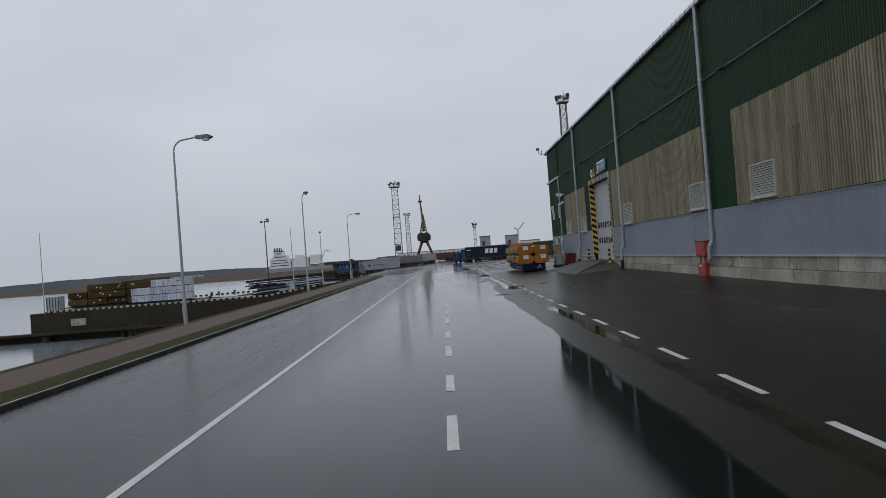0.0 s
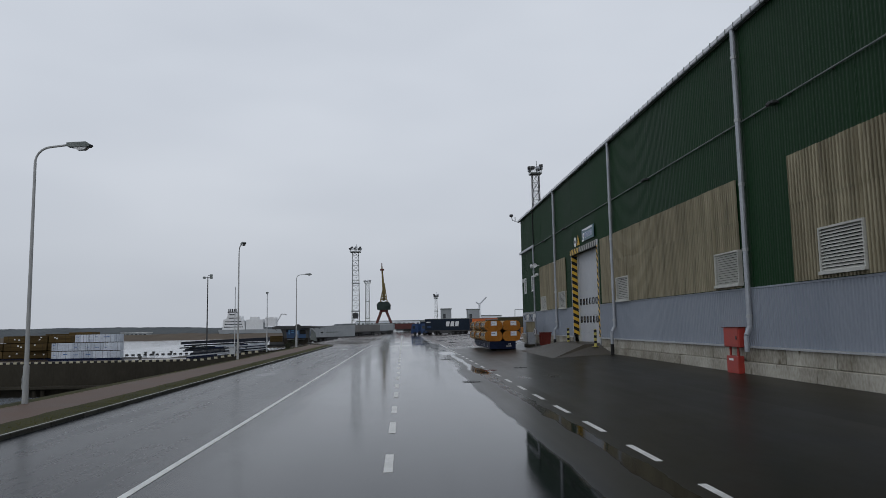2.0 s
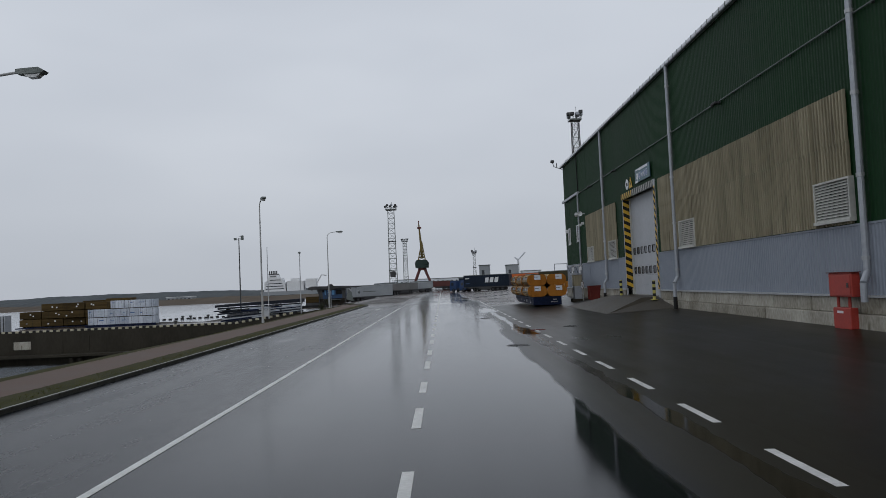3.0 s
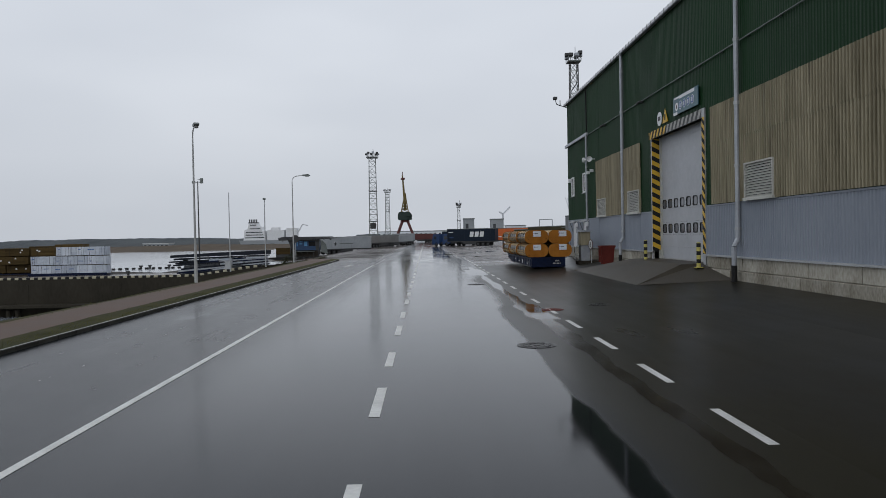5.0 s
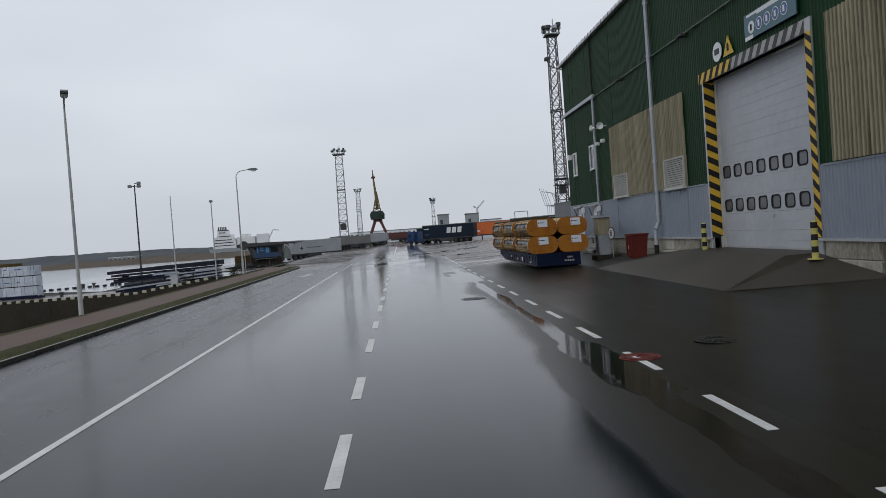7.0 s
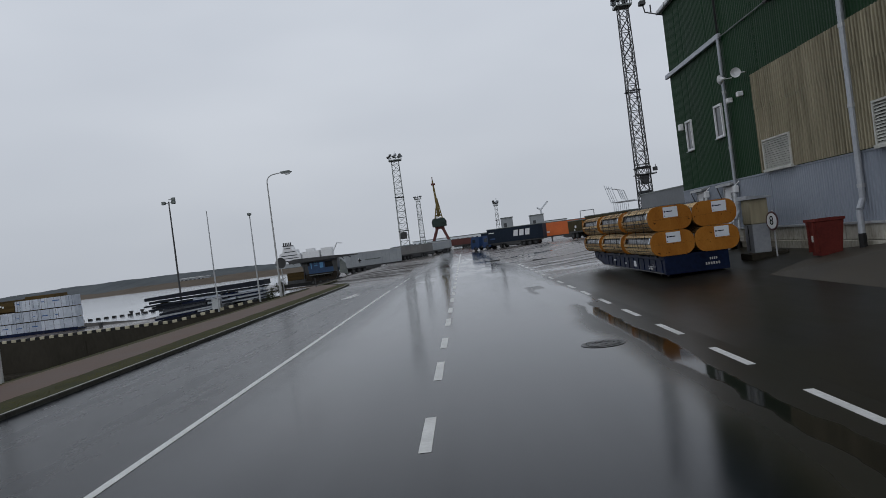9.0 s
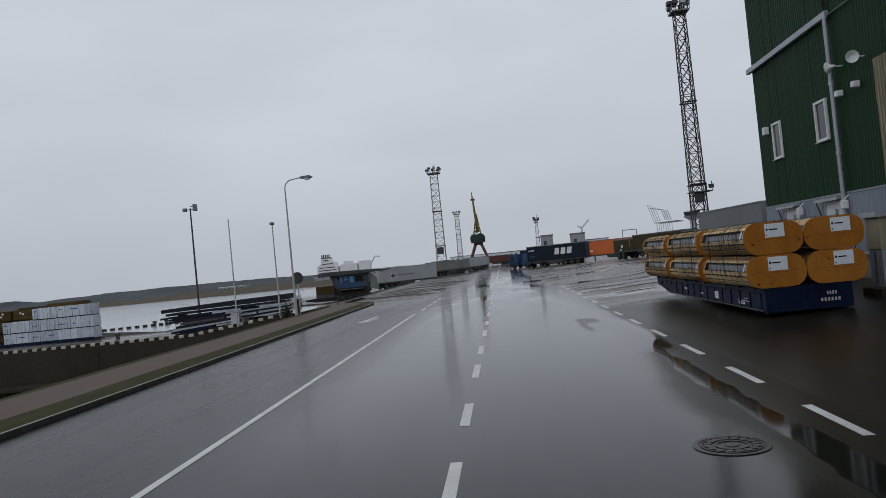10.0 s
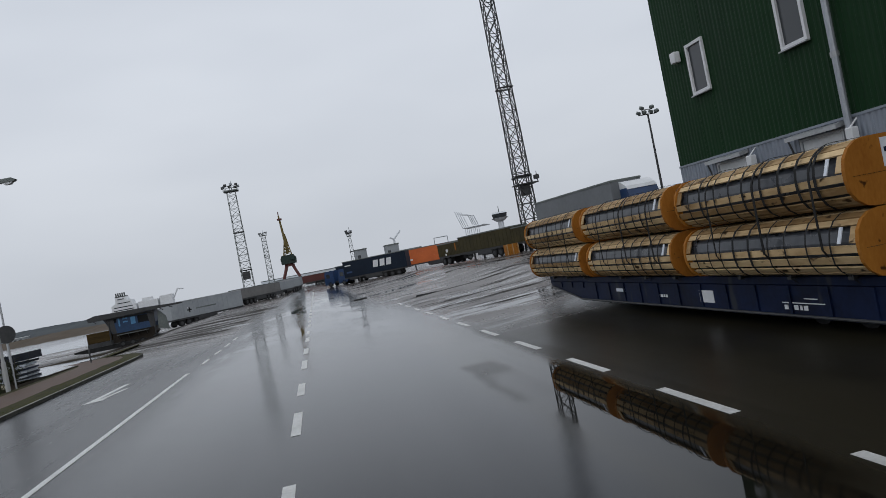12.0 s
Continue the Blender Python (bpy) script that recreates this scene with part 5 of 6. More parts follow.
part("cap", tube(B(), (0, 0, 0.75), (0, 0, 0.80), 0.048, 0.03, n=8), DARKSTEEL, e)


def flood_pole(x, y, z, h, arms, label, name="floodlight_pole", r=0.12, material=None):
    e = thing(name, (x, y, z), label, "lamp pole")
    bm = B()
    tube(bm, (0, 0, 0), (0, 0, h), r, r * 0.6, 10)
    part("pole", bm, material or (DARKSTEEL if arms else GALV), e)
    for i in range(arms):
        s = -1 if i % 2 else 1
        bm = B()
        z0 = h - 0.15 + 0.35 * (i // 2)
        tube(bm, (0, 0, z0), (s * 0.5, 0, z0), 0.04)
        part("arm", bm, DARKSTEEL, e)
        bm = B()
        box(bm, s * 0.55 - 0.2, -0.24, z0 - 0.18, s * 0.55 + 0.2, 0.1, z0 + 0.18, 0.04)
        part("floodlight", bm, MASTSTEEL, e)
    return e


flood_pole(-31.0, 121.6, -2.3, 13.2, 3, "dark floodlight pole standing on the quay")
flood_pole(-26.0, 118.9, -1.7, 10.8, 0, "thin bare grey pole on the quay", "thin_pole", r=0.085)
e = flood_pole(-20.3, 115.0, -1.0, 8.8, 0, "thin grey pole with a small lamp head", "thin_pole", r=0.085)
bm = B()
box(bm, -0.16, -0.3, 8.75, 0.16, 0.2, 9.0, 0.04)
part("lamp_head", bm, MASTSTEEL, e)
flood_pole(-69.1, 118.9, -2.4, 14.0, 0, "thin dark pole on the quay corner", "thin_pole", r=0.085)
e = flood_pole(29.9, 116.9, lie(29.9, 119), 9.8, 0, "dark pole with a cluster of floodlights behind the warehouse", material=DARKSTEEL)
part("crossbar", tube(B(), (-0.85, 0, 9.75), (0.85, 0, 9.75), 0.04), DARKSTEEL, e)
part("crossbar", tube(B(), (-0.5, 0, 10.15), (0.5, 0, 10.15), 0.03), DARKSTEEL, e)
for px, pz, tilt in ((-0.8, 9.93, 20), (-0.3, 9.95, -10), (0.3, 9.95, 15), (0.8, 9.93, -20), (-0.45, 10.32, 15), (0.45, 10.32, -10)):
    bm = B()
    box(bm, -0.17, -0.16, -0.13, 0.17, 0.12, 0.13, 0.03)
    bm.transform(pose(px, 0, pz, 25, tilt, 0))
    part("floodlight", bm, MASTSTEEL, e)

# ---- quay on the left ----
QY = 121.8
bm = B()
xs = [-71.5, -60, -45, -31, -27, -22, -17, -13.2]
for a, b in zip(xs, xs[1:]):
    za, zb = lie(a, 0), lie(b, 0)
    v = [bm.verts.new(q) for q in ((a, QY - 0.5, -9.5), (b, QY - 0.5, -9.5), (b, QY - 0.5, zb), (a, QY - 0.5, za), (a, QY + 0.02, -9.5), (b, QY + 0.02, -9.5), (b, QY + 0.02, zb + 0.004), (a, QY + 0.02, za + 0.004))]
    for q in ((0, 1, 2, 3), (3, 2, 6, 7), (4, 7, 6, 5)):
        bm.faces.new([v[i] for i in q])
bm.faces.new([bm.verts.new(q) for q in ((-71.5, QY - 0.5, -9.5), (-71.5, QY - 0.5, -2.4), (-71.5, QY + 40, -2.4), (-71.5, QY + 40, -9.5))])
quay_wall = tagged(part("quay_wall", bm, OLDCONC), "dark stained concrete quay wall above the dock", "quay wall", kind="structure")
for x in (-57.5, -53.5, -41.0):
    bm = B()
    box(bm, x, QY - 0.56, -5.6, x + 0.35, QY - 0.5, -3.0, 0.01)
    part("pilaster", bm, OLDCONC, quay_wall)
bm = B()
box(bm, -64.6, QY - 0.54, -4.8, -62.0, QY - 0.5, -3.6, 0.01)
part("patch_panel", bm, CONCRETE, quay_wall, "paler repaired concrete patch")
bm = B()
box(bm, -110, QY - 2.6, -6.0, -27, QY - 0.5, -5.62, 0.03)
ledge = tagged(part("quay_ledge", bm, OLDCONC), "narrow dark concrete ledge low on the quay", "ledge", kind="structure")
# added dark wall standing in for the shaded open void under the ledge
part("back_wall", box(B(), -110, QY - 0.35, -9.5, -71.6, QY + 0.1, -5.9), OLDCONC, ledge)
for x, r in ((-68.4, 0.75), (-55.3, 0.32), (-54.1, 0.32), (-84, 0.75), (-99, 0.75)):
    bm = B()
    tube(bm, (x, QY - 1.6, -9.5), (x, QY - 1.6, -6.25), r, n=14)
    part("pile", bm, OLDCONC, ledge)
# the flooded low corner of the quay, with a bank of silt behind it
flood = tagged(part("flood_water", sheet([-26.0, -24, -22, -19.9], [QY + 0.05, 126, 131, 136.4], lambda x, y: -0.885), WATER), "shallow bright flood water on the quay corner", "water", kind="structure")
bm = B()
bm.faces.new([bm.verts.new((x, y, -2.27)) for x, y in ((-71.4, 151), (-56.3, 147), (-48, 141), (-40.4, 135.3), (-40.6, 150), (-43, 178), (-54, 218), (-36, 224), (-36, 420), (-71.4, 420))])
tagged(part("flood_water", bm, WATER), "wide sheet of bright flood water behind the quay edge", "water", kind="structure")
bm = B()
rows = []
for i in range(29):
    a = i / 28
    x, y = (-26.0, 127 + 9.4 * a / 0.4) if a < 0.4 else (-26.0 + 8.2 * (a - 0.4) / 0.6, 136.4)
    out = Vector((-1, 0)) if a < 0.35 else Vector((0, 1)) if a > 0.45 else Vector((-0.7, 0.7))
    top = -0.76 + 0.12 * noise.noise((x * 0.7, y * 0.7, 5.0))
    rows.append([bm.verts.new((x + out.x * d, y + out.y * d, z)) for d, z in ((-0.5, -2.4), (-0.35, -0.92), (0.4, top), (1.2, top - 0.05), (2.8, -2.4))])
for a, b in zip(rows, rows[1:]):
    for i in range(4):
        bm.faces.new((a[i], a[i + 1], b[i + 1], b[i]))
tagged(part("silt_bank", bm, mat("wet_silt", (0.020, 0.016, 0.011), (0.050, 0.041, 0.029), 0.7, 0.9, big=0.8, small=6, bump=0.4), smooth=True), "low bank of dark wet silt", "bank", kind="structure")
# painted coping blocks, dark and pale in turn
coping = tagged(new("coping"), "black and pale yellow painted quay edge blocks", "quay edge", kind="structure")
PALEYEL = mat("faded_yellow", (0.33, 0.30, 0.21), (0.52, 0.48, 0.36), 0.6, 0.8, big=2, small=9, bump=0.2)
bm = B()
box(bm, 0, -0.2, 0, 0.505, 0.2, 0.30, 0.03)
pale = part("block", bm, PALEYEL, coping)
bm = B()
box(bm, 0, -0.2, 0, 0.505, 0.2, 0.29, 0.03)
dark = part("block", bm, BLACK, coping)
pale.location, dark.location = (-69.6, QY - 0.25, -2.4), (-69.08, QY - 0.25, -2.4)
for i in range(2, 92):
    x = -69.6 + i * 0.52
    again(dark if i % 2 else pale, coping, (x, QY - 0.25, lie(x + 0.32, 0)))
bm = B()
for i in range(26):
    box(bm, -64.7 + i * 1.03, 146.5 + i * 0.35, -2.4, -64.7 + i * 1.03 + 0.54, 146.9 + i * 0.35, -2.0, 0.03)
tagged(part("far_coping", bm, BLACK), "row of dark blocks on the far quay edge", "quay edge", kind="structure")


def timber_pack(x, y, z, w, d, h, material, label, group, name):
    e = thing(name, (x, y, z), label, "timber pack", group)
    bm = B()
    box(bm, 0, 0, 0.1, w, d, h, 0.03)
    part("wrap" if material is SHEETWHITE else "timber_block", bm, material, e)
    for i in range(3):
        bm = B()
        px = w * (0.15 + 0.35 * i)
        box(bm, px - 0.05, 0.05, 0, px + 0.05, d - 0.05, 0.1)
        part("bearer", bm, TIMBER, e)
    r4 = random.Random(int(x * 13 + z * 71 + y))
    for i in (r4.uniform(0.15, 0.4), r4.uniform(0.6, 0.9)):
        bm = B()
        box(bm, w * i - 0.015, -0.008, 0.1, w * i + 0.015, d, h + 0.006)
        part("strap", bm, BLACK, e)
    if material is SHEETWHITE:
        if r4.random() < 0.6:   # printing on the film, too small to read
            px, pz = r4.uniform(0.1, 0.4) * w, h * r4.uniform(0.4, 0.7)
            part("printed_bar", box(B(), px, -0.010, pz, px + 0.4 * w, -0.002, pz + 0.12), SIGNBLUE, e)
        part("film_fold", box(B(), 0.02, -0.014, h * 0.52, w - 0.02, -0.001, h * 0.52 + 0.03), SHEETWHITE, e)
    else:
        for k in range(2):
            px, pz = r4.uniform(0.1, 0.85) * w, h * r4.uniform(0.25, 0.8)
            part("tag", box(B(), px, -0.014, pz, px + 0.26, -0.002, pz + 0.22), WHITE, e, "white paper tag")


r3 = random.Random(21)
for lev in range(3):
    x, end = (-59.0, -47.7) if lev < 2 else (-55.2, -47.75)
    while x < end - 0.3:
        w = min(r3.choice((0.95, 1.15, 1.25, 1.9, 2.4)), end - x)
        if end - x - w < 0.6:
            w = end - x
        timber_pack(x, 130.0 + r3.uniform(-0.05, 0.05), -2.4 + 0.25 + lev * 1.38, w - 0.035, 1.7, 1.378, SHEETWHITE, "white film wrapped timber pack stacked on the quay", "white timber packs", "timber_pack")
        x += w
bm = B()
box(bm, -59.2, 132.12, -2.4, -47.4, 132.3, -1.93, 0.02)
box(bm, -59.2, 132.3, -2.4, -47.4, 134.3, -2.16, 0.02)
tagged(part("pallet_deck", bm, NAVY), "low dark blue flat rack under the timber packs", "flat rack")
rng = random.Random(5)
for col in range(4):
    for lev in range(3 if col else 2):
        timber_pack(-75.0 + col * 3.9, 137.5 + rng.uniform(-0.3, 0.3), -2.15 + lev * 1.35, 3.8, 3.6, 1.34, TIMBER, "brown sawn timber pack stacked on the quay", "brown timber packs", "timber_pack")
for col in range(3):
    timber_pack(-71.0 + col * 4.3, 143.5, -2.4, 4.2, 3.6, 4.3 + 0.25 * col, TIMBER, "tall dark timber stack behind the white packs", "brown timber packs", "timber_pack")
bm = B()
box(bm, -75.0, 139.3, -2.4, -59.4, 143.8, -2.19, 0.02)
tagged(part("flat_rack", bm, NAVY), "long dark blue flat rack under the brown timber", "flat rack")
e = thing("waste_container", (-72.0, 124.5, -2.4), "grey ribbed steel container on the quay corner", "container")
bm = B()
box(bm, 0, 0, 0, 2.5, 1.8, 2.75, 0.05)
part("container_body", bm, ZINC, e)
for i in range(5):
    bm = B()
    box(bm, 0.15 + i * 0.52, -0.07, 0.1, 0.26 + i * 0.52, 0, 2.65)
    part("rib", bm, DARKSTEEL, e)
# long steel sections stacked on bearers, wrapped bundles between them
e = thing("steel_stack", (-28.88, 122.4, 0.0), "long dark steel sections stacked with white bundles on the quay", "steel stack")


def course(x0, x1, f0, f1, d):
    """One layer of the stack: the quay climbs under it, the top lies flatter."""
    def z(x, f):
        low, high = -1.12 + 0.074 * x, 0.38 + 0.019 * x
        return low + (high - low) * f
    return prism(B(), [(x0, z(x0, f0)), (x1, z(x1, f0)), (x1, z(x1, f1)), (x0, z(x0, f1))], -d, d)


for x0, x1, f0, f1, d, m in ((-4.9, 7.3, -0.56, -0.44, 1.2, TIMBER), (-4.8, 1.4, -0.42, -0.30, 1.1, SECTION), (1.6, 7.2, -0.42, -0.31, 1.1, PALEYEL), (-5.2, -0.6, -0.28, -0.15, 1.15, NAVY), (-0.4, 3.6, -0.28, -0.16, 1.05, SHEETWHITE), (3.8, 7.2, -0.28, -0.15, 1.1, SECTION), (-5.0, 7.0, -0.13, -0.02, 1.2, ZINC), (-4.6, 7.1, 0.00, 0.14, 1.2, SECTION), (-4.2, 0.6, 0.16, 0.32, 1.05, ROLL), (0.8, 4.0, 0.16, 0.30, 1.05, SHEETWHITE), (4.2, 7.0, 0.16, 0.32, 1.05, ZINC),
        (-5.7, 3.2, 0.34, 0.46, 1.25, SECTION), (3.4, 7.1, 0.34, 0.44, 1.15, NAVY), (-5.4, -2.2, 0.48, 0.60, 1.1, SECTION), (-2.0, 0.5, 0.47, 0.60, 1.1, NAVY), (0.7, 6.9, 0.47, 0.57, 1.05, ZINC),
        (-6.2, -0.9, 0.62, 0.72, 1.25, SECTION), (-0.7, 2.4, 0.60, 0.76, 1.1, SHEETWHITE), (2.6, 4.2, 0.60, 0.74, 1.0, NAVY), (4.4, 7.0, 0.60, 0.75, 1.1, SHEETWHITE), (-5.6, 7.2, 0.79, 0.93, 1.2, SECTION)):
    part("section", course(x0, x1, f0, f1, d), m, e)
for x0, f0, f1 in ((-3.8, -0.30, -0.28), (1.0, -0.62, -0.56), (-4.0, -0.64, -0.56), (5.6, -0.62, -0.56), (-3.4, 0.14, 0.34), (2.0, 0.14, 0.34), (6.2, 0.14, 0.34), (-4.8, 0.44, 0.64), (0.0, 0.44, 0.64), (5.2, 0.42, 0.62), (-4.4, 0.70, 0.80), (3.2, 0.70, 0.80)):
    part("packing_timber", course(x0, x0 + 0.14, f0, f1, 1.0), TIMBER, e)
part("top_slab", prism(B(), [(-6.0, 0.24), (-2.0, 0.34), (7.4, 0.52), (7.4, 1.08), (0.0, 0.86), (-6.0, 0.60)], -1.3, 1.3), SECTION, e)
# mooring bollards on the quay
for x, y in ((-43.4, 127.4), (-49.6, 147.5), (-48.6, 149.0), (-45.4, 149.6)):
    e = thing("mooring_bollard", (x, y, -2.4), "dark cast mooring bollard on the wet quay", "bollard", "mooring bollards")
    bm = B()
    tube(bm, (0, 0, 0), (0, 0, 0.08), 0.42, n=12)
    tube(bm, (0, 0, 0.08), (0, 0, 0.55), 0.22, 0.18, 12)
    part("post", bm, DARKSTEEL, e, smooth=False)
    part("cap", tube(B(), (-0.28, 0, 0.62), (0.28, 0, 0.62), 0.14, n=10), DARKSTEEL, e)
e = thing("switch_cabinet", (-26.5, 119.9, -1.8), "pale grey steel switch cabinet on the quay edge", "cabinet")
bm = B()
box(bm, -0.45, -0.3, 0, 0.45, 0.3, 1.4, 0.03)
part("cabinet_body", bm, GALV, e)
bm = B()
box(bm, -0.5, -0.36, 1.4, 0.5, 0.36, 1.47, 0.02)
part("roof", bm, GALV, e)
# bare shrubs on the bank
for k, (x, y) in enumerate(((-15.6, 22.5), (-16.3, 25.5), (-15.2, 27.5), (-16.0, 19.0), (-15.0, 33.5))):
    e = thing("shrub", (x, y, bank_height(x) - 0.1), "bare winter shrub of thin pale twigs on the bank", "shrub", "shrubs on the bank")
    r2 = random.Random(40 + k)
    bm = B()
    for i in range(26):
        a, s = r2.uniform(0, 6.28), r2.uniform(0.1, 0.55)
        p, d = Vector((0, 0, 0)), Vector((math.cos(a) * s, math.sin(a) * s, 1.0))
        for seg in range(4):
            q = p + d.normalized() * r2.uniform(0.3, 0.55)
            tube(bm, p, q, 0.022 - 0.004 * seg, 0.018 - 0.004 * seg, 4)
            if seg > 0:
                for _ in range(2):
                    t = q + Vector((r2.uniform(-0.3, 0.3), r2.uniform(-0.3, 0.3), r2.uniform(0.05, 0.35)))
                    tube(bm, q, t, 0.009, 0.004, 3)
            p = q
            d = d + Vector((r2.uniform(-0.35, 0.35), r2.uniform(-0.35, 0.35), r2.uniform(-0.1, 0.2)))
    part("twigs", bm, TWIG, e)


# ---- lattice masts ----
def lattice(bm, z0, z1, w0, w1, step, r, cross=False):
    corner = ((-1, -1), (1, -1), (1, 1), (-1, 1))

    def at(z, c):
        w = (w0 + (w1 - w0) * (z - z0) / (z1 - z0)) / 2
        return Vector((c[0] * w, c[1] * w, z))

    for c in corner:
        tube(bm, at(z0, c), at(z1, c), r * 1.5, r, 4)
    z, flip = z0, False
    while z < z1 - 0.01:
        z2 = min(z + step, z1)
        for i in range(4):
            a, b = corner[i], corner[(i + 1) % 4]
            tube(bm, at(z2, a), at(z2, b), r * 0.8, n=3)
            if flip:
                a, b = b, a
            tube(bm, at(z, a), at(z2, b), r * 0.8, n=3)
            if cross:
                tube(bm, at(z, b), at(z2, a), r * 0.8, n=3)
        z, flip = z2, not flip
    return bm


def light_mast(x, y, h, w0, w1, label, r=0.07, extra=False):
    e = thing("light_mast", (x, y, lie(x, y)), label, "light mast", "lattice light masts")
    part("lattice", lattice(B(), 0, h - 2.2, w0, w1, max(1.6, h / 18), r, extra), DARKSTEEL if extra else MASTSTEEL, e)
    bm = B()
    p = w1 * 0.85
    box(bm, -p, -p, h - 2.3, p, p, h - 2.1)
    deck = part("platform", bm, MASTSTEEL, e)
    for s in (-1, 1):
        for z in (h - 1.6, h - 1.1):
            part("rail", tube(B(), (-p, s * p, z), (p, s * p, z), 0.04, n=4), MASTSTEEL, deck)
            part("rail", tube(B(), (s * p, -p, z), (s * p, p, z), 0.04, n=4), MASTSTEEL, deck)
        for sx in (-1, 0, 1):
            part("rail_post", tube(B(), (sx * p, s * p, h - 2.2), (sx * p, s * p, h - 1.1), 0.04, n=4), MASTSTEEL, deck)
    r2 = random.Random(int(x * 7 + y))
    for i in range(8):
        a = i / 8 * 2 * math.pi + 0.2
        cx, cy = p * 1.1 * math.cos(a), p * 1.1 * math.sin(a)
        zz = h - 1.1 + r2.uniform(-0.3, 0.4)
        bm = B()
        box(bm, cx - 0.35, cy - 0.35, zz - 0.25, cx + 0.35, cy + 0.35, zz + 0.3, 0.06)
        tube(bm, (cx, cy, h - 2.2), (cx, cy, zz - 0.2), 0.04, n=4)
        part("floodlight", bm, DARKSTEEL if i % 3 else ZINC, e)
    bm = B()
    tube(bm, (0.3, 0, h - 2.2), (0.3, 0, h + 0.4), 0.05, n=4)
    part("rod", bm, MASTSTEEL, e)
    for f in (0.28, 0.62):
        bm = B()
        w = (w0 + (w1 - w0) * f) / 2 + 0.12
        zz = f * (h - 2)
        for s in (-1, 1):
            tube(bm, (-w, s * w, zz), (w, s * w, zz), 0.10, n=4)
            tube(bm, (s * w, -w, zz), (s * w, w, zz), 0.10, n=4)
        part("ring", bm, DARKSTEEL, e)
    if extra:
        bm = B()
        box(bm, -w0 * 0.62, -w0 * 0.6, 7.9, w0 * 0.95, w0 * 0.55, 8.02)
        box(bm, -w0 * 0.2, -w0 * 0.4, 6.6, w0 * 0.35, w0 * 0.2, 8.0)
        tube(bm, (w0 * 0.9, -w0 * 0.5, 8.0), (w0 * 0.9, -w0 * 0.5, 9.2), 0.05, n=4)
        box(bm, w0 * 0.72, -w0 * 0.6, 8.3, w0 * 1.02, -w0 * 0.3, 8.8)
        for s in (-0.6, 0.5):
            tube(bm, (w0 * s, -w0 * 0.6, 8.0), (w0 * s, -w0 * 0.6, 9.0), 0.05, n=4)
        tube(bm, (-w0 * 0.6, -w0 * 0.6, 9.0), (w0 * 0.5, -w0 * 0.6, 9.0), 0.05, n=4)
        part("equipment_deck", bm, DARKSTEEL, e)
    return e


light_mast(27.0, 144.4, 33.8, 1.8, 1.3, "tall dark lattice light mast behind the warehouse", 0.07, True)
m1 = light_mast(-15.1, 238.3, 29.8, 2.6, 2.0, "tall grey lattice light mast beside parked trailers", 0.065)
bm = B()
box(bm, -0.9, -1.5, 5.5, 0.9, -1.38, 7.4)
part("letter_board", bm, DARKSTEEL, m1, "dark letter board")
light_mast(-20.3, 420.0, 31.4, 2.8, 2.1, "distant grey lattice light mast", 0.10)
light_mast(12.3, 265.0, 14.6, 1.3, 0.75, "slender grey lattice light mast behind the trailers", 0.05)

# ---- the portal crane ----
e = thing("portal_crane", (-14.7, 564, 0), "harbour portal crane with red legs and a yellow raised jib", "crane")
e.scale = (1.12, 1.12, 1.12)
for sx in (-1, 1):
    for sy in (-1, 1):
        bm = B()
        tube(bm, (sx * 6.6, sy * 5.5, 0.8), (sx * 1.9, sy * 1.9, 12.8), 0.75, 0.95, 6)
        part("leg", bm, CRANERED, e)
        bm = B()
        box(bm, sx * 6.6 - 1.3, sy * 5.5 - 0.6, 0, sx * 6.6 + 1.3, sy * 5.5 + 0.6, 1.0, 0.1)
        part("bogie", bm, DARKSTEEL, e)
bm = B()
tube(bm, (0, 0, 12.4), (0, 0, 14.0), 3.2, 3.0, 16)
part("turntable", bm, CRANERED, e)
bm = B()
prism(bm, [(-4.6, 14.0), (4.6, 14.0), (4.9, 17.5), (3.6, 19.5), (-3.8, 19.5), (-4.9, 17.5)], -4.5, 4.5)
part("machine_house", bm, CRANEGRN, e)
bm = B()
box(bm, 1.5, -5.6, 16.2, 3.8, -4.5, 18.6, 0.1)
part("cab", bm, CRANEGRN, e)
bm = B()
lattice(bm, 19.5, 26, 5.0, 2.6, 2.0, 0.28)
part("tower", bm, CRANEYEL, e)
bm = B()
tube(bm, (0.4, 0, 21), (-1.2, 0, 45), 1.15, 0.55, 6)
part("jib", bm, CRANEYEL, e)
bm = B()
box(bm, -2.4, -0.8, 42.0, 0.4, 0.8, 43.2)
tube(bm, (-1.2, 0, 44.5), (-1.2, 0, 47.5), 0.3, n=6)
part("jib_head", bm, CRANERED, e)
bm = B()
tube(bm, (2.4, 0, 19.5), (0.4, 0, 33), 0.35, n=5)
tube(bm, (-2.4, 0, 19.5), (-0.4, 0, 30), 0.35, n=5)
part("stay", bm, CRANEYEL, e)


# ---- parked vehicles ----
def wheel_at(e, x, y, z, r=0.5, w=0.3):
    bm = B()
    tube(bm, (x, y - w / 2, z), (x, y + w / 2, z), r, n=18)
    t = part("wheel", bm, BLACK, e)
    bm = B()
    tube(bm, (x, y - w / 2 - 0.01, z), (x, y - w / 2 + 0.02, z), r * 0.55, n=12)
    part("rim", bm, DARKSTEEL, t)


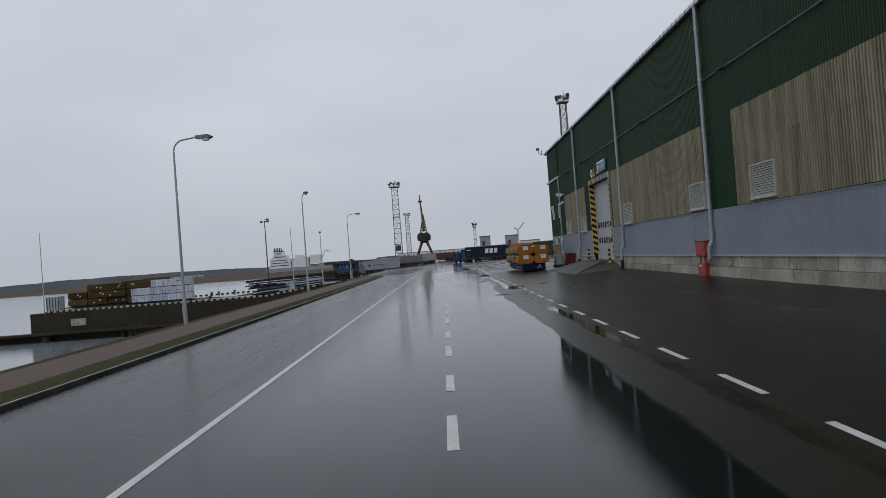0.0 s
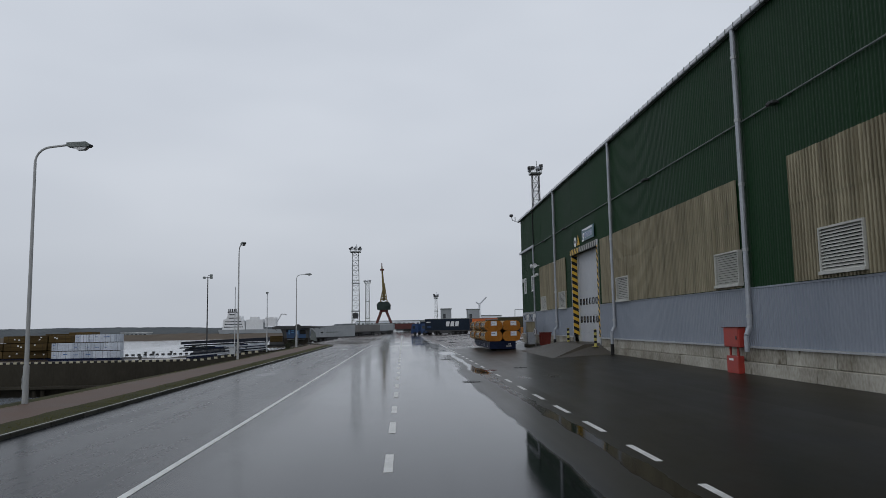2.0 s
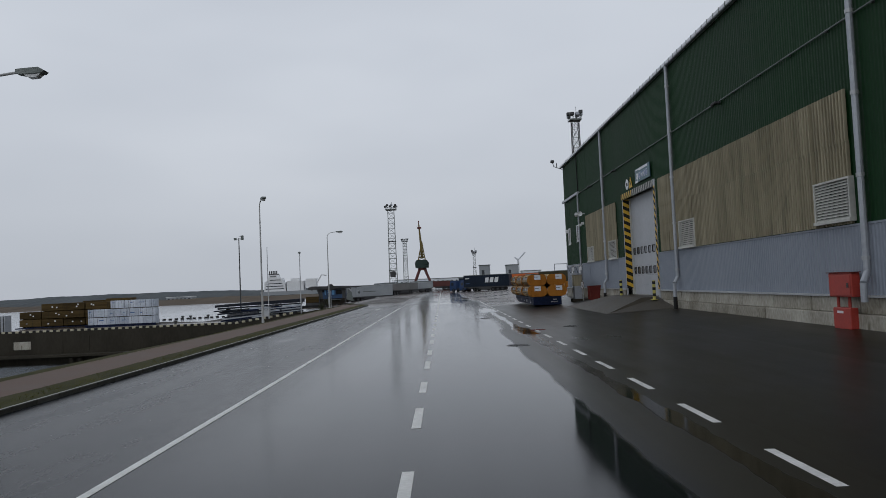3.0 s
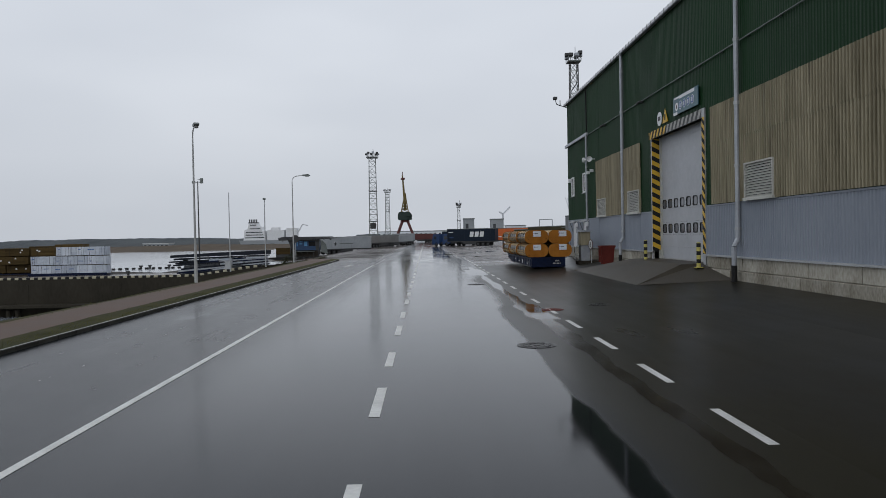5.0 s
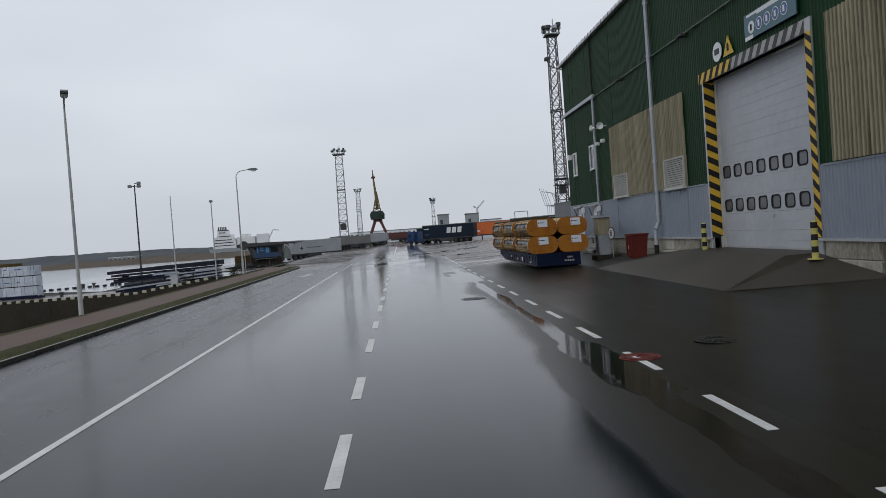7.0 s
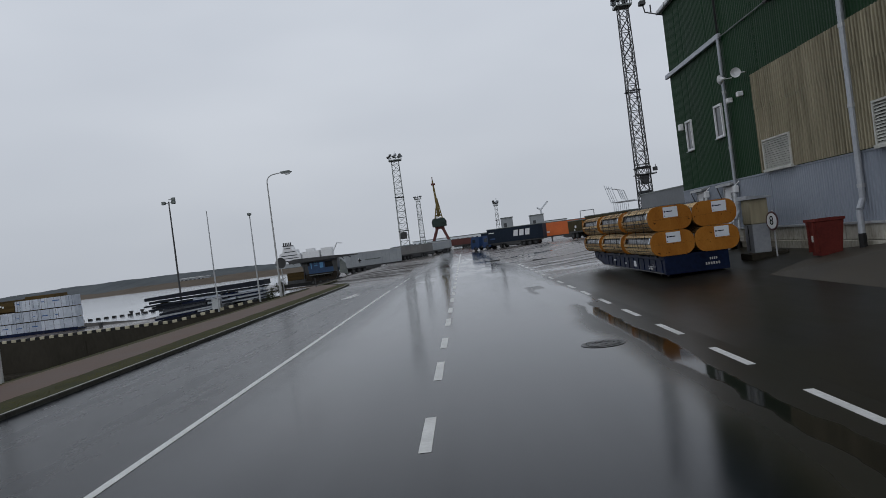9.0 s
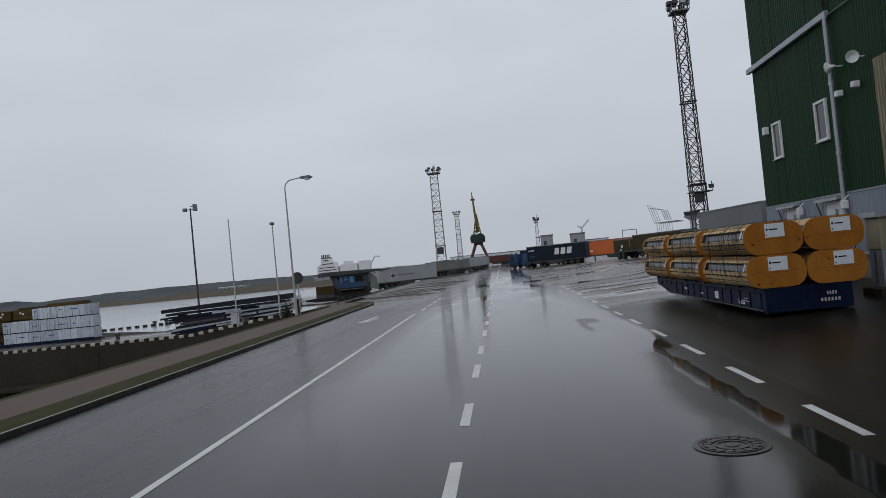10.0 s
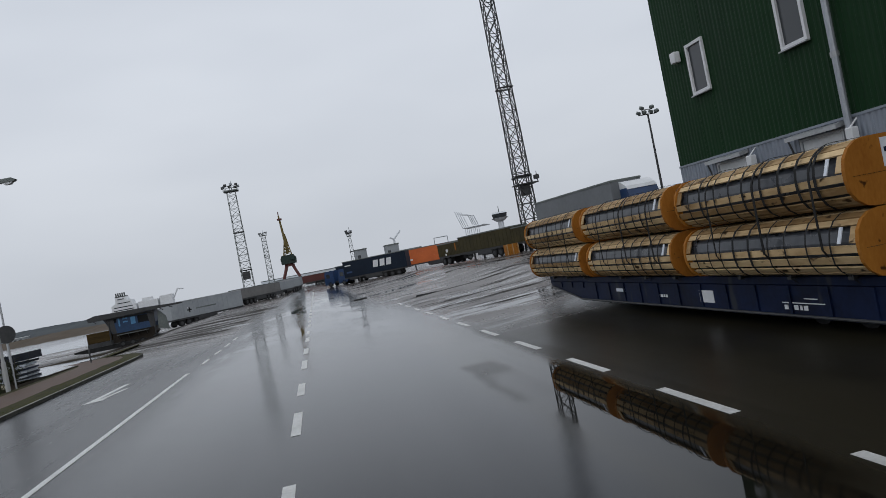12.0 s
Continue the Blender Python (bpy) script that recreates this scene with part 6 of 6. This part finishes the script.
def semi_trailer(x, y, turn, material, label, length=13.6, h=4.0, marks=(), rear=False, short=False, brand=False, straps=15):
    """A curtain-sided trailer: x along its length, its near side at y = 0."""
    e = thing("semi_trailer", (x, y, lie(x, y)), label, "trailer", turn=turn)
    bm = B()
    box(bm, 0, 0, 1.25, length, 2.5, h, 0.04)
    curtain = part("curtain_body", bm, material, e)
    for i in range(straps):
        bm = B()
        px = 0.3 + i * (length - 0.6) / (straps - 1)
        box(bm, px, -0.025, 1.3, px + 0.05, 0.0, h - 0.12)
        part("curtain_strap", bm, material, curtain)
    bm = B()
    box(bm, -0.03, -0.04, h - 0.12, length + 0.03, 2.54, h + 0.03, 0.02)
    part("roof_rail", bm, MASTSTEEL if material is not TARP_GREY else GALV, e)
    bm = B()
    box(bm, 0, 0.05, 1.0, length, 2.45, 1.25, 0.02)
    part("chassis", bm, DARKSTEEL, e)
    bm = B()
    if not short:
        box(bm, length * 0.34, 0.02, 0.55, length * 0.6, 0.1, 1.0, 0.02)
        part("side_guard", bm, DARKSTEEL, e)
        # dark block added to deepen the shade under the body
        part("under_box", box(B(), length * 0.37, 0.3, 0.42, length * 0.62, 2.2, 1.0, 0.03), DARKSTEEL, e)
    axles = (1.2, 2.5) if short else (1.6, 2.9, 4.2) if rear else (length - 4.4, length - 3.1, length - 1.8)
    part("axle_beam", box(B(), axles[0] - 0.6, 0.45, 0.35, axles[-1] + 0.7, 2.05, 1.0, 0.03), BLACK, e)
    for px in axles:
        for py in (0.2, 2.3):
            wheel_at(e, px, py, 0.5)
    for py in (0.5, 2.0):
        bm = B()
        lx = length - 2.7 if rear else 2.6
        box(bm, lx, py - 0.08, 0.05, lx + 0.2, py + 0.08, 1.0)
        box(bm, lx - 0.1, py - 0.2, 0.0, lx + 0.3, py + 0.2, 0.06)
        part("landing_leg", bm, DARKSTEEL, e)
    for x0, z0, x1, z1, mm in marks:
        bm = B()
        box(bm, x0, -0.034, z0, x1, -0.027, z1)
        part("painted_mark", bm, mm, curtain)
    if brand:   # three broad pale blocks that lean
        for x0 in (5.9, 7.2, 8.5):
            q = ((x0, 2.25), (x0 + 0.95, 2.25), (x0 + 1.15, 3.5), (x0 + 0.2, 3.5))
            bm = B()
            lo = [bm.verts.new((a, -0.027, b)) for a, b in q]
            hi = [bm.verts.new((a, -0.034, b)) for a, b in q]
            bm.faces.new(hi)
            for i in range(len(q)):
                bm.faces.new((lo[i], lo[(i + 1) % len(q)], hi[(i + 1) % len(q)], hi[i]))
            part("brand_mark", bm, WHITE, curtain)
    return e


def tractor(x, y, turn, material, label, h=3.6, fairing=False):
    """A cab-over tractor unit; its front is at x = 0."""
    e = thing("tractor_unit", (x, y, lie(x, y)), label, "truck", turn=turn)
    bm = B()
    out = [(0.0, 0.55), (0.0, 1.6), (0.18, 2.9), (0.55, h), (2.2, h), (2.2, 0.9), (1.9, 0.55)]
    prism(bm, out, 0.0, 2.45)
    part("cab", bm, material, e)
    bm = B()
    v = [bm.verts.new(q) for q in ((-0.015, 0.2, 1.65), (-0.015, 2.25, 1.65), (0.16, 2.2, 2.65), (0.16, 0.25, 2.65))]
    bm.faces.new(v)
    bmesh.ops.solidify(bm, geom=bm.faces[:], thickness=0.03)
    part("windscreen", bm, PANE, e)
    bm = B()
    box(bm, 0.5, -0.01, 1.75, 1.3, 0.0, 2.5)
    part("side_window", bm, PANE, e)
    bm = B()
    box(bm, -0.08, 0.05, 0.35, 0.2, 2.4, 0.95, 0.04)
    part("bumper", bm, material, e)
    for py in (0.25, 1.9):
        bm = B()
        box(bm, -0.10, py, 0.6, -0.075, py + 0.35, 0.8)
        part("headlight", bm, FROST, e)
    if fairing:
        bm = B()
        prism(bm, [(0.45, h - 0.1), (2.3, h - 0.1), (2.3, h + 0.62), (1.3, h + 0.52), (0.6, h + 0.15)], 0.02, 2.43)
        part("roof_fairing", bm, WHITE, e, "white wind fairing")
    bm = B()
    box(bm, 1.9, 0.6, 0.6, 6.0, 1.85, 1.0, 0.03)
    part("chassis", bm, DARKSTEEL, e)
    for px in (1.2, 4.8):
        for py in (0.15, 2.3):
            wheel_at(e, px, py, 0.5)
    return e


W = WHITE
semi_trailer(5.9, 191.6, -25, TARP_BLUE, "dark blue curtain trailer with a pale brand mark", length=12.4, h=4.25, marks=(
    (0.4, 3.3, 1.6, 3.5, W), (0.6, 2.0, 1.7, 2.3, BLUE)), brand=True)
semi_trailer(17.4, 198.5, -10, TARP_ORANGE, "bright orange curtain trailer parked in the yard", length=15.5, h=4.3, marks=((1.0, 2.0, 2.4, 2.3, W),))
tractor(4.9, 197.0, -35, BLUE, "blue cab-over tractor unit parked in a row", 3.1)
tractor(2.4, 201.0, -35, BLUE, "blue cab-over tractor unit parked in a row", 3.1)
semi_trailer(5.0, 207.0, -30, TARP_BLUE, "dark blue trailer behind the tractor units", h=3.8)
LOGO = ((2.8, 2.25, 3.6, 2.45, BLACK), (3.1, 1.95, 3.3, 2.75, BLACK), (2.85, 2.6, 3.05, 2.8, W), (4.4, 2.3, 8.2, 2.5, MASTSTEEL))
semi_trailer(-21.2, 173.5, 44, TARP_GREY, "pale grey curtain trailer with a dark cross mark", h=3.9, marks=LOGO, rear=True)
semi_trailer(-12.4, 190.0, 62, mat("brown_grey_tarp", (0.16, 0.155, 0.15), (0.24, 0.235, 0.225), 0.5, 0.6, big=0.4, small=3, bump=0.2), "dull grey trailer parked in a row", h=3.05, rear=True)
semi_trailer(-9.6, 206.5, 66, TARP_GREY, "pale grey trailer parked in a row", h=3.05, rear=True)
semi_trailer(-8.0, 226.0, 68, TARP_GREY, "pale grey trailer parked in a row", h=3.2)
semi_trailer(-7.4, 250.0, 70, FARGREY, "pale grey trailer parked in a row", h=3.6)
semi_trailer(-8.0, 285.0, 70, TARP_GREY, "grey trailer far along the row", h=3.8)
semi_trailer(-7.0, 330.0, 20, CRANERED, "dull red trailer far along the row", h=3.8)
semi_trailer(17.8, 158.1, -69, TARP_OLIVE, "low olive brown covered trailer with pale markers", length=5.6, h=3.0, marks=((2.2, 1.75, 2.7, 2.15, W), (1.9, 1.3, 2.3, 1.55, W), (4.6, 1.8, 4.9, 2.8, PLY)), short=True)
semi_trailer(19.77, 153.0, -69, TARP_OLIVE, "olive brown covered trailer in the row before the mast", length=12.2, h=3.35)
semi_trailer(24.5, 144.7, -69, TARP_OLIVE, "olive brown covered trailer in the row before the mast", length=10.0, h=3.1)
semi_trailer(34.0, 178.0, -10, TARP_OLIVE, "olive brown covered trailer far in the yard", h=3.9)
bm = B()
box(bm, 0, 0, 0.12, 1.45, 1.4, 1.4, 0.04)
e = thing("crate", (23.1, 142.9, 0.5), "orange plywood crate on the wet yard", "crate")
part("crate_body", bm, PLY, e)
for px in (0.05, 0.65, 1.25):
    part("skid", box(B(), px, 0.0, 0.0, px + 0.14, 1.4, 0.12), TIMBER, e)
for px in (0.0, 0.68, 1.33):
    part("batten", box(B(), px, -0.025, 0.12, px + 0.12, 0.0, 1.4), PINE, e)
semi_trailer(20.93, 123.4, -84, mat("dull_grey_side", (0.15, 0.16, 0.17), (0.20, 0.21, 0.22), 0.5, 0.6, big=0.4, small=3, bump=0.05), "plain grey box trailer behind the warehouse corner", h=4.5, straps=0)
tractor(25.6, 109.0, 96, BLUE, "blue truck cab with a white roof fairing behind the warehouse", 3.75, True)

# the blue loader with its dark flat canopy
MARKBLUE = mat("light_blue_paint", (0.07, 0.20, 0.38), (0.14, 0.32, 0.52), 0.5, 0.7, big=2, small=9, bump=0.05)
e = thing("loading_ramp", (-27.2, 150.0, lie(-23, 150)), "blue mobile loading ramp under a dark flat canopy", "loading ramp")
e.scale = (0.88, 0.88, 0.86)
bm = B()
prism(bm, [(4.3, 2.0), (9.7, 2.0), (10.0, 2.6), (9.9, 4.3), (3.4, 4.3), (4.1, 2.7)], 0.0, 3.0)
part("ramp_body", bm, mat("dirty_blue", (0.005, 0.024, 0.070), (0.016, 0.062, 0.150), 0.4, 0.6, big=0.7, small=6, bump=0.05), e)
bm = B()
prism(bm, [(4.2, 0.75), (9.2, 0.55), (9.9, 1.3), (9.7, 2.0), (4.3, 2.0)], 0.1, 2.9)
part("lower_hull", bm, mat("rusty_steel", (0.012, 0.011, 0.010), (0.045, 0.036, 0.027), 0.6, 0.8, big=1.0, small=7, bump=0.2), e, "rusty dark lower hull")
bm = B()
prism(bm, [(1.7, 4.15), (4.0, 4.2), (9.5, 4.3), (13.2, 4.45), (13.3, 4.62), (9.0, 4.85), (2.6, 4.95), (1.6, 4.7)], -0.6, 4.0)
part("canopy", bm, DARKSTEEL, e)
for i in range(9):
    bm = B()
    tube(bm, (2.2 + i * 1.25, -0.5, 4.35), (2.6 + i * 1.25, -0.35, 3.9 + 0.12 * (i % 3)), 0.07, n=5)
    part("bracket", bm, DARKSTEEL, e)
for px, top in ((4.0, 4.3), (9.85, 4.4)):
    part("post", tube(B(), (px, -0.12, 0.6), (px + 0.12, -0.12, top), 0.10, n=6), DARKSTEEL, e)
# near-black plates painted on as shaded openings in the body
for x0, x1, z0, z1 in ((7.8, 9.4, 2.9, 3.9), (4.35, 5.1, 3.5, 4.1)):
    part("dark_opening", box(B(), x0, -0.014, z0, x1, -0.002, z1), DARKIN, e)
part("side_panel", prism(B(), [(3.5, 4.25), (4.1, 2.75), (4.4, 2.0), (4.9, 2.0), (4.7, 4.25)], -0.06, -0.003), DARKSTEEL, e)
part("side_panel", prism(B(), [(9.3, 2.0), (9.7, 2.0), (9.97, 2.6), (9.9, 4.25), (9.1, 4.25)], -0.06, -0.003), DARKSTEEL, e)
part("header_beam", box(B(), 3.6, -0.2, 4.0, 10.0, -0.02, 4.24, 0.02), DARKSTEEL, e)
part("step", box(B(), 5.0, -0.7, 1.7, 9.0, -0.02, 1.78, 0.01), MASTSTEEL, e)
for px in (5.2, 6.4, 7.6, 8.8):
    part("step_stay", tube(B(), (px, -0.65, 1.7), (px, -0.05, 1.15), 0.03, n=5), DARKSTEEL, e)
part("side_plate", prism(B(), [(10.2, 1.6), (11.7, 1.2), (11.4, 3.2), (10.5, 4.2)], 0.2, 0.4), MASTSTEEL, e)
for x0, x1, z0, z1 in ((5.3, 5.5, 2.9, 4.0), (5.9, 6.5, 3.75, 4.0), (5.9, 6.5, 3.3, 3.5), (6.9, 7.5, 2.9, 3.9)):
    bm = B()
    box(bm, x0, -0.012, z0, x1, -0.002, z1)
    part("painted_mark", bm, MARKBLUE, e)
bm = B()
box(bm, 0.9, 0.3, 1.2, 4.1, 2.8, 2.6, 0.06)
part("timber_crate", bm, TIMBER, e)
bm = B()
prism(bm, [(0.9, 0.5), (4.2, 0.5), (4.4, 0.5), (12.6, 0.35), (12.6, 0.6), (4.4, 1.2), (0.9, 1.2)], 0.2, 2.8)
part("chassis", bm, DARKSTEEL, e)
part("skid", prism(B(), [(-0.9, 0.45), (-0.9, 0.25), (0.9, 0.0), (11.8, 0.0), (12.8, 0.3), (12.8, 0.45), (11.6, 0.6), (0.9, 0.6)], 0.0, 2.9), BLACK, e)
for px in (5.4, 6.7, 8.0):
    wheel_at(e, px, 0.1, 0.42, 0.42)

# low timber baulks lying on the far yard
for k, (x, y, w) in enumerate(((6.6, 108.0, 1.3), (3.4, 122.0, 1.1))):
    bm = B()
    box(bm, x, y, lie(x, y), x + w, y + 0.18, lie(x, y) + 0.09, 0.02)
    tagged(part("baulk", bm, DARKSTEEL), "dark low baulk lying on the wet yard", "baulk", "baulks on the yard")

# ---- distance ----
e = thing("ferry", (-200, 800, WATERZ), "white ferry with a stepped superstructure across the dock", "ship")
bm = B()
prism(bm, [(0, 0), (95, 0), (98, 12), (60, 12), (58, 9), (-3, 9)], 0, 22)
part("hull", bm, FARGREY, e)
bm = B()
prism(bm, [(1, 9), (26, 9), (25, 19), (22, 19), (21, 24), (17, 24), (16, 28), (7, 28), (6, 22), (2, 20)], 3, 19)
part("superstructure", bm, WHITE, e)
for z, x0, x1 in ((11.5, 3, 24), (14.5, 3.5, 23), (17.5, 4, 22), (21.5, 8, 20), (25.5, 8.5, 15)):
    bm = B()
    box(bm, x0, 2.9, z, x1, 3.0, z + 0.9)
    part("window_row", bm, PANE, e)
bm = B()
box(bm, 6, 6, 28, 16, 16, 29.2)
for i in range(5):
    box(bm, 6.5 + i * 2.0, 7, 29.2, 7.4 + i * 2.0, 9, 32.5)
part("bridge_top", bm, DARKSTEEL, e)
bm = B()
box(bm, 27, 4, 9, 46, 18, 20)
box(bm, 31, 6, 20, 40, 16, 23)
box(bm, 48, 5, 12, 60, 17, 22)
tube(bm, (58, 8, 12), (66, 8, 26), 0.8, n=6)
tube(bm, (66, 8, 26), (72, 8, 25), 0.8, n=6)
part("deck_house", bm, WHITE, e)

for k, (x, y, w, d, h, label) in enumerate(((22.5, 420, 6, 8, 12.0, "distant grey silo building"), (38.0, 420, 7, 8, 11.5, "distant grey silo building"), (26, 424, 14, 8, 5.2, "distant low grey shed"), (-40, 620, 90, 20, 7.0, "distant low grey quay shed"), (58, 520, 14, 10, 9.0, "distant pale ship deckhouse"), (92, 540, 60, 12, 7.0, "distant grey warehouse block"), (10, 640, 44, 12, 5.5, "distant grey warehouse block"))):
    e = thing("far_building", (x, y, 0), label, "building", "distant harbour buildings")
    bm = B()
    box(bm, 0, 0, 0, w, d, h)
    # blocks beyond y 500 take the haze-lightened colour
    part("wall", bm, FARGREY if y < 500 else HAZESTEEL, e)
    bm = B()
    box(bm, -0.3, -0.3, h, w + 0.3, d + 0.3, h + 0.5)
    part("roof", bm, MASTSTEEL, e)
    for i in range(int(w // 4)):
        bm = B()
        box(bm, 1 + i * 4, -0.05, h * 0.55, 2.6 + i * 4, 0.05, h * 0.78)
        part("window", bm, PANE, e)
e = thing("control_tower", (94.5, 400, 0), "grey harbour control tower with a broad glazed top", "tower")
bm = B()
tube(bm, (0, 0, 0), (0, 0, 13.0), 1.6, 1.5, 12)
part("shaft", bm, HAZESTEEL, e)
bm = B()
tube(bm, (0, 0, 12.4), (0, 0, 14.2), 2.0, 4.4, 12)
tube(bm, (0, 0, 16.3), (0, 0, 17.0), 4.0, 3.4, 12)
part("deck", bm, HAZESTEEL, e)
bm = B()
tube(bm, (0, 0, 14.2), (0, 0, 16.3), 3.5, 4.0, 12)
part("glazing", bm, PANE, e)
bm = B()
tube(bm, (0, 0, 17), (0, 0, 20), 0.2, n=5)
part("aerial", bm, MASTSTEEL, e)
for k, x in enumerate((147, 151.5, 156, 161)):
    e = thing("quay_crane", (x, 700 + 12 * k, 0), "distant pale container crane with a raised boom", "crane", "distant quay cranes")
    for sx in (-4, 4):
        bm = B()
        tube(bm, (sx, 0, 0), (sx, 0, 22), 0.32, n=4)
        part("leg", bm, HAZESTEEL, e)
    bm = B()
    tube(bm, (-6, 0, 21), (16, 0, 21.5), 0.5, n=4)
    part("girder", bm, HAZESTEEL, e)
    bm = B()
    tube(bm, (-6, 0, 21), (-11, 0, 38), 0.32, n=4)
    part("boom", bm, HAZESTEEL, e)
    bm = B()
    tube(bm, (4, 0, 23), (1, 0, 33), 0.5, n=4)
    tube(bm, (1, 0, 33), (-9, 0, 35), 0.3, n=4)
    part("stay", bm, HAZESTEEL, e)
e = thing("slewing_crane", (64.5, 600, 0), "distant pale slewing crane with a bent jib", "crane")
bm = B()
tube(bm, (0, 0, 0), (0, 0, 20), 0.9, n=5)
part("column", bm, HAZESTEEL, e)
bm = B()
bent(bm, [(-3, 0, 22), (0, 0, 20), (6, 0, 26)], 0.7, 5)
part("jib", bm, HAZESTEEL, e)
e = thing("gantry_frame", (88, 560, 0), "distant steel portal frame", "gantry")
bm = B()
bent(bm, [(0, 0, 0), (0, 0, 14), (10, 0, 14), (10, 0, 0)], 0.3, 5)
part("frame", bm, FARGREY, e)


# wooded shore across the water, low reeds before it
def ridge(x0, x1, y, base, top, step, seed, drop):
    r2 = random.Random(seed)
    bm = B()
    x, row = x0, []
    while x <= x1:
        h = top(x) + r2.uniform(-0.25, 0.25) + 1.2 * noise.noise((x * 0.02, seed, 0))
        row.append((x, h))
        x += step * r2.uniform(0.6, 1.4)
    lo = [bm.verts.new((a, y - drop, base)) for a, h in row]
    mid = [bm.verts.new((a, y - drop * 0.4, base + (h - base) * 0.6 + r2.uniform(-0.5, 0.5))) for a, h in row]
    hi = [bm.verts.new((a, y + r2.uniform(-6, 6), h)) for a, h in row]
    far = [bm.verts.new((a, y + 160, base)) for a, h in row]
    for p, q in ((lo, mid), (mid, hi), (hi, far)):
        for i in range(len(row) - 1):
            bm.faces.new((p[i], p[i + 1], q[i + 1], q[i]))
    return bm


tagged(part("backdrop_shore", ridge(-1500, -60, 900, WATERZ, lambda x: 5.5 + 1.6 * math.sin(x * 0.012) + (4.0 if x < -600 else 0.0), 5, 3, 120), WOOD), "dark wooded ridge on the far shore", "woods", kind="structure")
tagged(part("reed_bank", ridge(-1500, -60, 770, WATERZ, lambda x: -2.2 + 0.8 * math.sin(x * 0.02), 6, 8, 60), REED), "low brown reed bank across the water", "reeds", kind="stuff")
tagged(part("backdrop_woods", ridge(-140, 900, 1500, 0, lambda x: 12 + 4 * math.sin(x * 0.006), 7, 9, 60), WOOD), "grey line of woods on the horizon", "woods", kind="structure")
e = thing("shore_building", (-285.0, 743.0, WATERZ), "long pale low building on the far shore", "building")
part("wall", box(B(), 0, 0, 0, 27, 14, 7.4), FARGREY, e)
part("roof", prism(B(), [(-0.4, 7.4), (27.4, 7.4), (27.4, 7.9), (-0.4, 7.9)], -0.4, 14.4), WHITE, e)
for k in range(6):
    part("window", box(B(), 1.4 + k * 4.3, -0.12, 4.6, 3.8 + k * 4.3, -0.02, 6.2), PANE, e)
